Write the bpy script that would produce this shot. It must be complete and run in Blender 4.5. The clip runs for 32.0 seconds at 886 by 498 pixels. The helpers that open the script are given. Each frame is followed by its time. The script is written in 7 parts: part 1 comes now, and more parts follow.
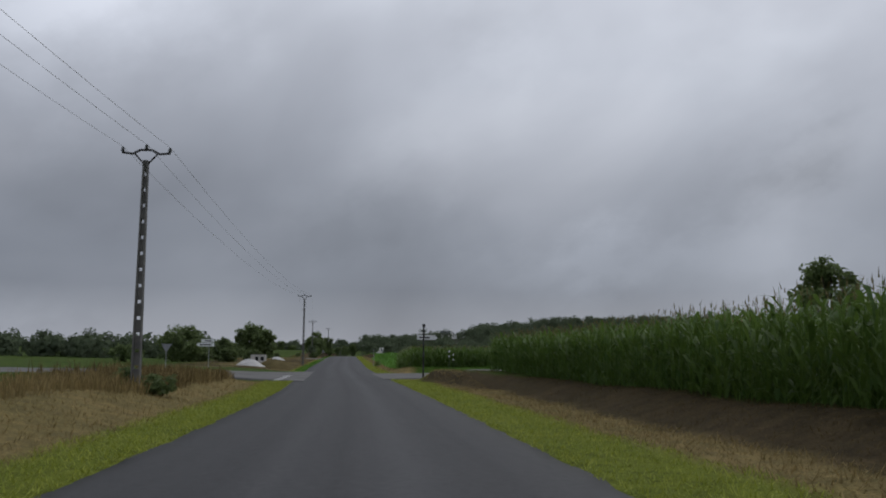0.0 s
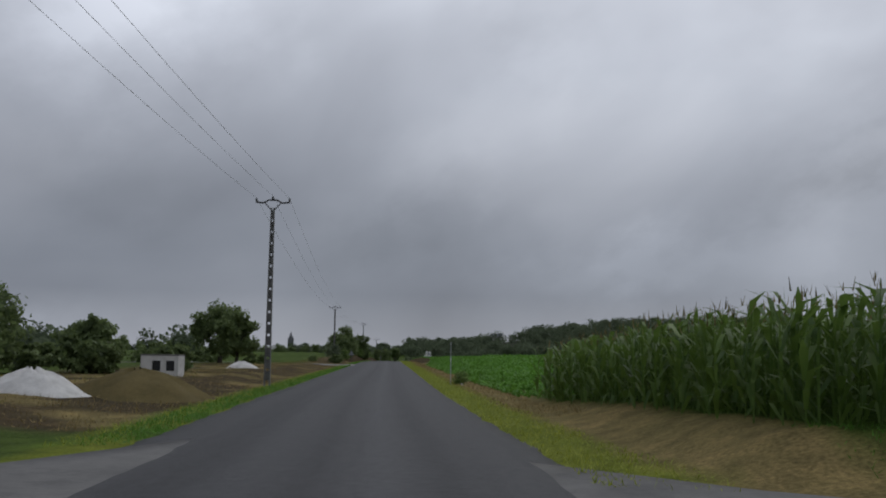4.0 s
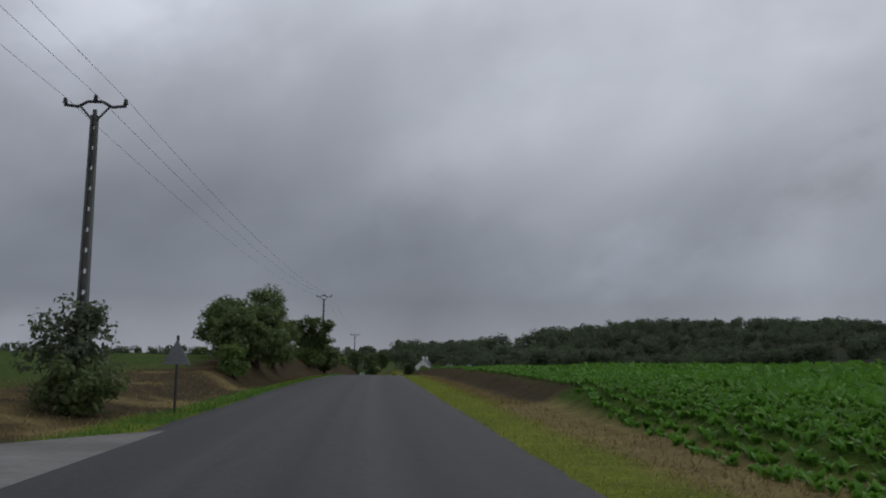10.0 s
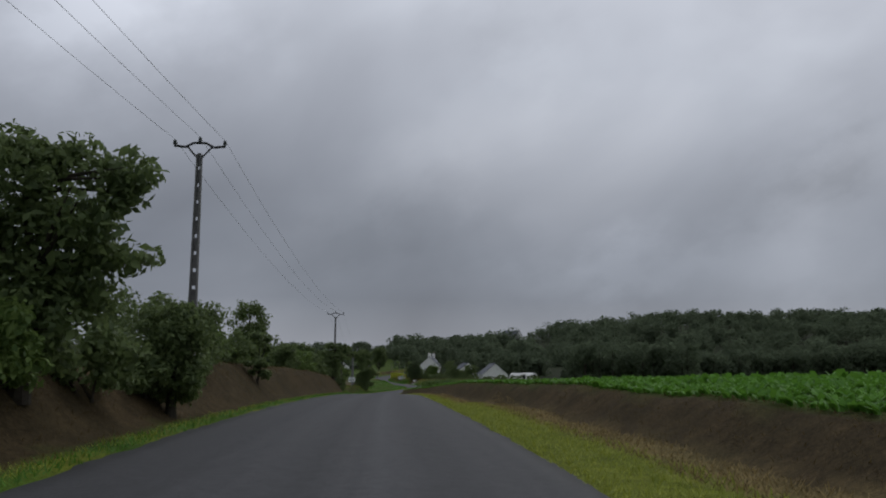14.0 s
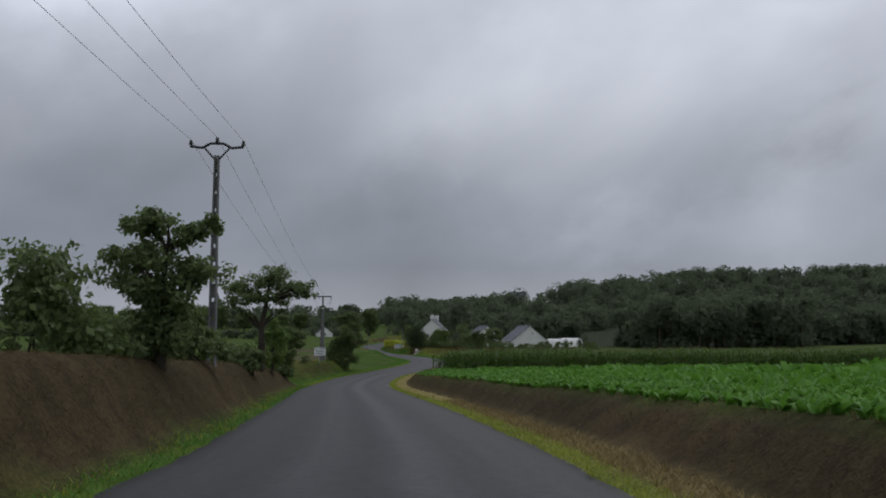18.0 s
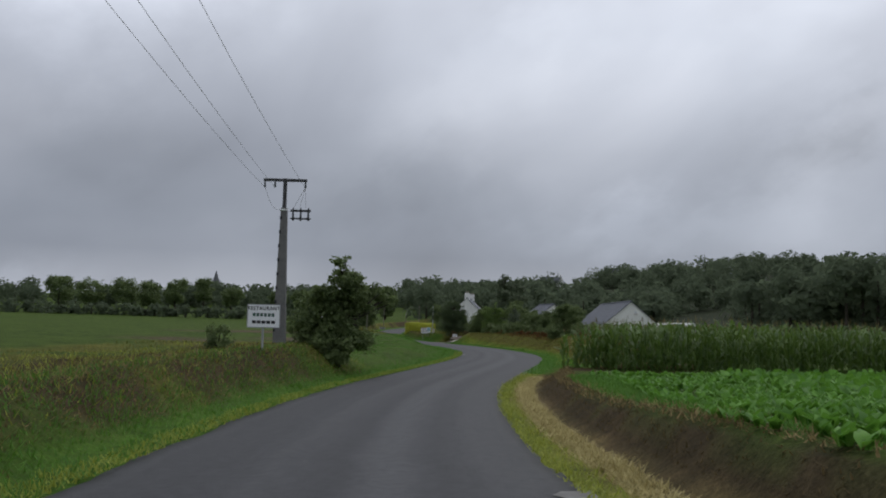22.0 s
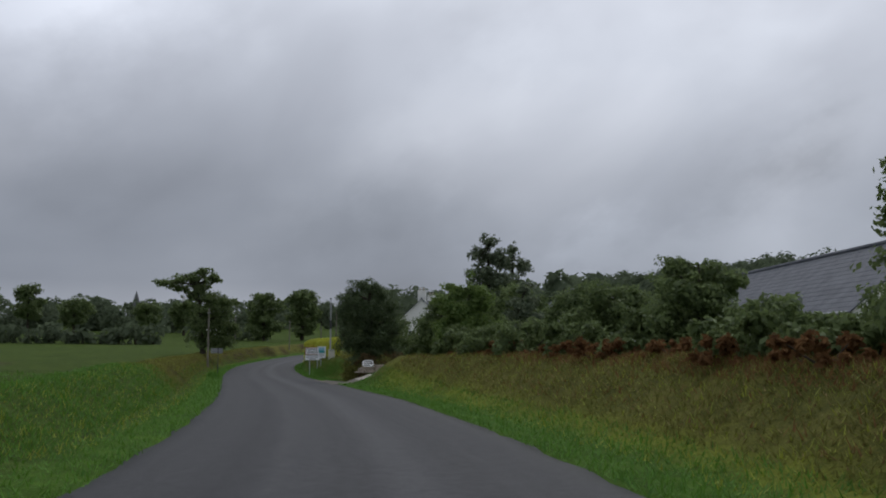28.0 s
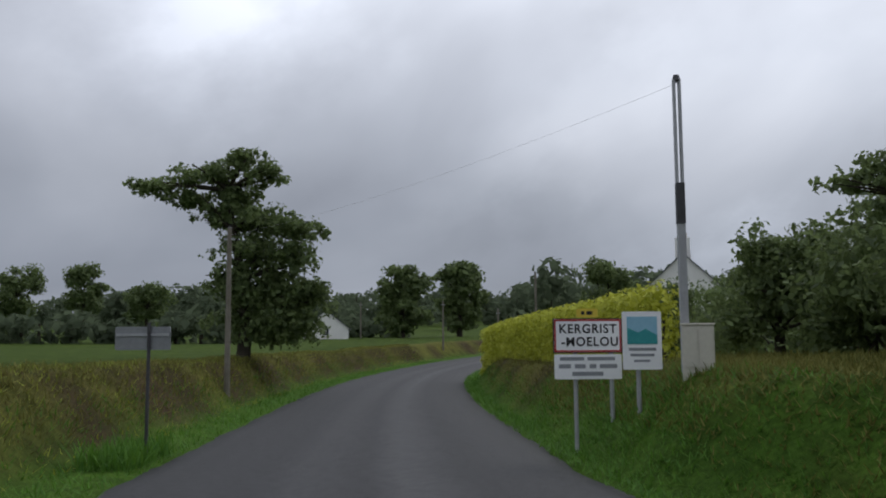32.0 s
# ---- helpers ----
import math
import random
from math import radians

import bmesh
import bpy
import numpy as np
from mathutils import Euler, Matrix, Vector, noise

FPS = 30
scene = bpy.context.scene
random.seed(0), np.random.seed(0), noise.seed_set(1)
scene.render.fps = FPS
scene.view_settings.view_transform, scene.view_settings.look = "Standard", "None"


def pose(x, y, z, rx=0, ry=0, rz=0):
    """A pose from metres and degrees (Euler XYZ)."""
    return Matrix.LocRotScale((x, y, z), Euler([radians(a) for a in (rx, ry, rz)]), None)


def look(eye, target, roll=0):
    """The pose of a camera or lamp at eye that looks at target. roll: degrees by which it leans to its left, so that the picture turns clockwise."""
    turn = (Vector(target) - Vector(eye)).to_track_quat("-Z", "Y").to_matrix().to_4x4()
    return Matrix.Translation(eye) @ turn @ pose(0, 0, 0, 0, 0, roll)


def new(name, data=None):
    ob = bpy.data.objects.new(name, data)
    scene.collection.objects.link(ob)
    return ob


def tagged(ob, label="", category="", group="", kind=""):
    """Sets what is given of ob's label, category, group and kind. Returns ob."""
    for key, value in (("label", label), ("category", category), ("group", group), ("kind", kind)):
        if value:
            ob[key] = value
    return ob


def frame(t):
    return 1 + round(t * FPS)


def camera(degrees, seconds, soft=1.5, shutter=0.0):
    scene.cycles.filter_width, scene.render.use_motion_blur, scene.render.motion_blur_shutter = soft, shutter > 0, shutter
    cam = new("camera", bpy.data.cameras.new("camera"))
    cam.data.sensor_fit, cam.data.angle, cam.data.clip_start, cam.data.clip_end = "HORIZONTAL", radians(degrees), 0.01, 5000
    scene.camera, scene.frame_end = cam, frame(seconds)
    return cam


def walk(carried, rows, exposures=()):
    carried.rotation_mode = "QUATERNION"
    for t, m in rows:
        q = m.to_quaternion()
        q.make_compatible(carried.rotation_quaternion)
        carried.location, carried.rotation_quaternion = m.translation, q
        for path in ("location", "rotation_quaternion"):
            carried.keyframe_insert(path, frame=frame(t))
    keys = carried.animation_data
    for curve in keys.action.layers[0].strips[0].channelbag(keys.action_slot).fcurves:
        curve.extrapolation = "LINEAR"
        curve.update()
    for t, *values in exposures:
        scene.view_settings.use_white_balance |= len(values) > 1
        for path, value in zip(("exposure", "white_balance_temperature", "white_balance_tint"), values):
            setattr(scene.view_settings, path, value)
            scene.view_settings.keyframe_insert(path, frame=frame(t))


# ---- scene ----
cam = camera(49.90, 32.0, soft=1.9)
PATH = [
    (0.0, pose(0.000, -0.000, 1.488, 96.561, -0.673, -5.824)),
    (0.5, pose(0.275, 9.578, 1.443, 96.448, -0.729, -5.392)),
    (1.0, pose(0.472, 19.098, 1.408, 96.581, -0.660, -4.887)),
    (1.5, pose(0.619, 28.629, 1.385, 96.558, -0.712, -4.380)),
    (2.0, pose(0.696, 38.126, 1.379, 96.943, -1.084, -4.025)),
    (2.5, pose(0.653, 47.596, 1.390, 96.864, -0.845, -3.661)),
    (3.0, pose(0.593, 57.022, 1.414, 96.631, -0.968, -3.580)),
    (3.5, pose(0.502, 66.449, 1.447, 96.936, -0.488, -3.618)),
    (4.0, pose(0.388, 75.891, 1.484, 96.840, -0.672, -3.298)),
    (4.5, pose(0.248, 85.349, 1.526, 96.847, -0.672, -3.212)),
    (5.0, pose(0.130, 94.825, 1.575, 96.922, -0.671, -3.568)),
    (5.5, pose(0.076, 104.319, 1.635, 97.094, -0.607, -4.151)),
    (6.0, pose(0.062, 113.835, 1.710, 97.060, -1.218, -4.276)),
    (6.5, pose(0.085, 123.368, 1.798, 97.132, -0.900, -4.077)),
    (7.0, pose(0.105, 132.909, 1.896, 97.351, -0.538, -4.075)),
    (7.5, pose(0.128, 142.454, 2.000, 97.294, -0.385, -4.126)),
    (8.0, pose(0.150, 151.995, 2.102, 97.149, -0.206, -4.160)),
    (8.5, pose(0.174, 161.523, 2.201, 97.331, -0.756, -4.194)),
    (9.0, pose(0.205, 171.018, 2.296, 97.262, -0.775, -4.190)),
    (9.5, pose(0.228, 180.479, 2.390, 97.081, -1.043, -4.229)),
    (10.0, pose(0.180, 189.877, 2.483, 97.203, -0.983, -4.198)),
    (10.5, pose(0.167, 199.298, 2.575, 97.282, -1.324, -4.142)),
    (11.0, pose(0.124, 208.650, 2.665, 97.241, -0.983, -3.986)),
    (11.5, pose(0.096, 217.970, 2.751, 97.109, -0.856, -3.993)),
    (12.0, pose(0.101, 227.249, 2.835, 97.237, -0.512, -4.133)),
    (12.5, pose(0.096, 236.453, 2.918, 97.130, -0.888, -4.235)),
    (13.0, pose(0.127, 245.589, 3.003, 97.183, -1.062, -4.275)),
    (13.5, pose(0.178, 254.624, 3.087, 97.417, -0.569, -4.301)),
    (14.0, pose(0.264, 263.565, 3.160, 97.054, -0.762, -4.485)),
    (14.5, pose(0.322, 272.361, 3.210, 96.926, -0.627, -4.539)),
    (15.0, pose(0.406, 281.109, 3.228, 96.590, -0.672, -4.600)),
    (15.5, pose(0.503, 289.792, 3.208, 96.335, -0.672, -4.676)),
    (16.0, pose(0.613, 298.390, 3.151, 96.090, -0.673, -4.771)),
    (16.5, pose(0.742, 306.882, 3.058, 95.776, -0.952, -4.931)),
    (17.0, pose(0.917, 315.250, 2.935, 95.564, 0.229, -5.078)),
    (17.5, pose(1.104, 323.469, 2.787, 95.662, -0.596, -5.163)),
    (18.0, pose(1.324, 331.521, 2.617, 95.090, -0.295, -5.037)),
    (18.5, pose(1.504, 339.315, 2.427, 95.248, -0.055, -4.733)),
    (19.0, pose(1.646, 346.908, 2.216, 94.635, 0.053, -4.243)),
    (19.5, pose(1.690, 354.318, 1.987, 94.429, -0.131, -3.714)),
    (20.0, pose(1.653, 361.598, 1.745, 94.486, 0.278, -3.214)),
    (20.5, pose(1.562, 368.869, 1.494, 94.649, -0.110, -2.836)),
    (21.0, pose(1.432, 376.111, 1.237, 94.455, -0.186, -2.618)),
    (21.5, pose(1.305, 383.298, 0.978, 94.262, -0.962, -3.040)),
    (22.0, pose(1.270, 390.406, 0.732, 94.590, -1.480, -4.284)),
    (22.5, pose(1.382, 397.393, 0.516, 94.723, -1.913, -6.084)),
    (23.0, pose(1.776, 404.290, 0.343, 95.293, -0.940, -8.403)),
    (23.5, pose(2.385, 411.056, 0.214, 95.482, -0.623, -10.706)),
    (24.0, pose(3.311, 417.867, 0.127, 95.907, 0.298, -12.937)),
    (24.5, pose(4.480, 424.604, 0.080, 96.147, -0.207, -15.043)),
    (25.0, pose(5.823, 431.249, 0.063, 96.570, -0.672, -15.916)),
    (25.5, pose(7.210, 437.855, 0.065, 96.675, -0.672, -15.878)),
    (26.0, pose(8.550, 444.463, 0.072, 96.656, -0.672, -15.122)),
    (26.5, pose(9.764, 451.115, 0.073, 96.537, -1.187, -13.705)),
    (27.0, pose(10.757, 457.853, 0.060, 96.253, -0.937, -11.326)),
    (27.5, pose(11.460, 464.711, 0.034, 96.331, -0.313, -8.550)),
    (28.0, pose(11.839, 471.645, 0.000, 96.173, -0.139, -5.780)),
    (28.5, pose(11.907, 478.608, -0.037, 96.136, -0.768, -3.515)),
    (29.0, pose(11.726, 485.556, -0.074, 96.275, -0.933, -1.703)),
    (29.5, pose(11.333, 492.455, -0.109, 96.145, -1.550, -0.159)),
    (30.0, pose(10.798, 499.248, -0.140, 96.499, -1.600, 0.966)),
    (30.5, pose(10.152, 505.924, -0.169, 96.493, -0.737, 1.915)),
    (31.0, pose(9.489, 512.417, -0.198, 96.250, -0.459, 2.324)),
    (31.5, pose(8.777, 518.791, -0.220, 96.734, -0.809, 2.515)),
    (32.0, pose(8.076, 525.033, -0.232, 96.395, 0.373, 2.900)),
]
walk(cam, PATH, [(0, -0.08), (6, -0.15), (10, -0.28), (13, -0.22), (17, -0.08), (19, 0.12), (23, 0.26), (24.5, 0.1), (26.5, -0.12), (28, 0.14), (30, 0.32), (32, 0.34)])

# ---- world and light: an overcast late-summer day ----
sky = bpy.data.worlds.new("overcast_sky")
scene.world = sky
sky.use_nodes = True
wn, wl_ = sky.node_tree.nodes, sky.node_tree.links
wn.clear()


def node(tree, kind, **values):
    made = tree.nodes.new(kind)
    for key, value in values.items():
        made.inputs[key].default_value = value
    return made


def ramp(tree, fac, stops):
    made = tree.nodes.new("ShaderNodeValToRGB")
    cr = made.color_ramp
    while len(cr.elements) < len(stops):
        cr.elements.new(0.5)
    for el, (p, c) in zip(cr.elements, stops):
        el.position, el.color = p, (*c, 1)
    tree.links.new(fac, made.inputs["Fac"])
    return made.outputs["Color"]


def build_sky():
    tree = sky.node_tree
    lk = tree.links.new
    out = tree.nodes.new("ShaderNodeOutputWorld")
    bg_clear = tree.nodes.new("ShaderNodeBackground")
    bg_cloud = tree.nodes.new("ShaderNodeBackground")
    both = tree.nodes.new("ShaderNodeMixShader")
    nish = tree.nodes.new("ShaderNodeTexSky")
    nish.sky_type = "NISHITA"
    nish.sun_disc = False
    nish.sun_elevation, nish.sun_rotation = radians(SUN_HIGH), radians(SUN_TURN)
    lk(nish.outputs["Color"], bg_clear.inputs["Color"])
    bg_clear.inputs["Strength"].default_value = 0.07
    co = tree.nodes.new("ShaderNodeTexCoord")
    sep = tree.nodes.new("ShaderNodeSeparateXYZ")
    lk(co.outputs["Generated"], sep.inputs["Vector"])
    # the cloud's streaks rise to the right; a finer noise ruffles the edges of its banks
    turn = tree.nodes.new("ShaderNodeMapping")
    lean = tree.nodes.new("ShaderNodeMapping")
    lean.inputs["Rotation"].default_value = (0, radians(20), 0)
    lk(co.outputs["Generated"], lean.inputs["Vector"])
    turn.inputs["Scale"].default_value = (1.9, 1.5, 2.9)
    turn.inputs["Location"].default_value = CLOUD_AT
    lk(lean.outputs[0], turn.inputs["Vector"])
    big = node(tree, "ShaderNodeTexNoise", Scale=1.9, Detail=4.0, Roughness=0.42, Distortion=0.25)
    lk(turn.outputs[0], big.inputs["Vector"])
    last = ramp(tree, big.outputs["Fac"], CLOUD_STOPS)
    ruffle = node(tree, "ShaderNodeTexNoise", Scale=6.0, Detail=5.0, Roughness=0.55)
    lk(turn.outputs[0], ruffle.inputs["Vector"])
    shift = tree.nodes.new("ShaderNodeVectorMath")
    shift.operation = "MULTIPLY_ADD"
    lk(ruffle.outputs["Color"], shift.inputs[0])
    shift.inputs[1].default_value, shift.inputs[2].default_value = (0.20, 0.0, 0.13), (-0.10, 0.0, -0.065)
    warped = tree.nodes.new("ShaderNodeVectorMath")
    warped.operation = "ADD"
    lk(co.outputs["Generated"], warped.inputs[0])
    lk(shift.outputs[0], warped.inputs[1])

    def times(a, b):
        mul = tree.nodes.new("ShaderNodeMix")
        mul.data_type, mul.blend_type = "RGBA", "MULTIPLY"
        mul.inputs["Factor"].default_value = 1
        lk(a, mul.inputs["A"])
        lk(b, mul.inputs["B"])
        return mul.outputs["Result"]

    # the deck is darker and bluer towards the horizon ahead, palest high up
    last = times(last, ramp(tree, sep.outputs["Z"], HORIZON_STOPS))
    # thick and thin banks of the deck: azimuth, elevation, reach across and up, tilt, tone
    for az, el, wide, high, tilt, tone in CLOUD_BANKS:
        place = tree.nodes.new("ShaderNodeMapping")
        place.vector_type = "TEXTURE"
        place.inputs["Location"].default_value = (math.sin(radians(az)) * math.cos(radians(el)), math.cos(radians(az)) * math.cos(radians(el)), math.sin(radians(el)))
        place.inputs["Rotation"].default_value = (0, radians(-tilt), radians(-az))
        place.inputs["Scale"].default_value = (radians(wide), 0.6, radians(high))
        lk(warped.outputs[0], place.inputs["Vector"])
        blob = tree.nodes.new("ShaderNodeTexGradient")
        blob.gradient_type = "QUADRATIC_SPHERE"
        lk(place.outputs[0], blob.inputs["Vector"])
        last = times(last, ramp(tree, blob.outputs["Fac"], [(0.0, (1, 1, 1)), (0.75, (tone, tone, tone * (1.0 if tone < 1 else 0.995)))]))
    # thinner cloud, so brighter, round the hidden sun
    sund = Vector((math.sin(radians(SUN_TURN)) * math.cos(radians(SUN_HIGH)), math.cos(radians(SUN_TURN)) * math.cos(radians(SUN_HIGH)), math.sin(radians(SUN_HIGH))))
    near = tree.nodes.new("ShaderNodeVectorMath")
    near.operation = "DOT_PRODUCT"
    near.inputs[1].default_value = sund
    lk(co.outputs["Generated"], near.inputs[0])
    glow = ramp(tree, near.outputs["Value"], [(0.35, (0.92, 0.92, 0.93)), (0.72, (1.08, 1.08, 1.08)), (0.97, (1.6, 1.6, 1.58))])
    lk(times(last, glow), bg_cloud.inputs["Color"])
    bg_cloud.inputs["Strength"].default_value = CLOUD_STRENGTH
    both.inputs["Fac"].default_value = 0.94
    lk(bg_clear.outputs[0], both.inputs[1])
    lk(bg_cloud.outputs[0], both.inputs[2])
    lk(both.outputs[0], out.inputs["Surface"])


SUN_TURN, SUN_HIGH = 30, 42
CLOUD_AT = (0.35, 0.2, 0.6)
CLOUD_STOPS = [(0.30, (0.66, 0.69, 0.775)), (0.5, (0.80, 0.838, 0.935)), (0.70, (0.98, 1.015, 1.115))]
HORIZON_STOPS = [(0.0, (0.78, 0.80, 0.84)), (0.07, (0.54, 0.565, 0.615)), (0.18, (0.70, 0.715, 0.745)), (0.40, (1.38, 1.39, 1.41))]
CLOUD_BANKS = [(-17, 20, 15, 10, 10, 1.50), (24, 18, 12, 6, 25, 1.08), (26, 11.5, 8, 4, 25, 0.80), (15, 6.0, 15, 3.4, 14, 1.22), (25, 5.5, 10, 4.5, 0, 1.16), (0, 7.5, 15, 4.5, 10, 0.87), (-15, 9, 13, 6, 0, 0.90), (-20, 1.5, 10, 3, 0, 1.22), (11, 16, 8, 4, 45, 1.06), (-3, 20, 8, 7, 35, 0.97), (8, 21, 9, 5, 20, 0.90), (3, 12, 13, 4, 35, 1.08)]
CLOUD_STRENGTH = 0.47
build_sky()
sun = new("sun", bpy.data.lights.new("sun", "SUN"))
sun.data.energy, sun.data.angle, sun.data.color = 0.5, radians(25), (1.0, 0.97, 0.93)
sun.matrix_world = look((0, 0, 100), (-60 * math.sin(radians(SUN_TURN)), -60 * math.cos(radians(SUN_TURN)), 45))


# ---- materials ----
def material(name, dark, light, scale=3.0, rough=0.85, bump=0.3, bump_scale=40.0, detail=6.0, metal=0.0, random_mix=0.0, fine=None, see_through=0.0):
    """A rough surface between two colours, with large stains, fine grain and relief; random_mix varies it piece by piece."""
    mat = bpy.data.materials.new(name)
    mat.use_nodes = True
    tree = mat.node_tree
    lk = tree.links.new
    bsdf = tree.nodes["Principled BSDF"]
    bsdf.inputs["Roughness"].default_value, bsdf.inputs["Metallic"].default_value = rough, metal
    bsdf.inputs["Specular IOR Level"].default_value = 0.3 if rough < 0.85 else 0.08
    co = tree.nodes.new("ShaderNodeTexCoord")
    a = node(tree, "ShaderNodeTexNoise", Scale=scale, Detail=detail, Roughness=0.6)
    lk(co.outputs["Object"], a.inputs["Vector"])
    b = node(tree, "ShaderNodeTexNoise", Scale=fine or scale * 11, Detail=4.0, Roughness=0.7)
    lk(co.outputs["Object"], b.inputs["Vector"])
    mix = tree.nodes.new("ShaderNodeMath")
    mix.operation = "MULTIPLY_ADD"
    lk(b.outputs["Fac"], mix.inputs[0])
    mix.inputs[1].default_value = 0.5
    half = tree.nodes.new("ShaderNodeMath")
    half.operation = "MULTIPLY_ADD"
    lk(a.outputs["Fac"], half.inputs[0])
    half.inputs[1].default_value = 0.9
    half.inputs[2].default_value = -0.2
    lk(half.outputs[0], mix.inputs[2])
    fac = mix.outputs[0]
    if random_mix:
        info = tree.nodes.new("ShaderNodeNewGeometry")
        add = tree.nodes.new("ShaderNodeMath")
        add.operation = "MULTIPLY_ADD"
        lk(info.outputs["Random Per Island"], add.inputs[0])
        add.inputs[1].default_value = random_mix
        shift = tree.nodes.new("ShaderNodeMath")
        shift.operation = "SUBTRACT"
        lk(fac, shift.inputs[0])
        shift.inputs[1].default_value = random_mix / 2
        lk(shift.outputs[0], add.inputs[2])
        fac = add.outputs[0]
    mid = tuple((p + q) / 2 for p, q in zip(dark, light))
    lk(ramp(tree, fac, [(0.25, dark), (0.5, mid), (0.78, light)]), bsdf.inputs["Base Color"])
    if bump:
        g = node(tree, "ShaderNodeTexNoise", Scale=bump_scale, Detail=5.0, Roughness=0.65)
        lk(co.outputs["Object"], g.inputs["Vector"])
        bm_ = node(tree, "ShaderNodeBump", Strength=bump, Distance=0.02)
        lk(g.outputs["Fac"], bm_.inputs["Height"])
        lk(bm_.outputs["Normal"], bsdf.inputs["Normal"])
    if see_through:
        bsdf.inputs["Subsurface Weight"].default_value = 0.0
        tl = tree.nodes.new("ShaderNodeBsdfTranslucent")
        tl.inputs["Color"].default_value = (*light, 1)
        ms = tree.nodes.new("ShaderNodeMixShader")
        ms.inputs["Fac"].default_value = see_through
        lk(bsdf.outputs[0], ms.inputs[1])
        lk(tl.outputs[0], ms.inputs[2])
        lk(ms.outputs[0], tree.nodes["Material Output"].inputs["Surface"])
    return mat


M_ROAD = material("worn_asphalt", (0.033, 0.033, 0.035), (0.066, 0.066, 0.069), scale=7.0, rough=0.8, bump=0.35, bump_scale=90, fine=70)


def wheel_tracks(mat):
    """Paler polished wheel tracks along the lane, from the road's own cross coordinate."""
    tree = mat.node_tree
    lk = tree.links.new
    bsdf = tree.nodes["Principled BSDF"]
    old = bsdf.inputs["Base Color"].links[0].from_socket
    uv = tree.nodes.new("ShaderNodeUVMap")
    uv.uv_map = "across"
    sep = tree.nodes.new("ShaderNodeSeparateXYZ")
    lk(uv.outputs[0], sep.inputs[0])
    worn = node(tree, "ShaderNodeTexNoise", Scale=1.0, Detail=5.0, Roughness=0.6)
    mp = tree.nodes.new("ShaderNodeMapping")
    mp.inputs["Scale"].default_value = (8, 0.07, 1)
    lk(uv.outputs[0], mp.inputs[0])
    lk(mp.outputs[0], worn.inputs["Vector"])
    # the tracks wander a little
    drift = tree.nodes.new("ShaderNodeMath")
    drift.operation = "MULTIPLY_ADD"
    lk(worn.outputs["Fac"], drift.inputs[0])
    drift.inputs[1].default_value = 0.10
    lk(sep.outputs["X"], drift.inputs[2])
    tone = ramp(tree, drift.outputs[0], [(0.05, (0.92, 0.92, 0.91)), (0.20, (0.80, 0.80, 0.80)), (0.30, (0.72, 0.72, 0.73)), (0.41, (1.12, 1.12, 1.12)), (0.54, (0.72, 0.72, 0.73)), (0.67, (1.34, 1.34, 1.34)), (0.77, (0.74, 0.74, 0.75)), (0.90, (0.96, 0.96, 0.96)), (1.0, (0.98, 0.98, 0.96))])
    grain = ramp(tree, worn.outputs["Fac"], [(0.32, (0.84, 0.84, 0.85)), (0.68, (1.16, 1.16, 1.15))])
    last = old
    for more, share in ((tone, 0.85), (grain, 1.0)):
        mix = tree.nodes.new("ShaderNodeMix")
        mix.data_type, mix.blend_type = "RGBA", "MULTIPLY"
        mix.inputs["Factor"].default_value = share
        lk(last, mix.inputs["A"])
        lk(more, mix.inputs["B"])
        last = mix.outputs["Result"]
    lk(last, bsdf.inputs["Base Color"])


wheel_tracks(M_ROAD)
M_PATCH = material("dark_asphalt_patch", (0.026, 0.026, 0.028), (0.044, 0.044, 0.047), scale=1.2, rough=0.75, bump=0.4, bump_scale=90)
M_SIDE_ROAD = material("pale_worn_asphalt", (0.100, 0.099, 0.097), (0.205, 0.200, 0.190), scale=0.5, rough=0.85, bump=0.4, bump_scale=80)
M_CONCRETE = material("pale_concrete", (0.136, 0.132, 0.124), (0.264, 0.256, 0.240), scale=0.6, rough=0.9, bump=0.3)
M_DRIVE = material("pale_gravel_drive", (0.32, 0.295, 0.24), (0.56, 0.52, 0.44), scale=1.5, rough=0.95, bump=0.6, bump_scale=30)
M_MOUTH = material("brown_grey_gravel", (0.115, 0.104, 0.084), (0.26, 0.237, 0.197), scale=1.2, rough=0.95, bump=0.7, bump_scale=35)
M_PAINT = material("worn_white_paint", (0.35, 0.35, 0.34), (0.7, 0.7, 0.68), scale=4, rough=0.7, bump=0.1)
M_DRY = material("dry_cut_grass", (0.063, 0.052, 0.019), (0.147, 0.114, 0.048), scale=0.8, rough=0.95, bump=0.8, bump_scale=22)
M_BLADE = material("grass_blades", (0.134, 0.183, 0.022), (0.348, 0.384, 0.061), scale=0.6, rough=0.8, bump=0, random_mix=0.6, see_through=0.3)
M_LUSH = material("lush_grass_blades", (0.043, 0.129, 0.014), (0.122, 0.259, 0.036), scale=0.6, rough=0.8, bump=0, random_mix=0.6, see_through=0.3)
M_STRAW = material("straw_blades", (0.124, 0.096, 0.039), (0.343, 0.263, 0.119), scale=0.6, rough=0.9, bump=0, random_mix=0.7, see_through=0.25)
M_HAY = material("cut_hay", (0.27, 0.225, 0.085), (0.55, 0.47, 0.22), scale=0.5, rough=0.9, bump=0, random_mix=0.7, see_through=0.2)
M_BRACKEN = material("dead_bracken", (0.048, 0.037, 0.016), (0.147, 0.111, 0.053), scale=0.7, rough=0.95, bump=0, random_mix=0.5, see_through=0.4)
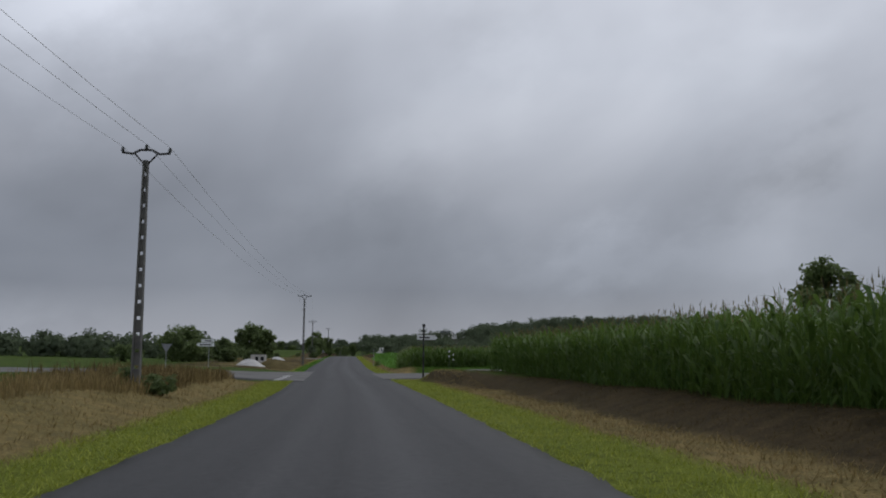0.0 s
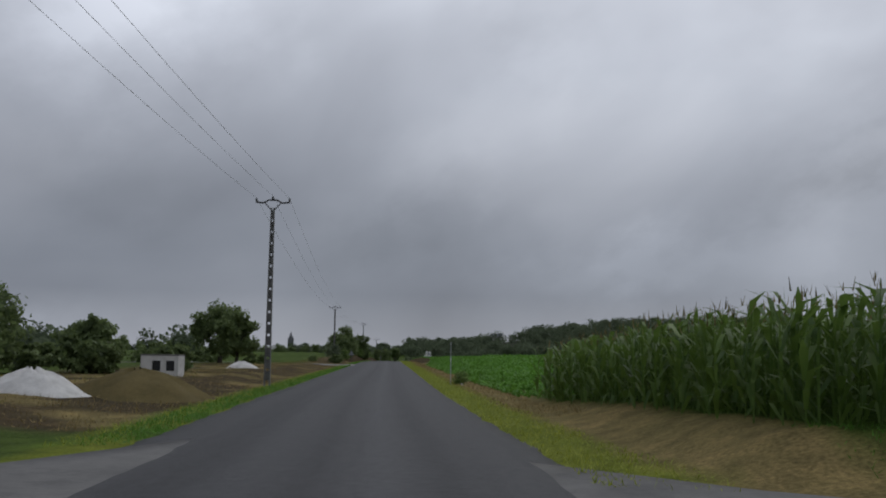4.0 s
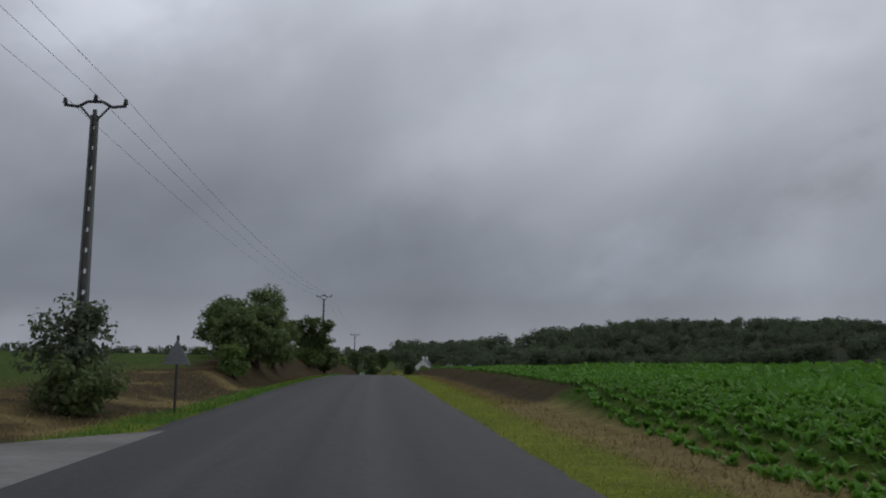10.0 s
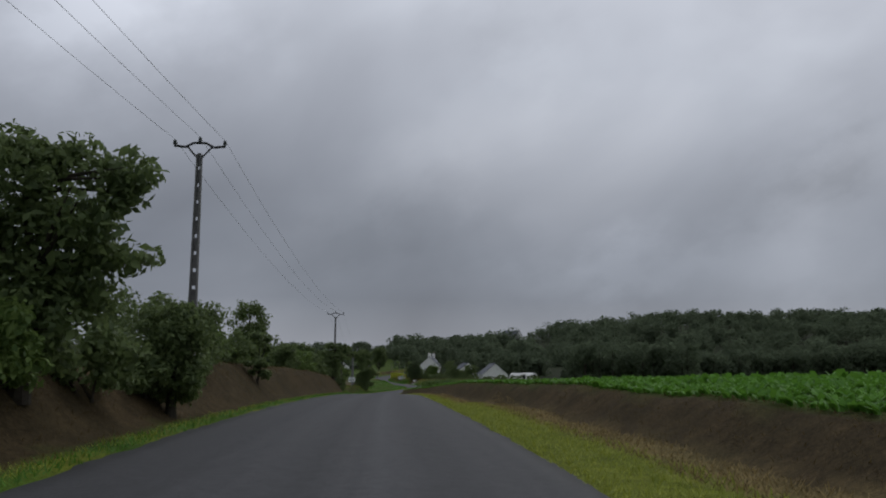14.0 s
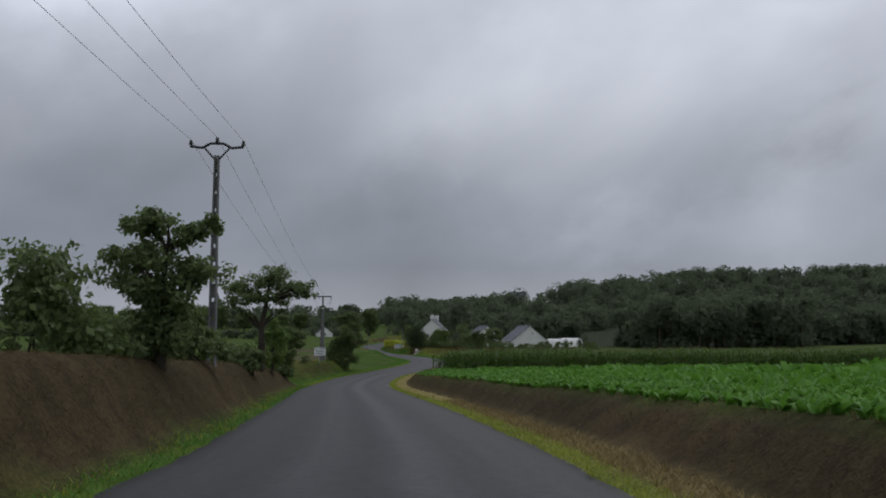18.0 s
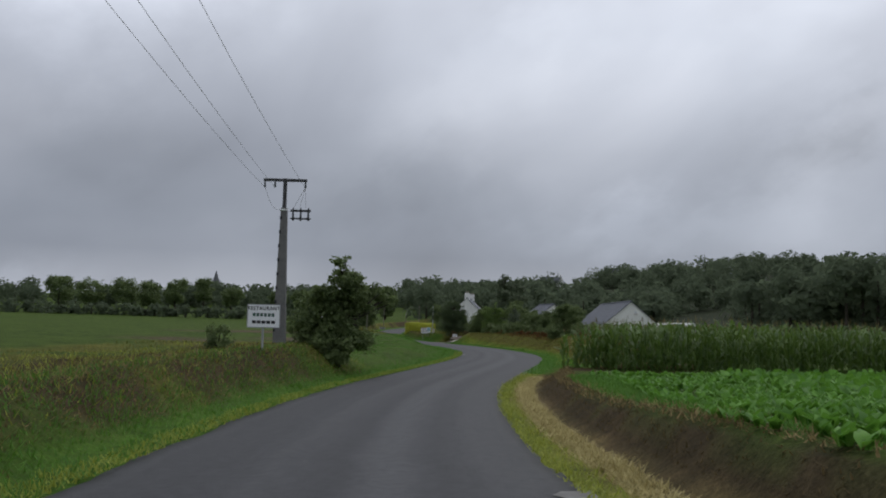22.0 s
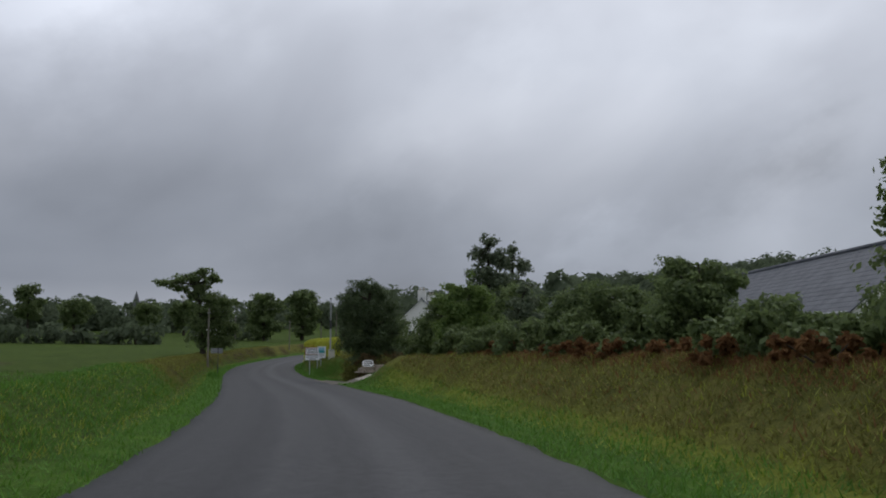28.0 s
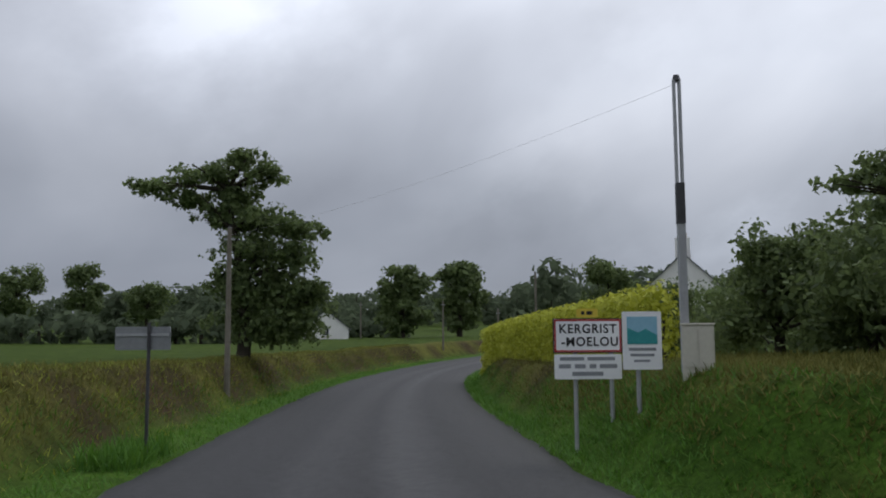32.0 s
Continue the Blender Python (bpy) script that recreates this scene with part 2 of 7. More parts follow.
M_OLIVE = material("olive_grass_blades", (0.075, 0.091, 0.019), (0.221, 0.212, 0.063), scale=0.6, rough=0.9, bump=0, random_mix=0.7, see_through=0.25)
M_BEET = material("beet_leaves", (0.061, 0.169, 0.016), (0.155, 0.344, 0.046), scale=0.3, rough=0.65, bump=0, random_mix=0.6, see_through=0.3)
M_MAIZE = material("maize_leaves", (0.047, 0.101, 0.018), (0.134, 0.215, 0.045), scale=0.4, rough=0.6, bump=0, random_mix=0.6, see_through=0.36)
M_TASSEL = material("maize_tassels", (0.14, 0.12, 0.05), (0.28, 0.23, 0.11), scale=0.8, rough=0.9, bump=0, random_mix=0.4)
M_LEAF = material("oak_leaves", (0.066, 0.097, 0.037), (0.185, 0.245, 0.091), scale=0.5, rough=0.7, bump=0, random_mix=0.7, see_through=0.36)
M_RUST = material("rusty_bracken", (0.085, 0.045, 0.020), (0.235, 0.125, 0.055), scale=0.7, rough=0.95, bump=0, random_mix=0.6, see_through=0.35)
M_LEAF_DARK = material("dark_evergreen_leaves", (0.046, 0.071, 0.031), (0.108, 0.150, 0.062), scale=0.5, rough=0.6, bump=0, random_mix=0.6, see_through=0.3)
M_LEAF_FRESH = material("fresh_leaves", (0.067, 0.121, 0.027), (0.196, 0.278, 0.076), scale=0.5, rough=0.65, bump=0, random_mix=0.7, see_through=0.36)
M_LEAF_GREY = material("grey_green_leaves", (0.065, 0.091, 0.052), (0.182, 0.221, 0.130), scale=0.5, rough=0.7, bump=0, random_mix=0.7, see_through=0.25)
# distance haze is put into this colour: paler darks, little contrast
M_LEAF_HAZED = material("hazed_far_leaves", (0.086, 0.112, 0.070), (0.131, 0.165, 0.100), scale=0.15, rough=1.0, bump=0, random_mix=0.2, see_through=0.5)
M_LEAF_GOLD = material("golden_hedge_leaves", (0.289, 0.323, 0.025), (0.561, 0.578, 0.076), scale=0.8, rough=0.7, bump=0, random_mix=0.6, see_through=0.25)
M_BARK = material("grey_brown_bark", (0.03, 0.026, 0.02), (0.09, 0.078, 0.06), scale=2.0, rough=0.95, bump=0.9, bump_scale=18)
M_POLE = material("weathered_concrete_pole", (0.112, 0.112, 0.112), (0.237, 0.234, 0.222), scale=1.0, rough=0.9, bump=0.3)
M_STEEL = material("galvanised_steel", (0.30, 0.31, 0.32), (0.48, 0.49, 0.50), scale=3.0, rough=0.6, bump=0.1, metal=0.3)
M_DARK_STEEL = material("dark_weathered_steel", (0.05, 0.05, 0.052), (0.11, 0.11, 0.115), scale=3.0, rough=0.6, bump=0.1, metal=0.4)
M_GLASS_INS = material("dark_glass_insulator", (0.02, 0.025, 0.025), (0.06, 0.07, 0.07), scale=5, rough=0.2, bump=0)
M_WIRE = material("aluminium_wire", (0.42, 0.42, 0.44), (0.58, 0.58, 0.61), scale=2, rough=0.6, bump=0, metal=0.2)
M_WOOD = material("weathered_pole_wood", (0.13, 0.115, 0.09), (0.27, 0.25, 0.21), scale=2.5, rough=0.9, bump=0.5, bump_scale=30)
M_WHITE = material("white_render", (0.770, 0.759, 0.728), (0.936, 0.926, 0.894), scale=0.8, rough=0.9, bump=0.2)
M_SIGN = material("white_sign_face", (0.84, 0.85, 0.86), (0.93, 0.94, 0.95), scale=1.5, rough=0.45, bump=0.02)
M_SIGN_BACK = material("grey_sign_back", (0.20, 0.21, 0.22), (0.32, 0.33, 0.34), scale=2, rough=0.5, bump=0.05, metal=0.3)
M_BLACK = material("black_paint", (0.012, 0.012, 0.013), (0.03, 0.03, 0.032), scale=3, rough=0.6, bump=0)
M_RED = material("red_paint", (0.35, 0.03, 0.03), (0.5, 0.05, 0.045), scale=3, rough=0.5, bump=0)
M_BLUE = material("pale_blue_print", (0.20, 0.45, 0.60), (0.35, 0.60, 0.74), scale=2, rough=0.5, bump=0)
M_TEAL = material("teal_print", (0.03, 0.26, 0.28), (0.07, 0.38, 0.38), scale=2, rough=0.5, bump=0)
M_DKGREEN = material("dark_green_print", (0.01, 0.06, 0.04), (0.025, 0.10, 0.07), scale=2, rough=0.5, bump=0)
M_YELLOW = material("yellow_plate", (0.60, 0.46, 0.05), (0.72, 0.56, 0.08), scale=2, rough=0.5, bump=0)
M_GREY_PRINT = material("grey_print", (0.22, 0.23, 0.25), (0.32, 0.33, 0.35), scale=2, rough=0.5, bump=0)
M_SLATE = material("slate_roof", (0.075, 0.082, 0.095), (0.15, 0.16, 0.18), scale=1.5, rough=0.7, bump=0.4, bump_scale=12, random_mix=0.3)
M_GRAVEL = material("pale_gravel_heap", (0.42, 0.41, 0.39), (0.72, 0.71, 0.68), scale=2.5, rough=0.95, bump=0.9, bump_scale=20)
M_STONE = material("rubble_stone", (0.250, 0.214, 0.169), (0.525, 0.465, 0.388), scale=3.0, rough=0.9, bump=0.6, bump_scale=25)
M_WINDOW = material("dark_window_glass", (0.02, 0.024, 0.03), (0.05, 0.055, 0.065), scale=1, rough=0.15, bump=0)
M_SPIRE = material("grey_granite", (0.10, 0.105, 0.11), (0.19, 0.195, 0.20), scale=0.7, rough=0.9, bump=0.3)
M_CABINET = material("cream_plastic_cabinet", (0.52, 0.50, 0.42), (0.66, 0.64, 0.55), scale=2, rough=0.6, bump=0.05)


SOILS = [(0.140, 0.170, 0.026), (0.195, 0.158, 0.070), (0.062, 0.048, 0.027), (0.057, 0.09, 0.019), (0.09, 0.072, 0.048), (0.05, 0.092, 0.014), (0.11, 0.114, 0.03), (0.028, 0.036, 0.02), (0.062, 0.125, 0.019)]  # verge, dry grass, brown bank, pasture, soil, crop ground, olive grass, wood floor, lush grass


def ground_material():
    """Grass and earth colours carried by the ground sheet, broken up by tufts, patches and fine relief."""
    mat = bpy.data.materials.new("farmland_ground")
    mat.use_nodes = True
    tree = mat.node_tree
    lk = tree.links.new
    bsdf = tree.nodes["Principled BSDF"]
    bsdf.inputs["Roughness"].default_value = 0.95
    bsdf.inputs["Specular IOR Level"].default_value = 0.05
    soil = tree.nodes.new("ShaderNodeAttribute")
    soil.attribute_name = "soil"
    co = tree.nodes.new("ShaderNodeTexCoord")
    last = soil.outputs["Color"]
    for size, lo, hi in ((0.22, (0.80, 0.84, 0.80), (1.22, 1.16, 1.15)), (1.6, (0.68, 0.70, 0.70), (1.35, 1.30, 1.25)), (14.0, (0.60, 0.62, 0.62), (1.42, 1.40, 1.36))):
        n = node(tree, "ShaderNodeTexNoise", Scale=size, Detail=5.0, Roughness=0.62)
        lk(co.outputs["Object"], n.inputs["Vector"])
        tone = ramp(tree, n.outputs["Fac"], [(0.3, lo), (0.7, hi)])
        mix = tree.nodes.new("ShaderNodeMix")
        mix.data_type, mix.blend_type = "RGBA", "MULTIPLY"
        mix.inputs["Factor"].default_value = 1
        lk(last, mix.inputs["A"])
        lk(tone, mix.inputs["B"])
        last = mix.outputs["Result"]
    lk(last, bsdf.inputs["Base Color"])
    g = node(tree, "ShaderNodeTexNoise", Scale=16.0, Detail=6.0, Roughness=0.7)
    lk(co.outputs["Object"], g.inputs["Vector"])
    bmp = node(tree, "ShaderNodeBump", Strength=0.9, Distance=0.05)
    lk(g.outputs["Fac"], bmp.inputs["Height"])
    lk(bmp.outputs["Normal"], bsdf.inputs["Normal"])
    return mat


M_GROUND = ground_material()

# ---- small building tools ----
def mesh_of(name, verts, faces, mats, index=None, smooth=False):
    me = bpy.data.meshes.new(name)
    v = np.asarray(verts, dtype=np.float32)
    f = np.asarray(faces, dtype=np.int32)
    n, k = f.shape
    me.vertices.add(len(v))
    me.vertices.foreach_set("co", v.ravel())
    me.loops.add(n * k)
    me.loops.foreach_set("vertex_index", f.ravel())
    me.polygons.add(n)
    me.polygons.foreach_set("loop_start", np.arange(0, n * k, k, dtype=np.int32))
    for m in mats if isinstance(mats, (list, tuple)) else [mats]:
        me.materials.append(m)
    if index is not None:
        me.polygons.foreach_set("material_index", np.asarray(index, dtype=np.int32))
    if smooth:
        me.polygons.foreach_set("use_smooth", np.ones(n, dtype=bool))
    me.update(calc_edges=True)
    return me


def part(name, bm, mat, parent=None, label="", at=None):
    """Links a bmesh or a mesh as one object under a thing or a part."""
    if isinstance(bm, bmesh.types.BMesh):
        me = bpy.data.meshes.new(name)
        bm.to_mesh(me)
        bm.free()
        me.materials.append(mat)
    else:
        me = bm
    ob = new(name, me)
    if parent is not None:
        ob.parent = parent
    if at is not None:
        ob.matrix_basis = at
    if label:
        tagged(ob, label)
    return ob


def thing(name, at, label, category, group="", kind=""):
    ob = new(name)
    ob.empty_display_size = 0.2
    ob.matrix_basis = at
    return tagged(ob, label, category, group, kind)


def box(bm, x0, x1, y0, y1, z0, z1, bevel=0.0):
    m = Matrix.Translation(((x0 + x1) / 2, (y0 + y1) / 2, (z0 + z1) / 2)) @ Matrix.Diagonal((x1 - x0, y1 - y0, z1 - z0, 1))
    made = bmesh.ops.create_cube(bm, size=1, matrix=m)
    if bevel:
        edges = list({e for v in made["verts"] for e in v.link_edges})
        bmesh.ops.bevel(bm, geom=edges, offset=bevel, segments=2, affect="EDGES", profile=0.6)
    return bm


def boxed(x0, x1, y0, y1, z0, z1, bevel=0.0):
    return box(bmesh.new(), x0, x1, y0, y1, z0, z1, bevel)


def rod(bm, a, b, r0, r1=None, sides=8):
    a, b = Vector(a), Vector(b)
    d = b - a
    m = Matrix.Translation((a + b) / 2) @ d.to_track_quat("Z", "Y").to_matrix().to_4x4()
    bmesh.ops.create_cone(bm, cap_ends=True, segments=sides, radius1=r0, radius2=r0 if r1 is None else r1, depth=d.length, matrix=m)
    return bm


def rodded(a, b, r0, r1=None, sides=8):
    return rod(bmesh.new(), a, b, r0, r1, sides)


def step(a, b, v):
    t = np.clip((np.asarray(v, float) - a) / (b - a), 0, 1)
    return t * t * (3 - 2 * t)


def wave(x, y, size, seed=0.0):
    """A smooth uneven field between about -1 and 1."""
    x, y = np.asarray(x, float) / size, np.asarray(y, float) / size
    s = np.sin(x * 1.7 + 1.3 * np.sin(y * 1.1 + seed) + seed) + np.sin(y * 1.9 + 1.7 * np.sin(x * 0.9 + 2 * seed) + 2.1)
    s += 0.6 * np.sin(x * 3.7 + y * 2.3 + 3 * seed) + 0.5 * np.sin(y * 4.3 - x * 2.9 + seed)
    return s / 3

# ---- the plan: the road's line, its height and edges, and the ground beside it ----
LINE = [(-60, -1.9, 0.1), (0, 0.1, 0.02), (40, 0.6, -0.06), (76, 0.35, 0.03), (114, 0.1, 0.26), (152, 0.12, 0.65), (190, 0.15, 1.03), (227, 0.12, 1.38), (264, 0.25, 1.71),
        (281, 0.41, 1.78), (298, 0.61, 1.70), (315, 0.92, 1.48), (331.5, 1.32, 1.17), (347, 1.62, 0.77), (361.5, 1.62, 0.30), (376, 1.43, -0.21), (390.5, 1.30, -0.72),
        (404, 1.80, -1.11), (418, 3.32, -1.32), (431, 5.75, -1.39), (444.5, 8.5, -1.38), (458, 10.75, -1.39), (471.5, 11.8, -1.45), (485.5, 11.7, -1.52),
        (499, 10.8, -1.59), (512.5, 9.5, -1.65), (525, 8.1, -1.68), (540, 6.4, -1.7), (555, 5.0, -1.6), (570, 4.3, -1.4), (585, 4.9, -1.1), (600, 7.4, -0.6), (625, 16, 0.4), (660, 28, 1.5), (760, 60, 5)]
LY, LX, LZ = (np.array(c, float) for c in zip(*LINE))


def glide(y, ys, vs):
    """A smooth curve through the knots."""
    y = np.clip(np.asarray(y, float), ys[0], ys[-1])
    k = np.clip(np.searchsorted(ys, y) - 1, 0, len(ys) - 2)
    m = np.gradient(vs, ys)
    h = ys[k + 1] - ys[k]
    t = (y - ys[k]) / h
    return (2 * t**3 - 3 * t**2 + 1) * vs[k] + (t**3 - 2 * t**2 + t) * h * m[k] + (-2 * t**3 + 3 * t**2) * vs[k + 1] + (t**3 - t**2) * h * m[k + 1]


def xc(y):
    return glide(y, LY, LX)


def zr(y):
    return glide(y, LY, LZ)


def table(rows):
    cols = [np.array(c, float) for c in zip(*rows)]
    return lambda y, k: np.interp(y, cols[0], cols[k])


EDGES = table([(-60, 3.5, 3.3), (40, 3.6, 2.9), (110, 4.3, 2.6), (170, 4.3, 2.65), (245, 4.5, 2.75), (300, 3.8, 2.7), (347, 2.95, 2.75), (400, 3.5, 2.08), (425, 4.0, 1.62), (434, 3.8, 1.9), (450, 3.4, 2.6), (470, 3.0, 3.1), (505, 2.9, 3.6), (538, 3.2, 2.6), (700, 3.0, 2.7)])


def edge_l(y):
    return EDGES(y, 1)


def edge_r(y):
    return EDGES(y, 2)


# beside the road: y, where the bank starts and ends out from the edge, its height, and the rise of the field beyond
LEFT = table([(-60, 1.5, 5, 0.55, 0.004), (50, 1.5, 5, 0.55, 0.004), (64, 2, 6, 0.2, 0.003), (95, 2, 6, 0.3, 0.003), (185, 2, 5, 0.35, 0.003), (200, 2, 5, 0.15, 0.003), (214, 2, 4.5, 0.3, 0.004), (230, 1.6, 3.5, 0.5, 0.004), (238, 1.5, 3.5, 0.9, 0.004), (248, 1.4, 3.5, 1.4, 0.004),
              (300, 0.8, 2.9, 1.6, 0.002), (330, 0.6, 2.5, 1.7, 0.0), (352, 0.4, 1.8, 1.5, -0.002), (372, 0.4, 1.7, 1.4, -0.004), (390, 0.35, 1.7, 1.15, -0.008), (400, 0.6, 2.4, 0.95, -0.008), (410, 0.9, 2.8, 0.9, -0.006), (423, 0.9, 2.6, 1.25, -0.006), (431, 1.0, 3.0, 1.25, -0.006), (441, 1.4, 5, 0.5, 0.0), (470, 1.3, 4.5, 0.45, 0.001), (490, 1.2, 3.6, 0.82, 0.002), (508, 1.1, 2.8, 1.1, 0.002), (530, 1.0, 2.5, 1.25, 0.003), (560, 1.0, 2.5, 1.3, 0.004), (760, 1.2, 4, 1.0, 0.01)])
RIGHT = table([(-60, 3.9, 6.6, 0.65, 0.01), (47, 3.9, 6.6, 0.65, 0.01), (56, 2.8, 4.8, 0.7, 0.01), (63.5, 1.5, 2.8, 0.75, 0.01), (65.5, 1.6, 3.0, 0.65, 0.008), (67.5, 2.2, 5, 0.3, 0.006), (70, 2, 9, 0.42, 0.006), (85, 2, 9, 0.52, 0.006), (88, 1.2, 3.2, 0.62, 0.008), (100, 1.6, 4, 0.5, 0.01), (112, 3.0, 4.5, 0.15, 0.012), (190, 3.0, 4.5, 0.2, 0.012), (222, 2.8, 4.6, 0.75, 0.010), (296, 2.6, 4.2, 0.9, 0.006), (312, 1.45, 2.9, 0.9, 0.005), (330, 1.15, 2.6, 0.85, 0.004),
               (360, 1.05, 2.2, 0.75, 0.002), (390, 0.95, 1.8, 0.8, 0.002), (402, 1.05, 1.95, 0.72, 0.002), (413, 1.1, 2.1, 0.58, 0.003), (428, 1.1, 2.3, 0.6, 0.004), (437, 2.0, 6, 0.4, 0.006), (448, 2.0, 6.5, 0.7, 0.012), (468, 1.5, 5.2, 1.3, 0.012), (500, 1.2, 4.4, 1.5, 0.012), (520.9, 0.8, 2.9, 1.5, 0.012), (522.3, 0.3, 2.5, 0.55, 0.01), (525, 0.3, 2.5, 0.55, 0.01), (527, 2.4, 5.5, 1.1, 0.02), (531, 1.6, 4.2, 1.2, 0.02), (536, 0.0, 1.8, 1.3, 0.02), (541, 0.0, 1.8, 1.3, 0.02), (548, 0.5, 1.5, 1.2, 0.015), (578, 0.4, 1.3, 1.2, 0.015), (590, 0.9, 3.0, 1.0, 0.015), (760, 1.2, 4, 0.8, 0.01)])


def ground_z(y, d, rough=True):
    """The height of the ground d metres to the right of the road's line."""
    y, d = np.asarray(y, float), np.asarray(d, float)
    x = xc(y) + d
    left = d < 0
    u = np.where(left, -d - edge_l(y), d - edge_r(y))
    v = np.maximum(u, 0)
    u0, u1 = np.where(left, LEFT(y, 1), RIGHT(y, 1)), np.where(left, LEFT(y, 2), RIGHT(y, 2))
    hb, rise = np.where(left, LEFT(y, 3), RIGHT(y, 3)), np.where(left, LEFT(y, 4), RIGHT(y, 4))
    t = np.clip((v - u0) / (u1 - u0), 0, 1)
    z = zr(y) - 0.03 * np.clip(v / 0.4, 0, 1) + hb * t * t * (3 - 2 * t) + rise * np.clip(v - u1, 0, 260)
    # far land: a wooded ridge to the right and the village slope ahead
    z = z + 17 * step(560, 880, y) * step(20, 190, x) + 6 * step(620, 900, y) * step(-260, 20, x) + 4 * step(90, 330, x) * step(330, 520, y)
    if rough:
        z = z + (0.05 * wave(x, y, 1.1) + 0.10 * wave(x, y, 4.5, 1.0)) * np.clip((v - 0.6) / 3, 0, 1) * np.where(near_opening(y, d), 0, 1)
    return z


def near_opening(y, d):
    """Places where side roads and drives leave the road: bare of grass."""
    l1 = (d < 0) & (y > 61 - 1.2 * np.clip(5 + d, -3, 0)) & (y < 84 + np.clip(10 + d, 0, 7) * 1.2)
    r1 = (d > 0) & (y > 67 + np.clip(d - 4, 0, 2) * 1.0) & (y < 84 + np.clip(8 - d, 0, 6) * 0.6)
    l2 = (d < 0) & (y > 194.5 + 1.1 * (d + 4.5)) & (y < 209 + 2.0 * np.clip(d + 4.3, -5.7, 9) + 1.1 * np.clip(d + 10, -40, 0))
    r2 = (d > 0) & (y > 522.4) & (y < 531 - np.clip((d - 2.4) / 2.5, 0, 1) * 6.3) & (d < 15)
    return l1 | r1 | l2 | r2


def field_kind(y, d):
    """0 short green verge, 1 dry cut grass, 2 brown bank, 3 pasture, 4 bare soil, 5 crop ground, 6 long olive grass."""
    left = d < 0
    x = xc(y) + d
    u = np.where(left, -d - edge_l(y), d - edge_r(y)) + 0.22 * wave(x, y, 1.3, 0.4)
    u0, u1 = np.where(left, LEFT(y, 1), RIGHT(y, 1)), np.where(left, LEFT(y, 2), RIGHT(y, 2))
    k = np.full(np.shape(y), 3)
    # left side
    k = np.where(left & (y > 95) & (y < 236) & (u < np.where(y < 178, 14, 6.5)), 1, k)
    k = np.where(left & (y <= 60) & (u < 7), 1, k)
    k = np.where(left & (y > 236) & (y < 396) & (u < u1 + 1.5), 2, k)
    k = np.where(left & (y > 430) & (y < 520) & (u > 9) & (u < 30) & (wave(x, y, 9, 2.2) > 0.05), 4, k)
    k = np.where(left & (y > 508) & (u < u1 + 0.3), 6, k)
    k = np.where(left & (y > 408) & (y < 436) & (u < 9) & (wave(x, y, 2.6, 3.1) > -0.1), 6, k)
    k = np.where(left & (u < np.where(y < 60, 1.6, np.where(y < 214, 1.3, np.where(y < 290, 0.8, np.where(y < 400, 0.4, 1.5))))), 0, k)
    k = np.where((k == 0) & (y > 400), 3, k)
    k = np.where((k == 0) & left & (y > 92) & (wave(x, y, 1.7, 2.6) > -0.15), 8, k)
    k = np.where(left & (y > 95) & (y < 236) & (k == 1) & (wave(x, y, 2.4, 0.8) > -0.15), 2, k)
    k = np.where(left & (y > 510) & (u > 1.1) & (u < u1) & (wave(x, y, 2.2, 1.9) > 0.0), 2, k)
    # right side
    k = np.where(~left & (y < 66), np.where(u < np.minimum(2.1, u0), 0, np.where(u < u0, 1, np.where(u < u1 + 0.4, 2, 5))), k)
    k = np.where(~left & (y >= 66) & (y < 222), np.where(u < 1.3, 0, np.where(u < 3.4, 1, 5)), k)
    k = np.where(~left & (y >= 222) & (y < 432), np.where(u < np.where(y < 300, 1.7, np.where(y < 320, 0.9, 0.45)), 0, np.where(u < u0, 1, np.where(u < u1, 2, 5))), k)
    k = np.where(~left & (y >= 432) & (y < 448), np.where(u < 0.9, 0, np.where((u < 9) & (y < 439.5 + 1.5 * wave(x, y, 3.5, 1.2)), np.where(wave(x, y, 2.1, 2.7) > 0.35, 1, 2), 3)), k)
    k = np.where(~left & (y >= 448) & (y < 520), np.where(u < 2.2, 0, np.where(u < u1 + 1, 6, 3)), k)
    k = np.where(~left & (y >= 520), np.where(u < 6, 6, 3), k)
    k = np.where(~left & (y >= 84) & (y < 434) & (u > u1) & (x < 160), 5, k)
    k = np.where(~left & (y > 425) & (y < 434) & (u > u1) & (d < 5.5), 2, k)
    k = np.where((y > 398) & left & (u < 1.2), 8, k)
    k = np.where(~left & (y > 436) & (u < 1.5), 8, k)
    k = np.where(~left & (y > 395) & (y < 421) & (u > u1) & (u < u1 + 1.6), 8, k)
    k = np.where(~left & (y > 526) & (u > 1.2) & (u < 6) & (wave(x, y, 2.0, 0.5) > -0.1), np.where(wave(x, y, 1.3, 2.5) > 0.1, 6, 8), k)
    k = np.where(~left & (y > 542) & (y < 580) & (u > 0.8) & (u < 3.0), np.where(wave(x, y, 1.9, 3.3) > 0.15, 2, 6), k)
    k = np.where(left & (y > 403) & (y < 434) & (u > 1.4) & (u < 5) & (wave(x, y, 2.3, 4.4) > -0.1), 2, k)
    k = np.where(((x > 25) & (y > 565)) | ((x > 46) & (y > 497 + 0.25 * (x - 46))), 7, k)
    return k


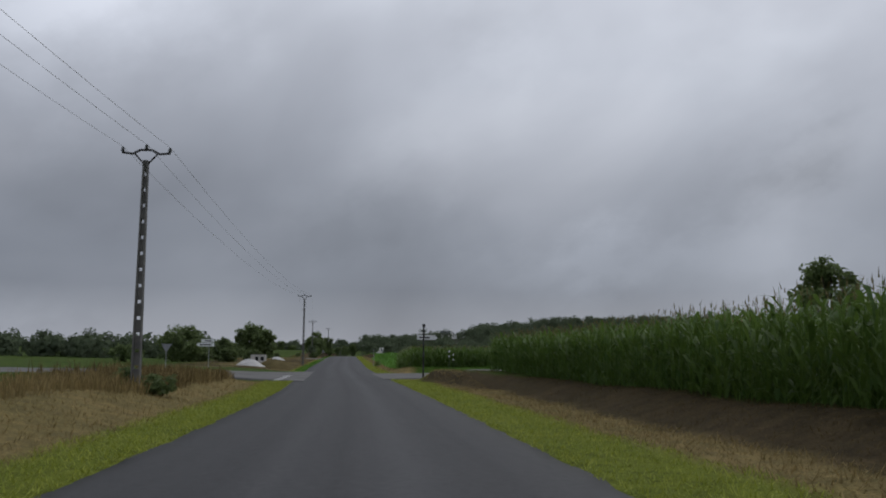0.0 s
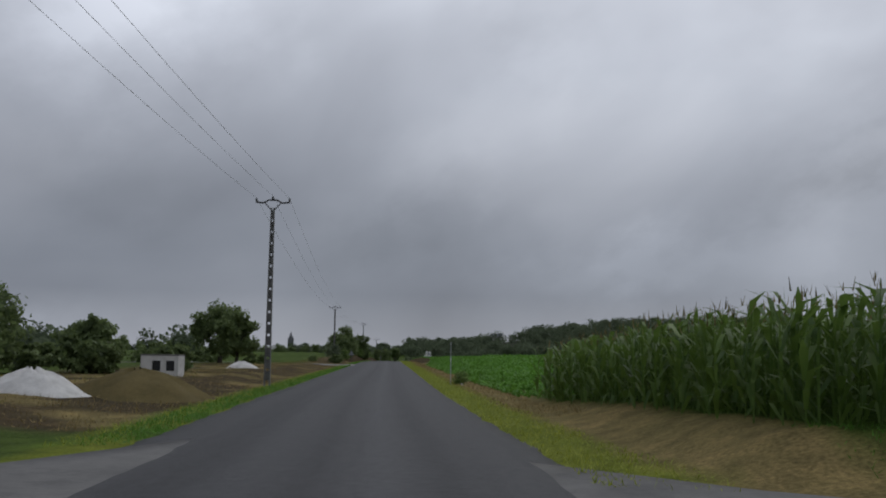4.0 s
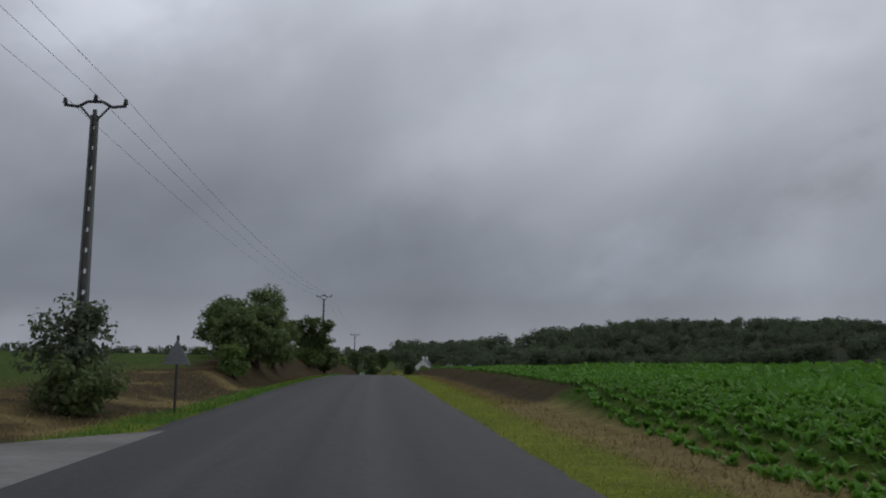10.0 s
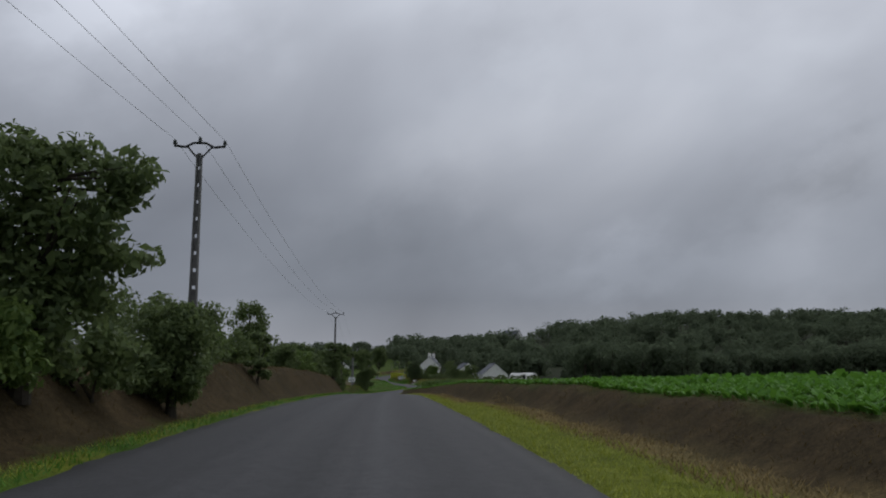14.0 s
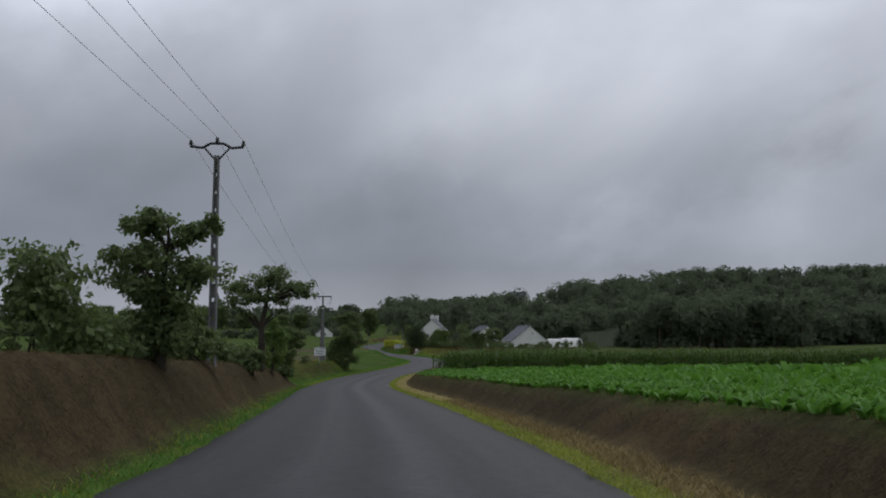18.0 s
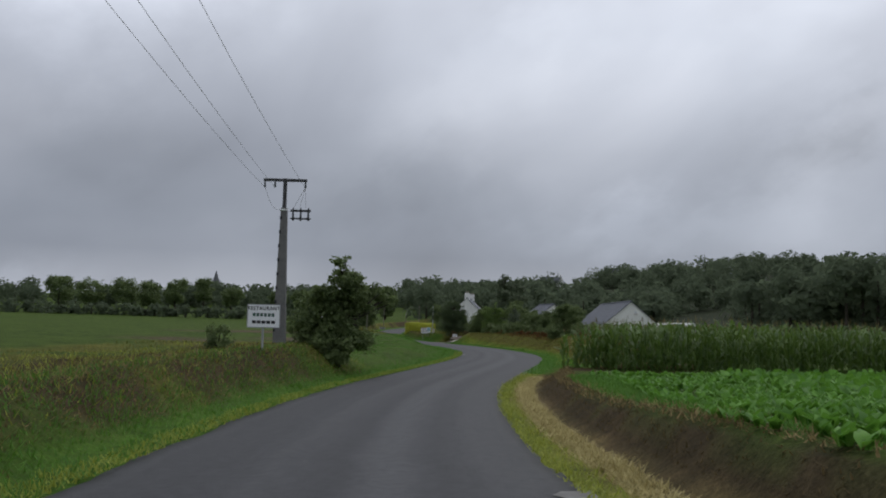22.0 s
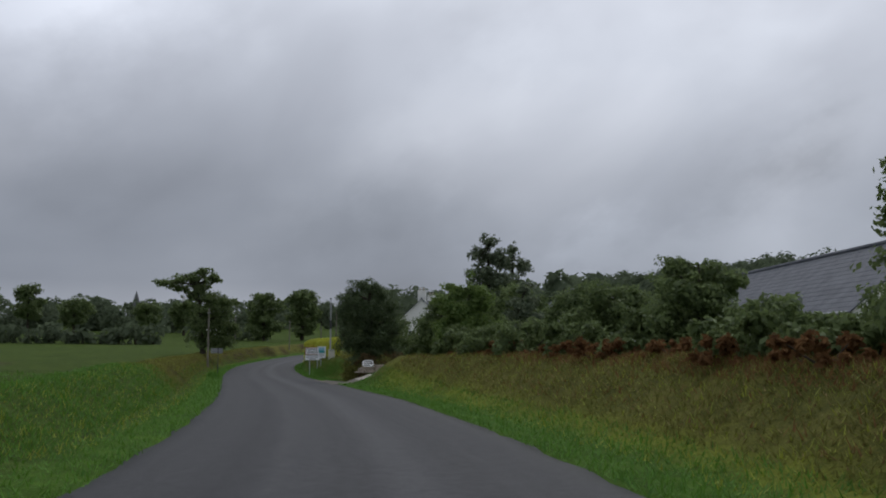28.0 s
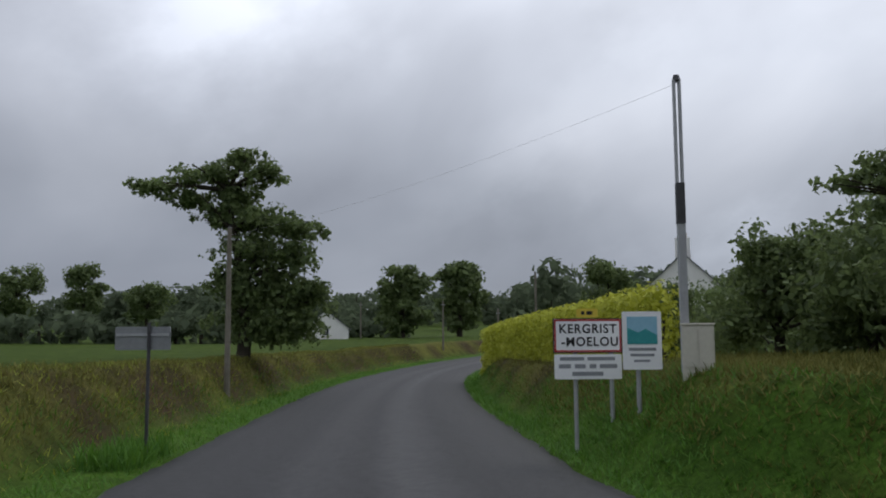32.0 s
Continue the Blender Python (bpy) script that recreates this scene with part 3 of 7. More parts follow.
def build_ground():
    us = np.array([0, 0.25, 0.5, 0.8, 1.1, 1.4, 1.7, 2.0, 2.4, 2.8, 3.2, 3.6, 4.0, 4.5, 5, 5.6, 6.3, 7, 8, 9.5, 11, 13, 16, 20, 25, 31, 39, 50, 64, 82, 105, 135, 175, 230, 300, 400, 550, 800, 1300, 2300, 4200])
    ys = np.concatenate([[-3000, -1200, -500, -250, -120, -60], np.arange(-30, 620, 0.8), np.arange(620, 960, 8), [1000, 1080, 1200, 1500, 2000, 3000, 4600]])
    n = len(us)
    yy = np.repeat(ys[:, None], 2 * n, 1)
    dd = np.concatenate([-(edge_l(ys)[:, None] + us[None, ::-1]), edge_r(ys)[:, None] + us[None, :]], 1)
    # beyond the curve's end the sheet runs on straight
    zz = ground_z(yy, dd)
    zz[:, n - 1] -= 0.06
    zz[:, n] -= 0.06
    v = np.stack([xc(yy) + dd, yy, zz], -1).reshape(-1, 3)
    r, c = len(ys), 2 * n
    i = np.arange(r - 1)[:, None] * c + np.arange(c - 1)[None, :]
    f = np.stack([i, i + 1, i + 1 + c, i + c], -1).reshape(-1, 4)
    me = mesh_of("ground", v, f, M_GROUND, None, True)
    # the colours of neighbouring kinds of ground run into each other
    tints = np.array(SOILS)
    soft = sum(tints[field_kind(yy + a, np.where(dd < 0, np.minimum(dd + b, -0.01), np.maximum(dd + b, 0.01)))] for a, b in ((0, 0), (0.6, 0.1), (-0.6, -0.1), (0.3, -0.25), (-0.3, 0.25))) / 5
    rgba = np.concatenate([soft, np.ones(soft.shape[:2] + (1,))], -1).astype(np.float32)
    me.color_attributes.new(name="soil", type="FLOAT_COLOR", domain="POINT").data.foreach_set("color", rgba.ravel())
    return tagged(part("ground", me, None), "farmland ground with grass verges, banks and fields", "ground", "", "structure")


def build_road():
    ys = np.arange(-60, 700, 0.5)
    ks = np.linspace(0, 1, 15)
    l, r = edge_l(ys), edge_r(ys)
    fray_l, fray_r = 0.09 * wave(ys, ys * 0.3, 1.3, 0.3) + 0.05 * wave(ys, ys, 0.37), 0.09 * wave(ys, ys * 0.2, 1.1, 1.7) + 0.05 * wave(ys, ys, 0.41, 2)
    dd = -(l + fray_l)[:, None] * (1 - ks) + (r + fray_r)[:, None] * ks
    yy = np.repeat(ys[:, None], len(ks), 1)
    crown = 0.07 * (1 - (2 * ks - 1) ** 2)
    zz = zr(yy) + crown[None, :] - 0.05 + 0.003 * wave(dd, yy, 4.0)
    top = np.stack([xc(yy) + dd, yy, zz], -1)
    # a thin edge that goes into the ground on both sides
    lo_l, lo_r = top[:, :1] + np.array([-0.03, 0, -0.12]), top[:, -1:] + np.array([0.03, 0, -0.12])
    v = np.concatenate([lo_l, top, lo_r], 1)
    r_, c = v.shape[:2]
    i = np.arange(r_ - 1)[:, None] * c + np.arange(c - 1)[None, :]
    f = np.stack([i, i + 1, i + 1 + c, i + c], -1).reshape(-1, 4)
    me = mesh_of("road", v.reshape(-1, 3), f, M_ROAD, None, True)
    lay = me.uv_layers.new(name="across")
    k_ = np.concatenate([[0], ks, [1]])
    uvv = np.stack([np.repeat(k_[None, :], r_, 0), np.repeat(ys[:, None] / 10, c, 1)], -1).reshape(-1, 2)
    lay.data.foreach_set("uv", uvv[f.ravel()].astype(np.float32).ravel())
    return tagged(part("road", me, None), "narrow worn grey asphalt country road without markings", "road", "", "structure")


def ribbon(name, label, mat, y_near, y_far, d0, d1, lift=0.03, cuts=28, category="road"):
    """A side road or drive between two lines y_near(d), y_far(d)."""
    ds = np.linspace(d0, d1, cuts)
    ks = np.linspace(0, 1, 16)
    yy = y_near(ds)[:, None] * (1 - ks) + y_far(ds)[:, None] * ks
    dd = np.repeat(ds[:, None], len(ks), 1)
    half = np.where(dd < 0, edge_l(yy), edge_r(yy))
    out = np.abs(dd) - half
    flush = zr(yy) - 0.042 + 0.02 * np.clip(-out, 0, 1)
    away = np.clip(out / 1.2, 0, 1)
    zz = flush * (1 - away) + (ground_z(yy, dd, False) + lift) * away
    zz = np.where(out > 0, np.maximum(zz, ground_z(yy, dd, False) + 0.02), zz)
    v = np.stack([xc(yy) + dd, yy, zz], -1)
    skirt0, skirt1 = v[:, :1] - np.array([0, 0, 0.15]), v[:, -1:] - np.array([0, 0, 0.15])
    v = np.concatenate([skirt0, v, skirt1], 1)
    r_, c = v.shape[:2]
    i = np.arange(r_ - 1)[:, None] * c + np.arange(c - 1)[None, :]
    f = np.stack([i, i + c, i + 1 + c, i + 1], -1).reshape(-1, 4)
    if d1 < d0:
        f = f[:, ::-1]
    return tagged(part(name, mesh_of(name, v.reshape(-1, 3), f, mat, None, True), None), label, category, "", "structure")


build_ground()
build_road()
ribbon("side_road", "pale worn asphalt side road joining at the junction", M_SIDE_ROAD, lambda d: 63.5 - 3.2 * np.clip((7.5 + d) / 4, 0, 1) ** 2, lambda d: 80 + 14 * np.clip((11 + d) / 7.5, 0, 1) ** 2, -3.0, -70, 0.06)
ribbon("side_road", "pale worn asphalt side road between maize fields", M_SIDE_ROAD, lambda d: 70.5 - 2.5 * np.clip((7.5 - d) / 5, 0, 1) ** 2, lambda d: 83 + 7 * np.clip((9 - d) / 6.5, 0, 1) ** 2, 2.2, 60, 0.06)
ribbon("drive", "pale concrete field drive beside the road", M_CONCRETE, lambda d: 194.5 + 1.1 * (d + 4.5), lambda d: 209 + 2.0 * np.clip(d + 4.3, -5.7, 9) + 1.1 * np.clip(d + 10, -40, 0), -4.0, -26, 0.03, 24, "driveway")
ribbon("drive_mouth", "brown-grey gravelly mouth of a driveway", M_MOUTH, lambda d: 522.6 + 0 * d, lambda d: 531 - 6.3 * np.clip((d - 2.4) / 2.5, 0, 1), 2.3, 4.2, 0.03, 8, "driveway")
ribbon("drive", "pale gravel and concrete driveway entrance", M_DRIVE, lambda d: 522.6 + 0 * d, lambda d: 531 - 6.3 * np.clip((d - 2.4) / 2.5, 0, 1), 4.2, 16, 0.03, 18, "driveway")


def road_z(y, d):
    l, r = edge_l(y), edge_r(y)
    k = np.clip((d + l) / (l + r), 0, 1)
    return zr(y) + 0.07 * (1 - (2 * k - 1) ** 2) - 0.05 + 0.003 * wave(d, y, 4.0)


def road_patch(label, mat, d0, d1, y0, y1, seed):
    """An uneven repair lying in the road's surface."""
    ks = np.linspace(0, 1, 12)
    yy = np.repeat((y0 + (y1 - y0) * ks)[:, None], 12, 1)
    a = d0 + 0.22 * wave(yy[:, 0], yy[:, 0] * 0.7, 0.6, seed)
    b = d1 + 0.22 * wave(yy[:, 0], yy[:, 0] * 0.4, 0.5, seed + 2)
    dd = a[:, None] * (1 - ks) + b[:, None] * ks
    yy = yy + 0.25 * wave(dd, dd * 0.5, 0.5, seed + 1)
    v = np.stack([xc(yy) + dd, yy, road_z(yy, dd) + 0.009], -1).reshape(-1, 3)
    i = np.arange(11)[:, None] * 12 + np.arange(11)[None, :]
    f = np.stack([i, i + 1, i + 13, i + 12], -1).reshape(-1, 4)
    return tagged(part("road_patch", mesh_of("road_patch", v, f, mat, None, True), None), label, "road patch", "road repairs", "structure")


for d0, d1, y0, y1, q in [(-2.9, 2.3, 63.6, 66.4, 0.3), (0.5, 2.5, 68.0, 73.5, 1.1), (0.9, 1.9, 54.2, 56.0, 2.0), (-2.4, -1.2, 60.4, 62.0, 2.7)]:
    road_patch("dark tarred repair in the worn asphalt", M_PATCH, d0, d1, y0, y1, q)
for d0, d1, y0, y1, q in [(1.85, 2.2, 397.5, 401, 0.9), (1.75, 2.2, 435.2, 436.6, 1.9), (-3.3, -2.8, 461.5, 464.2, 2.9)]:
    road_patch("pale worn concrete spot at the road's edge", M_CONCRETE, d0, d1, y0, y1, q)

# ---- plants ----
def strips(base, yaw, length, width, lean, bends=2, droop=0.6, tip=0.12):
    """Bent leaf strips (a quad for each bend) as verts and quads; all arguments are arrays over the leaves."""
    n = len(base)
    out = np.stack([np.cos(yaw), np.sin(yaw)], 1)
    side = np.stack([-np.sin(yaw), np.cos(yaw)], 1)
    v = np.zeros((n, bends + 1, 2, 3))
    pos = base.copy()
    ang = lean.copy()
    taper = [1.0, 0.85, 0.35, 0.1] if bends == 3 else ([0.55, 1.0, 0.15] if bends == 2 else [1.0, tip])
    for k in range(bends + 1):
        w = (width * taper[k] / 2)[:, None]
        v[:, k, 0, :2], v[:, k, 1, :2] = pos[:, :2] - side * w, pos[:, :2] + side * w
        v[:, k, :, 2] = pos[:, 2:3]
        stepv = length / bends
        pos = pos + np.concatenate([out * (np.cos(ang) * stepv)[:, None], (np.sin(ang) * stepv)[:, None]], 1)
        ang = ang - droop * 2 / bends
    idx = np.arange(n)[:, None, None] * (2 * (bends + 1)) + np.arange(bends)[None, :, None] * 2 + np.array([0, 1, 3, 2])
    return v.reshape(-1, 3), idx.reshape(-1, 4)


def merge(chunks):
    verts, faces, at = [], [], 0
    for v, f in chunks:
        verts.append(v)
        faces.append(f + at)
        at += len(v)
    return np.concatenate(verts), np.concatenate(faces)


def leaf_cloud(rng, centres, radii, count, size, flat=0.8):
    """Small leaves scattered through the outer shells of clumps; centres (n,3), radii (n,)."""
    w = radii**2
    which = rng.choice(len(centres), count, p=w / w.sum())
    d = rng.normal(size=(count, 3))
    d /= np.linalg.norm(d, axis=1)[:, None]
    r = radii[which] * rng.uniform(0.45, 1.08, count) ** 0.7
    p = centres[which] + d * r[:, None] * np.array([1, 1, flat])
    n = d + rng.normal(size=(count, 3)) * 0.55 + np.array([0, 0, 0.35])
    n /= np.linalg.norm(n, axis=1)[:, None]
    t = np.cross(n, rng.normal(size=(count, 3)))
    t /= np.linalg.norm(t, axis=1)[:, None] + 1e-9
    b = np.cross(n, t)
    s = (size * rng.uniform(0.55, 1.3, count))[:, None]
    q = np.stack([p - t * s, p - b * s * 0.55 + n * s * 0.15, p + t * s, p + b * s * 0.55 + n * s * 0.15], 1)
    return q.reshape(-1, 3), np.arange(count * 4).reshape(-1, 4)


def fluff(rng, centres, radii, count, size, flat=0.8):
    """Leaves in small tufts that stand out of larger clumps, so that outlines are ragged and have gaps."""
    k = 11
    n = len(centres)
    d = rng.normal(size=(n, k, 3)) + np.array([0, 0, 0.25])
    d /= np.linalg.norm(d, axis=2)[:, :, None]
    reach = radii[:, None] * rng.uniform(0.30, 1.0, (n, k))
    c = centres[:, None, :] + d * reach[:, :, None] * np.array([1, 1, flat])
    r = radii[:, None] * rng.uniform(0.26, 0.50, (n, k))
    tufts = leaf_cloud(rng, c.reshape(-1, 3), r.ravel(), int(count * 0.8), size, 0.72)
    heart = leaf_cloud(rng, centres, radii * 0.72, int(count * 0.3), size * 1.5, flat)
    return merge([tufts, heart])


def grow_tree(rng, height, spread, bare, clumps, leaves, size, trunk_r, lean=(0, 0), squash=0.75, lumps=0.30, limbs=7, low=None):
    """Centres of clumps, limbs and trunk of a broad-leaved tree. bare: share of the height below the crown."""
    bm = bmesh.new()
    fork = Vector((lean[0] * 0.4, lean[1] * 0.4, height * max(bare, 0.12)))
    knee = Vector((lean[0] * 0.15 + 0.04 * height * rng.uniform(-0.6, 0.6), lean[1] * 0.15, fork.z * 0.5))
    rod(bm, (0, 0, -0.3), knee, trunk_r * 1.25, trunk_r * 0.95, 10)
    rod(bm, knee, fork, trunk_r * 0.95, trunk_r * 0.8, 10)
    top = Vector((lean[0], lean[1], height * 0.86))
    rod(bm, fork, top, trunk_r * 0.75, trunk_r * 0.12, 8)
    mid = height * (bare + (1 - bare) * 0.52)
    half = height * (1 - bare) * 0.5
    cs, rs = [], []
    for k in range(clumps):
        a = 2.4 * k + rng.uniform(-0.5, 0.5)
        u = rng.uniform(-0.85, 0.9)
        reach = math.sqrt(max(0.05, 1 - u * u)) * rng.uniform(0.45, 0.98)
        c = (lean[0] * (0.6 + 0.4 * u) + math.cos(a) * spread * reach * (1 - lumps), lean[1] * (0.6 + 0.4 * u) + math.sin(a) * spread * reach * (1 - lumps), mid + u * half * 0.85)
        cs.append(c)
        rs.append(spread * lumps * rng.uniform(0.7, 1.35))
    for k in rng.choice(clumps, min(limbs, clumps), replace=False):
        c = Vector(cs[k])
        start = fork.lerp(top, rng.uniform(0, 0.5))
        bend = start.lerp(c, 0.5) + Vector((0, 0, 0.06 * height * rng.uniform(-0.3, 1)))
        rod(bm, start, bend, trunk_r * 0.42, trunk_r * 0.26, 6)
        rod(bm, bend, c, trunk_r * 0.26, trunk_r * 0.06, 6)
    v, f = fluff(rng, np.array(cs), np.array(rs) * 1.08, leaves, size, squash)
    if low is not None:
        v[:, 2] = np.maximum(v[:, 2], low)
    return bm, v, f


def tree_at(name, x, y, z, label, category, seed, height, spread, bare=0.3, clumps=26, leaves=5000, size=0.16, trunk_r=0.16, lean=(0, 0), leaf=None, turn=0, group="", **more):
    rng = np.random.default_rng(seed)
    ob = thing(name, pose(x, y, z, 0, 0, turn), label, category, group)
    bm, v, f = grow_tree(rng, height, spread, bare, clumps, int(leaves * 1.35), size * 0.8, trunk_r, lean, **more)
    part("trunk", bm, M_BARK, ob)
    part("crown", mesh_of("crown", v, f, leaf or M_LEAF), None, ob)
    return ob


def lobed_tree(name, x, y, z, label, category, seed, lobes, trunk, leaves, size, trunk_r=0.14, leaf=None, group=""):
    """A tree of a shape of its own. lobes: dx, dy, height, half width, half height of each mass of leaves; trunk: dx, height of its bends."""
    rng = np.random.default_rng(seed)
    ob = thing(name, pose(x, y, z), label, category, group)
    bm = bmesh.new()
    way = [Vector((0, 0, -0.3))] + [Vector((a, 0, b)) for a, b in trunk]
    for k, (p, q) in enumerate(zip(way, way[1:])):
        rod(bm, p, q, trunk_r * (1.2 - 0.9 * k / len(trunk)), trunk_r * (1.2 - 0.9 * (k + 1) / len(trunk)), 10)
    cs, rs = [], []
    for dx, dy, h, rx, rz in lobes:
        c = Vector((dx, dy, h))
        start = min(way[1:], key=lambda p: (p - c).length + (2.0 * max(0, p.z - h + 0.2 * rz)))
        for q in range(3):
            end = c + Vector((rng.uniform(-0.7, 0.7) * rx, rng.uniform(-0.7, 0.7) * rx, rng.uniform(-0.3, 0.5) * rz))
            bend = start.lerp(end, 0.5) + Vector((0, 0, rng.uniform(-0.05, 0.2) * rz))
            rod(bm, start, bend, trunk_r * 0.36, trunk_r * 0.22, 6)
            rod(bm, bend, end, trunk_r * 0.22, trunk_r * 0.06, 5)
        rx, rz = rx * 1.12, rz * 1.18
        n = max(10, int(16 * rx / max(rz, 0.3)))
        d = rng.normal(size=(n, 3))
        d /= np.linalg.norm(d, axis=1)[:, None]
        cs.append(np.array(c) + d * rng.uniform(0.15, 0.85, n)[:, None] * np.array([rx, rx, rz]))
        rs.append(min(rx, rz * 1.4) * rng.uniform(0.28, 0.54, n))
    part("trunk", bm, M_BARK, ob)
    part("crown", mesh_of("crown", *fluff(rng, np.concatenate(cs), np.concatenate(rs), leaves, size, 0.75), leaf or M_LEAF), None, ob)
    return ob


def bush_at(name, x, y, z, label, seed, wide, high, leaves=2500, size=0.10, leaf=None, deep=None, category="bush", group="", turn=0):
    """A dense bush: short stems under clumps that reach the ground."""
    rng = np.random.default_rng(seed)
    deep = deep or wide
    ob = thing(name, pose(x, y, z, 0, 0, turn), label, category, group)
    n = 22 if wide < 3.9 else 46
    a, u = rng.uniform(0, 6.283, n), rng.uniform(0.1, 0.86, n)
    reach = np.sqrt(np.clip(1 - (u - 0.35) ** 2 / 0.42, 0.08, 1)) * rng.uniform(0.3, 0.8, n)
    cs = np.stack([np.cos(a) * reach * wide / 2, np.sin(a) * reach * deep / 2, u * high * 0.92], 1)
    rs = min(wide, deep, high) * rng.uniform(0.16, 0.30, n) * (1 if n == 22 else 0.8)
    v, f = fluff(rng, cs, rs * 1.1, leaves, size * 0.92, 0.9)
    v[:, 2] = np.maximum(v[:, 2], 0.02)
    for k in range(4):
        part("stem", rodded((rng.uniform(-.1, .1) * wide, rng.uniform(-.1, .1) * deep, -0.1), cs[k] * np.array([0.8, 0.8, 0.9]), 0.035, 0.01, 5), M_BARK, ob)
    part("foliage", mesh_of("foliage", v, f, leaf or M_LEAF), None, ob)
    return ob


def scatter(rng, n, y0, y1, u0, u1, side):
    """Random places along the road, u metres out from its edge on one side (-1 left, 1 right)."""
    y = rng.uniform(y0, y1, n)
    u = rng.uniform(u0, u1, n)
    d = np.where(side > 0, edge_r(y) + u, -(edge_l(y) + u))
    return y, d


def blades(name, label, mat, rng, pieces, length, width, lean0=0.6, droop=0.2, bends=1, category="grass"):
    """A strip of grass; pieces: (count, y0, y1, u0, u1, side)."""
    ys, ds = [], []
    for n, y0, y1, u0, u1, side in pieces:
        y, d = scatter(rng, int(n), y0, y1, u0, u1, side)
        keep = ~near_opening(y, d)
        ys.append(y[keep])
        ds.append(d[keep])
    y, d = np.concatenate(ys), np.concatenate(ds)
    n = len(y)
    base = np.stack([xc(y) + d, y, ground_z(y, d) - 0.01], 1)
    size = rng.uniform(0.55, 1.35, n) * (1 + 0.35 * wave(base[:, 0], y, 1.6, 0.7))
    v, f = strips(base, rng.uniform(0, 6.283, n), length * size, width * rng.uniform(0.7, 1.3, n), rng.uniform(lean0 - 0.35, lean0 + 0.45, n), bends, droop)
    return tagged(part(name, mesh_of(name, v, f, mat), None), label, category, "", "stuff")

# ---- poles and wires ----
def ladder_pole(name, x, y, z, height, label, top="bow", turn=0.0, wide=0.30):
    """A precast concrete line pole with open rungs, a bowed or a straight crossarm and its insulators."""
    ob = thing(name, pose(x, y, z, 0, 0, turn), label, "utility pole", "power line poles")
    h = height
    # two legs joined by rungs: a tapered H-section
    for s in (-1, 1):
        bm = bmesh.new()
        n = 10
        rings = []
        for k in range(n + 1):
            t = k / n
            w = wide * (1 - 0.42 * t) / 2
            th = 0.055
            yd = 0.12 * (1 - 0.3 * t)
            zz = -0.4 + (h + 0.4) * t
            rings.append([bm.verts.new(p) for p in ((s * w, -yd, zz), (s * (w - th), -yd, zz), (s * (w - th), yd, zz), (s * w, yd, zz))])
        for a, b in zip(rings, rings[1:]):
            for q in range(4):
                vs = (a[q], a[(q + 1) % 4], b[(q + 1) % 4], b[q])
                bm.faces.new(vs if s < 0 else vs[::-1])
        bm.faces.new(rings[-1] if s < 0 else rings[-1][::-1])
        bmesh.ops.recalc_face_normals(bm, faces=bm.faces)
        part("pole_leg", bm, M_POLE, ob)
    zz, k = 0.3, 0
    while zz < h - 0.2:
        t = zz / h
        w = wide * (1 - 0.42 * t) / 2 - 0.04
        part("rung", boxed(-w, w, -0.035, 0.035, zz, zz + 0.43), M_POLE, ob)
        zz += 0.55
    if top == "bow":
        arm = bmesh.new()
        pts = [(-0.82, 0.06), (-0.45, 0.02), (-0.2, 0.16), (0.2, 0.16), (0.45, 0.02), (0.82, 0.06)]
        pts = [(px, h + 0.22 + pz) for px, pz in pts]
        for (x0, z0), (x1, z1) in zip(pts, pts[1:]):
            rod(arm, (x0, 0, z0), (x1, 0, z1), 0.042, 0.042, 6)
        part("crossarm", arm, M_DARK_STEEL, ob, "bowed dark steel crossarm")
        for s in (-1, 1):
            part("brace", rodded((s * 0.06, 0, h - 0.12), (s * 0.40, 0, h + 0.26), 0.03, 0.03, 6), M_DARK_STEEL, ob)
        spots = [(-0.8, h + 0.28), (0, h + 0.38), (0.8, h + 0.28)]
    else:
        part("crossarm", boxed(-0.86, 0.86, -0.05, 0.05, h - 0.1, h + 0.02, 0.01), M_DARK_STEEL, ob, "straight dark steel crossarm")
        spots = [(-0.8, h + 0.02), (0, h + 0.02), (0.8, h + 0.02)]
    for sx, sz in spots:
        ins = bmesh.new()
        rod(ins, (sx, 0, sz), (sx, 0, sz + 0.06), 0.025, 0.025, 8)
        for q in range(3):
            rod(ins, (sx, 0, sz + 0.05 + q * 0.05), (sx, 0, sz + 0.09 + q * 0.05), 0.075 - q * 0.008, 0.05 - q * 0.006, 10)
        part("insulator", ins, M_GLASS_INS, ob)
    return ob, [(sx, sz + 0.2) for sx, sz in spots]


def wire(name, a, b, sag, label, r=0.011):
    a, b = Vector(a), Vector(b)
    bm = bmesh.new()
    n = 26
    pts = []
    for k in range(n + 1):
        t = k / n
        p = a.lerp(b, t)
        p.z -= 4 * sag * t * (1 - t)
        pts.append(p)
    side = (b - a).cross(Vector((0, 0, 1))).normalized()
    rings = []
    for p in pts:
        rings.append([bm.verts.new(p + side * r * math.cos(q * 2.0944) + Vector((0, 0, r * math.sin(q * 2.0944)))) for q in range(3)])
    for c, d in zip(rings, rings[1:]):
        for q in range(3):
            bm.faces.new((c[q], c[(q + 1) % 3], d[(q + 1) % 3], d[q]))
    me = bpy.data.meshes.new(name)
    bm.to_mesh(me)
    bm.free()
    me.materials.append(M_WIRE)
    return tagged(new(name, me), label, "power line", "overhead wires")


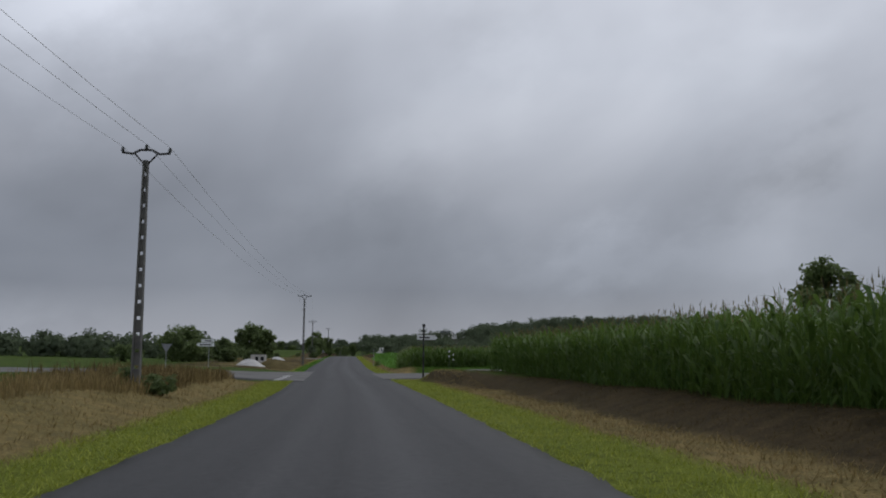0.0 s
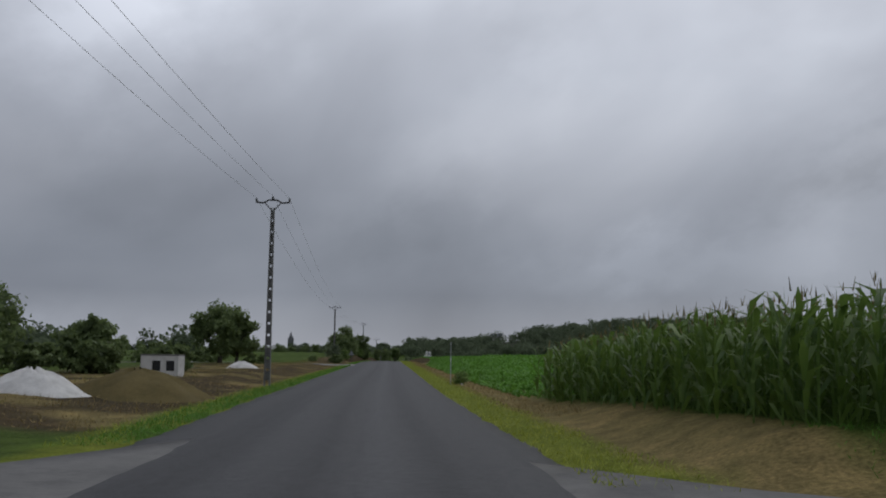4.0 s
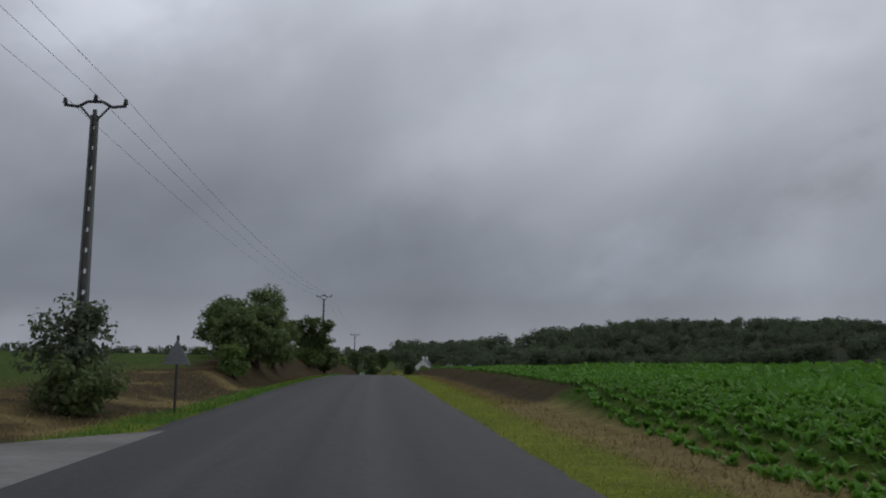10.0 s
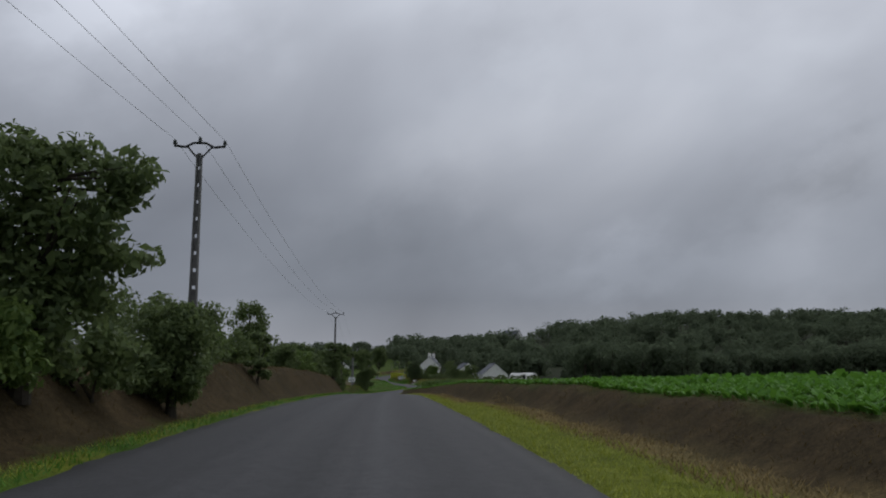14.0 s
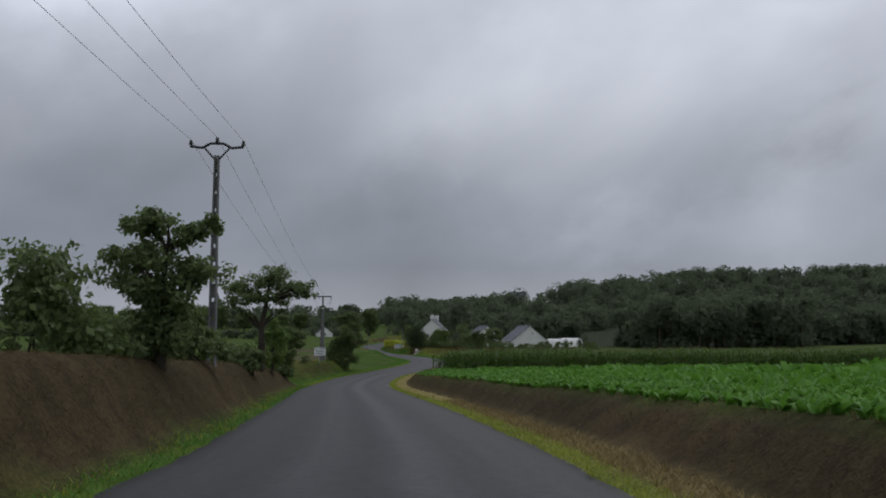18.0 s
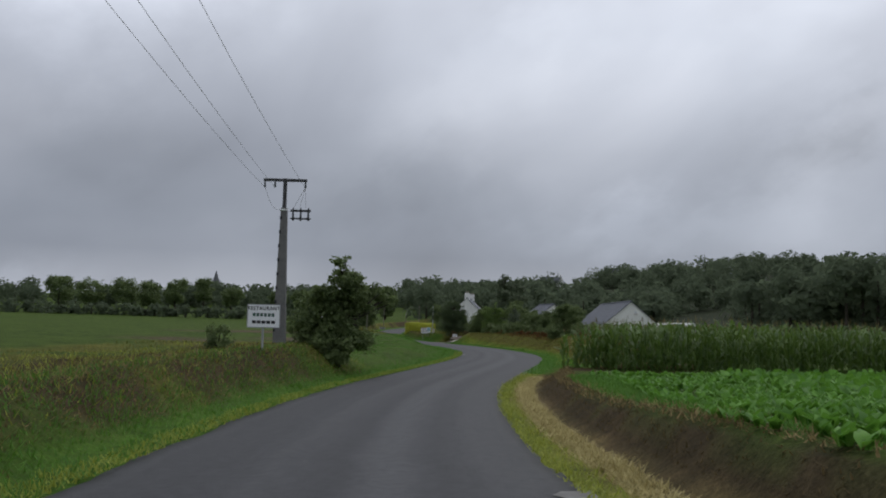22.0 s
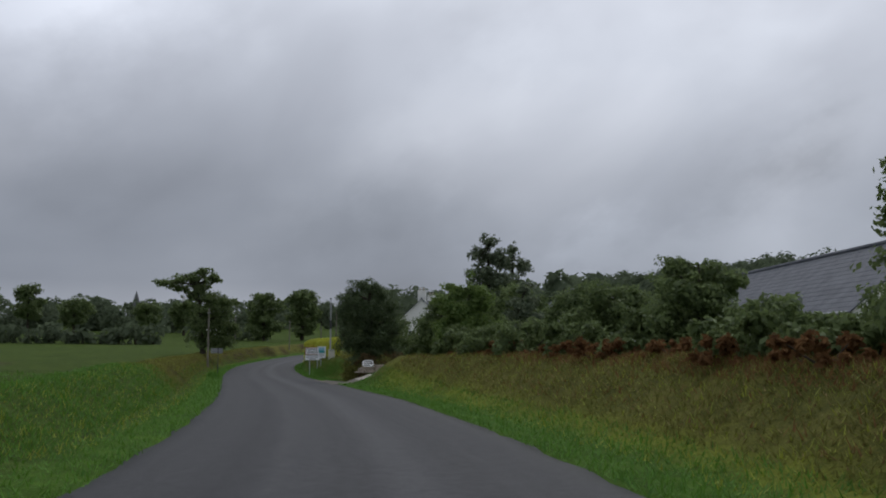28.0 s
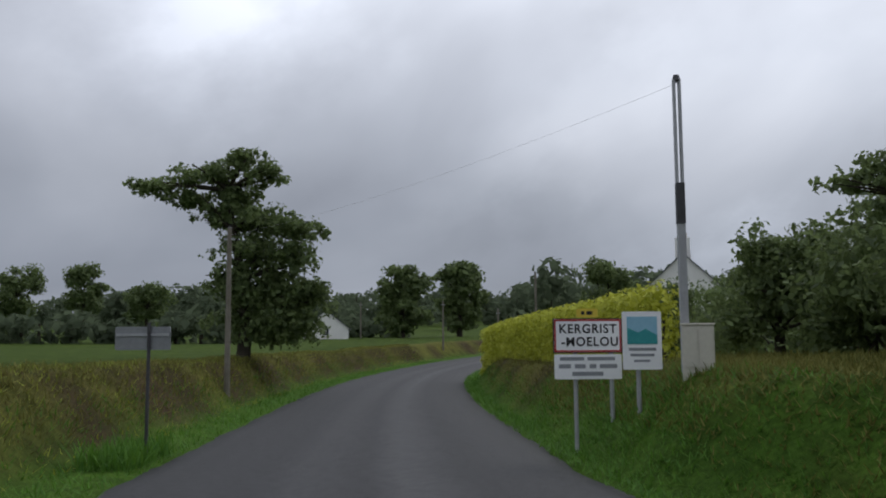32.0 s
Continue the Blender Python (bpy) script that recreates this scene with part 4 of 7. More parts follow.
def plain_pole(name, x, y, z, height, label, r=0.11, mat=None, arms=1):
    ob = thing(name, pose(x, y, z), label, "utility pole", "telephone poles")
    part("pole", rodded((0, 0, -0.4), (0, 0, height), r, r * 0.72, 10), mat or M_WOOD, ob)
    part("cap", rodded((0, 0, height), (0, 0, height + 0.05), r * 0.8, r * 0.3, 10), M_DARK_STEEL, ob)
    for k in range(arms):
        part("bracket", boxed(-0.16, 0.16, -0.03, 0.03, height - 0.35 - 0.4 * k, height - 0.29 - 0.4 * k), M_STEEL, ob)
    return ob


# ---- lettering and signs ----
def letters(text, size, mat, parent, at, name="lettering", label="", squeeze=1.0, bold=0.0):
    cu = bpy.data.curves.new(name, "FONT")
    cu.body, cu.size, cu.align_x, cu.align_y, cu.extrude, cu.offset = text, size, "CENTER", "CENTER", 0.001, bold
    cu.space_character = 1.14
    tmp = bpy.data.objects.new(name, cu)
    scene.collection.objects.link(tmp)
    dg = bpy.context.evaluated_depsgraph_get()
    me = bpy.data.meshes.new_from_object(tmp.evaluated_get(dg))
    bpy.data.objects.remove(tmp)
    bpy.data.curves.remove(cu)
    me.materials.clear()
    me.materials.append(mat)
    ob = part(name, me, None, parent, label)
    ob.matrix_basis = at @ Matrix.Diagonal((squeeze, 1, 1, 1))
    return ob


FACE = Matrix(((1, 0, 0, 0), (0, 0, -1, 0), (0, 1, 0, 0), (0, 0, 0, 1)))


def on_face(x, z, y=-0.014):
    """A place on the front of a panel that faces -y."""
    return Matrix.Translation((x, y, z)) @ FACE


def panel(x0, x1, z0, z1, thick=0.022, radius=0.03):
    bm = bmesh.new()
    pts = []
    for cx, cz, a0 in ((x1 - radius, z1 - radius, 0), (x0 + radius, z1 - radius, 90), (x0 + radius, z0 + radius, 180), (x1 - radius, z0 + radius, 270)):
        for k in range(4):
            a = radians(a0 + 30 * k)
            pts.append((cx + radius * math.cos(a), cz + radius * math.sin(a)))
    front = [bm.verts.new((px, -thick / 2, pz)) for px, pz in pts]
    back = [bm.verts.new((px, thick / 2, pz)) for px, pz in pts]
    bm.faces.new(front)
    bm.faces.new(back[::-1])
    n = len(pts)
    for k in range(n):
        bm.faces.new((front[k], back[k], back[(k + 1) % n], front[(k + 1) % n]))
    bmesh.ops.recalc_face_normals(bm, faces=bm.faces)
    return bm


def rim(x0, x1, z0, z1, w=0.03, thick=0.03):
    bm = bmesh.new()
    box(bm, x0, x1, -thick / 2, thick / 2, z0, z0 + w)
    box(bm, x0, x1, -thick / 2, thick / 2, z1 - w, z1)
    box(bm, x0, x0 + w, -thick / 2, thick / 2, z0 + w, z1 - w)
    box(bm, x1 - w, x1, -thick / 2, thick / 2, z0 + w, z1 - w)
    return bm


def bars(parent, rows, mat, y=-0.0165):
    """Plain bars for writing that cannot be read: rows of (x0, x1, z, height)."""
    for x0, x1, z, h in rows:
        part("text_bar", boxed(x0, x1, y, y + 0.004, z - h / 2, z + h / 2), mat, parent)


def arrow_panel(x0, x1, z0, z1, tip):
    """A direction board with a pointed end; tip: 1 to the right, -1 to the left."""
    zc, q = (z0 + z1) / 2, (z1 - z0) * 0.5
    pts = [(x0, z0), (x1 - q, z0), (x1, zc), (x1 - q, z1), (x0, z1)] if tip > 0 else [(x0 + q, z0), (x1, z0), (x1, z1), (x0 + q, z1), (x0, zc)]
    bm = bmesh.new()
    f = [bm.verts.new((px, -0.02, pz)) for px, pz in pts]
    b = [bm.verts.new((px, 0.02, pz)) for px, pz in pts]
    bm.faces.new(f)
    bm.faces.new(b[::-1])
    for k in range(5):
        bm.faces.new((f[k], b[k], b[(k + 1) % 5], f[(k + 1) % 5]))
    bmesh.ops.recalc_face_normals(bm, faces=bm.faces)
    return bm


# ---- houses ----
def house(name, x, y, z, turn, wide, long, wall_h, rise, label, openings=(), chimneys=(), roof_over=0.25, door=None):
    """A gabled house: the gables face -y and +y, the ridge runs along y. openings: (side, place, sill, width, height) with side g (front gable), l or r."""
    ob = thing(name, pose(x, y, z, 0, 0, turn), label, "house")
    bm = bmesh.new()
    w, t = wide / 2, 0.25
    prof = [(-w, -0.6), (w, -0.6), (w, wall_h), (0, wall_h + rise), (-w, wall_h)]
    rings = [[bm.verts.new((px, py, pz)) for px, pz in prof] for py in (0, long)]
    bm.faces.new(rings[0])
    bm.faces.new(rings[1][::-1])
    for k in range(5):
        bm.faces.new((rings[0][k], rings[1][k], rings[1][(k + 1) % 5], rings[0][(k + 1) % 5]))
    bmesh.ops.recalc_face_normals(bm, faces=bm.faces)
    part("wall", bm, M_WHITE, ob)
    slope = math.atan2(rise, w)
    run = math.hypot(w, rise) + roof_over
    rows = max(8, int(run / 0.3))
    for s in (-1, 1):
        roof = bmesh.new()
        c0, c1 = math.cos(slope), math.sin(slope)
        prof = []
        for k in range(rows):
            a, b = run * k / rows, run * (k + 1) / rows
            prof += [(s * a * c0, wall_h + rise - a * c1 + 0.05), (s * b * c0, wall_h + rise - b * c1 + 0.062)]
        prof += [(s * run * c0, wall_h + rise - run * c1), (0, wall_h + rise - 0.03)]
        e0, e1 = [roof.verts.new((px, -0.15, pz)) for px, pz in prof], [roof.verts.new((px, long + 0.15, pz)) for px, pz in prof]
        for k in range(len(prof)):
            q = (k + 1) % len(prof)
            roof.faces.new((e0[k], e1[k], e1[q], e0[q]))
        roof.faces.new(e0)
        roof.faces.new(e1[::-1])
        bmesh.ops.recalc_face_normals(roof, faces=roof.faces)
        part("roof_slope", roof, M_SLATE, ob)
    part("ridge_tiles", rodded((0, -0.16, wall_h + rise + 0.07), (0, long + 0.16, wall_h + rise + 0.07), 0.10, 0.10, 8), M_SLATE, ob)
    for s in (-1, 1):
        part("gutter", rodded((s * (w + 0.22), 0, wall_h - 0.13), (s * (w + 0.22), long, wall_h - 0.13), 0.06, 0.06, 6), M_STEEL, ob)
    for cy, cw, ch in chimneys:
        stack = part("chimney", boxed(-cw / 2, cw / 2, cy - 0.35, cy + 0.35, wall_h + rise - 0.8, wall_h + rise + ch, 0.03), M_WHITE, ob)
        for q in (-1, 1):
            part("chimney_pot", rodded((q * cw * 0.22, cy, wall_h + rise + ch), (q * cw * 0.22, cy, wall_h + rise + ch + 0.35), 0.11, 0.09, 8), M_STONE, stack)
    for side, p, sill, ww, hh in openings:
        if side == "g":
            m = Matrix.Translation((p, 0, 0))
        elif side == "l":
            m = Matrix.Translation((-w, p, 0)) @ Matrix.Rotation(radians(-90), 4, "Z")
        else:
            m = Matrix.Translation((w, p, 0)) @ Matrix.Rotation(radians(90), 4, "Z")
        fr = part("window_frame", rim(-ww / 2, ww / 2, sill, sill + hh, 0.07, 0.08), M_SIGN, ob, at=m)
        part("pane", boxed(-ww / 2 + 0.06, ww / 2 - 0.06, -0.012, 0.03, sill + 0.06, sill + hh - 0.06), M_WINDOW, fr)
        part("glazing_bar", boxed(-0.02, 0.02, -0.03, 0.02, sill + 0.06, sill + hh - 0.06), M_SIGN, fr)
        part("sill", boxed(-ww / 2 - 0.08, ww / 2 + 0.08, -0.12, 0.05, sill - 0.08, sill), M_STONE, fr)
    return ob


def gz(x, y):
    """The ground's height at a place in the world."""
    return float(ground_z(y, x - float(xc(y))))


# ---- the power line along the road ----
BOW = "grey concrete ladder pole with a bowed three-wire crossarm"
POLES = [(-7.0, 33.2, 8.5, "bow", 0.32), (-5.3, 121.8, 9.2, "bow", 0.30), (-7.4, 215.3, 9.4, "bow", 0.30), (-5.3, 294.2, 10.2, "bow", 0.30), (-3.1, 361.0, 8.4, "bow", 0.26)]
line = [((-10.5, -45.0), 8.6, [(-0.8, 0.0), (0.0, 0.1), (0.8, 0.0)])]
for px, py, pt, kind, wide in POLES:
    base = gz(px, py)
    ob, spots = ladder_pole("utility_pole", px, py, base, pt - base - 0.35, BOW, kind, -2, wide)
    line.append(((px, py), base, spots))
base6 = gz(-2.3, 428.1)
ob6 = thing("utility_pole", pose(-2.3, 428.1, base6, 0, 0, -4), "stout tapered concrete pole with a straight crossarm and switchgear", "utility pole", "power line poles")
h6 = 6.3 - base6
shaft = bmesh.new()
lo_, hi_ = [(-0.25, -0.2), (0.25, -0.2), (0.25, 0.2), (-0.25, 0.2)], [(-0.12, -0.1), (0.12, -0.1), (0.12, 0.1), (-0.12, 0.1)]
va, vb = [shaft.verts.new((a, b, -0.4)) for a, b in lo_], [shaft.verts.new((a, b, h6 - 1.1)) for a, b in hi_]
for k in range(4):
    shaft.faces.new((va[k], va[(k + 1) % 4], vb[(k + 1) % 4], vb[k]))
shaft.faces.new(vb)
bmesh.ops.bevel(shaft, geom=list(shaft.edges), offset=0.02, segments=1, affect="EDGES")
part("shaft", shaft, M_POLE, ob6, "pale tapered concrete shaft")
# the shaft is uncut: black blocks paint the shade in its step holes
for k in range(9):
    part("step_hole_shade", boxed(-0.235 + 0.012 * k, -0.16 + 0.012 * k, -0.215 + 0.009 * k, -0.1, 0.5 + 0.55 * k, 0.62 + 0.55 * k), M_BLACK, ob6)
part("head_post", boxed(-0.07, 0.07, -0.07, 0.07, h6 - 1.12, h6 + 0.06, 0.01), M_DARK_STEEL, ob6)
part("crossarm", boxed(-0.86, 0.86, -0.05, 0.05, h6 - 0.06, h6 + 0.05, 0.01), M_DARK_STEEL, ob6)
part("clamp", boxed(-0.16, 0.16, -0.13, 0.13, h6 - 1.22, h6 - 1.16, 0.01), M_SIGN, ob6)
spots6 = [(-0.8, h6 - 0.3), (-0.4, h6 - 0.3), (0.8, h6 - 0.3)]
for sx, sz in spots6:
    part("insulator", rodded((sx, 0, sz), (sx, 0, h6 - 0.06), 0.045, 0.03, 8), M_GLASS_INS, ob6)
jump = bmesh.new()
for k in range(12):
    t0, t1 = k / 12, (k + 1) / 12
    p0 = Vector((-0.8 + 0.6 * t0, 0.05, h6 - 0.3 - 0.9 * t0 - 0.25 * math.sin(t0 * 3.14)))
    p1 = Vector((-0.8 + 0.6 * t1, 0.05, h6 - 0.3 - 0.9 * t1 - 0.25 * math.sin(t1 * 3.14)))
    rod(jump, p0, p1, 0.012, 0.012, 5)
part("jumper_cable", jump, M_WIRE, ob6)
for sx in (0.35, 0.6, 0.85):
    part("jumper_cable", rodded((0.8, 0, h6 - 0.3), (sx, 0, h6 - 1.1), 0.01, 0.01, 5), M_WIRE, ob6)
line.append(((-2.3, 428.1), base6, spots6))
gear = part("switch_frame", boxed(0.25, 1.05, -0.04, 0.04, 6.3 - base6 - 1.25, 6.3 - base6 - 1.17), M_DARK_STEEL, ob6)
part("switch_frame", boxed(0.25, 1.05, -0.04, 0.04, 6.3 - base6 - 1.55, 6.3 - base6 - 1.49), M_DARK_STEEL, ob6)
for k in range(3):
    part("insulator", rodded((0.35 + 0.3 * k, 0, 6.3 - base6 - 1.6), (0.35 + 0.3 * k, 0, 6.3 - base6 - 1.1), 0.045, 0.03, 8), M_GLASS_INS, ob6)
first = (line[0][0], 0.0, [(-0.8, 9.0), (0.0, 9.15), (0.8, 9.0)])
line[0] = first
for (p, zb, sp), (q, zc, sq) in zip(line, line[1:]):
    for (sx, sz), (tx, tz) in zip(sp, sq):
        wire("power_wire", (p[0] + sx, p[1], zb + sz), (q[0] + tx, q[1], zc + tz), 0.9, "thin grey overhead conductor between poles", 0.0062)

# ---- crops ----
def beet_field():
    rng = np.random.default_rng(11)
    near, far = [], []
    ys, ds = [], []
    # rows along the road, 0.5 m apart; thinner further out
    for u, stepy in [(0.1 + 0.42 * k, 0.31) for k in range(12)] + [(5.0 + 0.5 * k, 0.45) for k in range(18)] + [(14 + 1.15 * k, 0.9) for k in range(25)] + [(43 + 3.0 * k, 2.2) for k in range(36)]:
        y = np.arange(112.5, 422, stepy)
        y = y + rng.normal(size=len(y)) * stepy * 0.25
        d = edge_r(y) + RIGHT(y, 2) + u - 1.9 * (1 - step(200, 232, y)) + 0.15 * step(395, 412, y) + rng.normal(size=len(y)) * 0.06
        x = xc(y) + d
        keep = (rng.uniform(size=len(y)) > 0.08) & ((y < 404) | (d > 4.7 + 0.25 * wave(x, y, 2.0)))
        ys.append(y[keep])
        ds.append(np.stack([d[keep], np.full(keep.sum(), u)], 1))
    y, du = np.concatenate(ys), np.concatenate(ds)
    d, u = du[:, 0], du[:, 1]
    base = np.stack([xc(y) + d, y, ground_z(y, d)], 1)
    chunks = []
    for lo, hi, leaves, length, width, bends in ((-2, 4.9, 8, 0.205, 0.11, 2), (4.9, 14, 5, 0.32, 0.19, 1), (14, 43, 5, 0.64, 0.42, 1), (43, 200, 6, 1.2, 1.0, 1)):
        sel = (u >= lo) & (u < hi)
        b = np.repeat(base[sel], leaves, 0)
        n = len(b)
        grow = np.repeat(rng.uniform(0.75, 1.25, sel.sum()), leaves) * rng.uniform(0.75, 1.2, n)
        b[:, :2] += rng.normal(size=(n, 2)) * length * 0.12
        chunks.append(strips(b, rng.uniform(0, 6.283, n), length * grow, width * grow, rng.uniform(0.75, 1.35, n) - (0.3 if bends == 1 else 0), bends, 0.55 if lo < 40 else 0.75, 0.6))
    v, f = merge(chunks)
    # far plants keep low over the ground
    return tagged(part("beet_crop", mesh_of("beet_crop", v, f, M_BEET), None), "bright green broad-leaved beet crop in rows", "crop", "", "stuff")


def maize(name, label, seed, places, height):
    """places: (n,2) of x, y."""
    rng = np.random.default_rng(seed)
    n = len(places)
    yy, xx = places[:, 1], places[:, 0]
    base = np.stack([xx, yy, ground_z(yy, xx - xc(yy)) - 0.02], 1)
    h = height * rng.uniform(0.86, 1.1, n) * (1 + 0.05 * wave(xx, yy, 3))
    stalk = strips(base, rng.uniform(0, 6.283, n), h * 0.95, np.full(n, 0.05), np.full(n, 1.53), 2, 0.02)
    chunks = [stalk]
    for k in range(8):
        b = base.copy()
        b[:, 2] += h * (0.03 + 0.105 * k)
        chunks.append(strips(b, rng.uniform(0, 6.283, n), rng.uniform(0.55, 0.9, n), rng.uniform(0.08, 0.13, n), rng.uniform(0.7, 1.2, n), 2, 0.85))
    ob = tagged(part(name, mesh_of(name, *merge(chunks), M_MAIZE), None), label, "crop", "", "stuff")
    t = base.copy()
    t[:, 2] += h * 0.93
    t = np.repeat(t, 2, 0)
    m = len(t)
    part("tassels", mesh_of("tassels", *strips(t, rng.uniform(0, 6.283, m), rng.uniform(0.12, 0.24, m), np.full(m, 0.03), rng.uniform(1.0, 1.5, m), 1, 0.35), M_TASSEL), None, ob)
    return ob


def maize_places(seed, y0, y1, u0, rows, gap=0.7, along=0.17):
    rng = np.random.default_rng(seed)
    out = []
    for k in range(rows):
        st = along * (1 + 0.12 * k)
        y = np.arange(y0, y1, st)
        y = y + rng.normal(size=len(y)) * 0.05
        d = edge_r(y) + u0 + gap * k + rng.normal(size=len(y)) * 0.07
        out.append(np.stack([xc(y) + d, y], 1))
    return np.concatenate(out)


beet_field()
maize("maize_crop", "tall dark green maize standing along the road bank", 21, maize_places(3, -28, 65, 6.7, 9), 2.55)
px_, py_ = np.meshgrid(np.arange(6.0, 60, 0.19), np.arange(88.5, 111, 0.8))
near_ = (px_ < 13) | (py_ < 97)
px_, py_ = px_[near_], py_[near_]
jit = np.random.default_rng(5).normal(size=(px_.size, 2)) * 0.07
maize("maize_crop", "maize block at the corner of the side road", 22, np.stack([px_.ravel(), py_.ravel()], 1) + jit, 1.95)
px_, py_ = np.meshgrid(np.arange(8.6, 85, 0.22), np.arange(427.6, 433.5, 0.8))
near_ = px_ > 8.6 + 0.55 * (py_ - 427.6)
px_, py_ = px_[near_], py_[near_]
jit = np.random.default_rng(6).normal(size=(px_.size, 2)) * 0.08
maize("maize_crop", "tall green maize strip beyond the beet field", 23, np.stack([px_.ravel(), py_.ravel()], 1) + jit, 1.5 + 0.5 * np.clip((px_.ravel() - 8.6) / 2.2, 0, 1))

# ---- verges and banks ----
g = np.random.default_rng(31)
blades("verge_grass", "short bright green verge grass", M_BLADE, g, [(16000, -8, 62, -0.1, 1.7, -1), (18000, -8, 68, -0.1, 2.2, 1), (5000, 92, 216, 0.4, 1.4, -1), (17000, 84, 222, -0.1, 1.5, 1), (5000, 216, 400, 0.2, 0.7, -1), (20000, 222, 306, -0.1, 1.9, 1), (4000, 306, 330, -0.1, 0.9, 1), (10000, 330, 434, -0.1, 0.5, 1), (9000, 396, 470, -0.1, 0.5, -1)], 0.12, 0.024)
blades("lush_verge_grass", "lush green verge grass", M_LUSH, g, [(14000, 92, 236, -0.1, 1.0, -1), (9000, 216, 400, -0.1, 0.6, -1), (36000, 396, 600, -0.1, 1.9, -1), (9000, 84, 89, 3.0, 40, 1), (17000, 392, 421, 2.1, 3.4, 1), (5000, 527, 548, 0.1, 1.3, 1), (14000, 484, 512, 1.5, 4, -1), (34000, 434, 541, -0.1, 2.1, 1), (8000, 541, 600, -0.1, 1.1, 1), (2500, 526, 575, 0.2, 0.9, 1), (16000, 436, 500, 1.9, 9, -1), (9000, 396, 436, 1.0, 3.2, -1), (8000, 440, 454, 1.5, 12, 1)], 0.15, 0.024)
blades("dry_verge_grass", "dry straw-coloured mown grass", M_STRAW, g, [(17000, -8, 60, 1.4, 7, -1), (13000, -8, 66, 2.0, 4.1, 1), (17000, 95, 236, 1.1, 8, -1), (12000, 100, 222, 1.2, 2.8, 1), (12000, 222, 306, 1.5, 2.7, 1), (4000, 306, 330, 0.7, 1.5, 1), (9000, 330, 368, 0.45, 1.15, 1), (3500, 431, 441, 1.0, 8, 1), (4000, 396, 432, 1.2, 3.6, -1), (3000, 380, 430, 1.8, 2.4, 1), (7000, 448, 519, 2.2, 6.0, 1)], 0.15, 0.026, 0.5)
blades("cut_hay", "pale yellow cut hay lying in a swath along the verge", M_HAY, g, [(24000, 368, 432, 0.45, 1.05, 1), (8000, 392, 426, 0.6, 1.0, 1)], 0.17, 0.022, 0.3, 0.1)
blades("bank_bracken", "dead brown bracken and grass on the banks", M_BRACKEN, g, [(46000, 234, 402, 0.5, 4.2, -1), (12000, 95, 236, 1.3, 8, -1), (9000, 512, 580, 1.2, 2.8, -1), (20000, -8, 66, 3.9, 7.0, 1), (28000, 222, 360, 1.4, 4.9, 1), (7000, 360, 400, 1.2, 3.2, 1), (7000, 400, 434, 1.15, 2.5, 1), (9000, 427, 440, 1.2, 8, 1), (3500, 541, 578, 0.9, 2.8, 1), (16000, 398, 434, 1.2, 4.6, -1)], 0.10, 0.022, 0.4, 0.15)
blades("bank_long_grass", "long olive and straw grass on the banks", M_OLIVE, g, [(28000, 508, 600, 1.5, 3.6, -1), (56000, 446, 519, 2.0, 7, 1), (24000, 526, 546, 0.8, 6, 1), (18000, 541, 590, 0.8, 6, 1), (5000, 40, 60, 5, 12, -1), (8000, 96, 215, 5, 14, -1), (4000, 402, 434, 2.0, 8, -1)], 0.16, 0.026, 0.6, 0.3)
blades("tall_dry_grass", "tall dry brown grass round the first pole", M_STRAW, g, [(5500, 30, 59, 3.4, 7.2, -1), (900, 22, 32, 4.5, 7, -1)], 0.48, 0.03, 1.25, 0.2, 2)
blades("tall_brown_grass", "tall dead grass stalks in the field corner", M_BRACKEN, g, [(3000, 34, 60, 3.4, 8, -1)], 0.55, 0.035, 1.25, 0.2, 2)
blades("bank_crest_bracken", "rust-coloured dead bracken along the crest of the bank", M_RUST, g, [(9000, 446, 484, 5.0, 7.6, 1), (7000, 484, 519, 3.6, 5.6, 1), (2500, 452, 519, 2.4, 5, 1)], 0.20, 0.03, 0.6, 0.4)
blades("sign_foot_grass", "tall green grass round a sign post", M_LUSH, g, [(600, 537.6, 540.0, 0.1, 0.9, -1)], 0.36, 0.028, 1.15, 0.3, 2)
blades("bank_green_grass", "fresh green tufts among the olive bank grass", M_BLADE, g, [(16000, 446, 519, 0.9, 6.5, 1), (10000, 486, 600, 0.9, 3.4, -1), (4000, 400, 436, 1.5, 6, -1)], 0.15, 0.026, 0.6, 0.3)

# ---- trees and bushes ----
OAK = "dark green broad-leaved tree on the roadside bank"
# first fields on the left
tree_at("oak_tree", -20.6, 125, gz(-20.6, 125), "dark green hedgerow tree behind the junction", "tree", 101, 4.3, 3.8, 0.02, 40, 4200, 0.2, 0.2)
tree_at("oak_tree", -16.5, 131, gz(-16.5, 131), "small dark hedgerow tree behind the junction", "tree", 102, 3.0, 2.0, 0.03, 18, 2000, 0.2, 0.14)
tree_at("oak_tree", -13.7, 166.5, gz(-13.7, 166.5), "round dark green field tree on a short trunk", "tree", 103, 4.9, 2.7, 0.1, 36, 3600, 0.2, 0.18)
lobed_tree("oak_tree", -16.8, 175, gz(-16.8, 175) - 0.1, "broad oak with a dense rounded crown", "tree", 104, [(-0.2, 0, 4.9, 2.4, 1.4), (-1.9, 0.4, 4.1, 1.6, 1.15), (1.6, 0, 4.1, 1.5, 1.05), (1.9, 0.3, 2.9, 1.3, 0.9), (-1.7, 0, 2.8, 1.5, 1.0), (0.2, -0.5, 3.6, 1.8, 1.3), (-0.1, 0, 1.6, 1.3, 0.9)], [(0.1, 1.0), (0.0, 2.2), (-0.1, 4.6)], 9000, 0.15, 0.24)
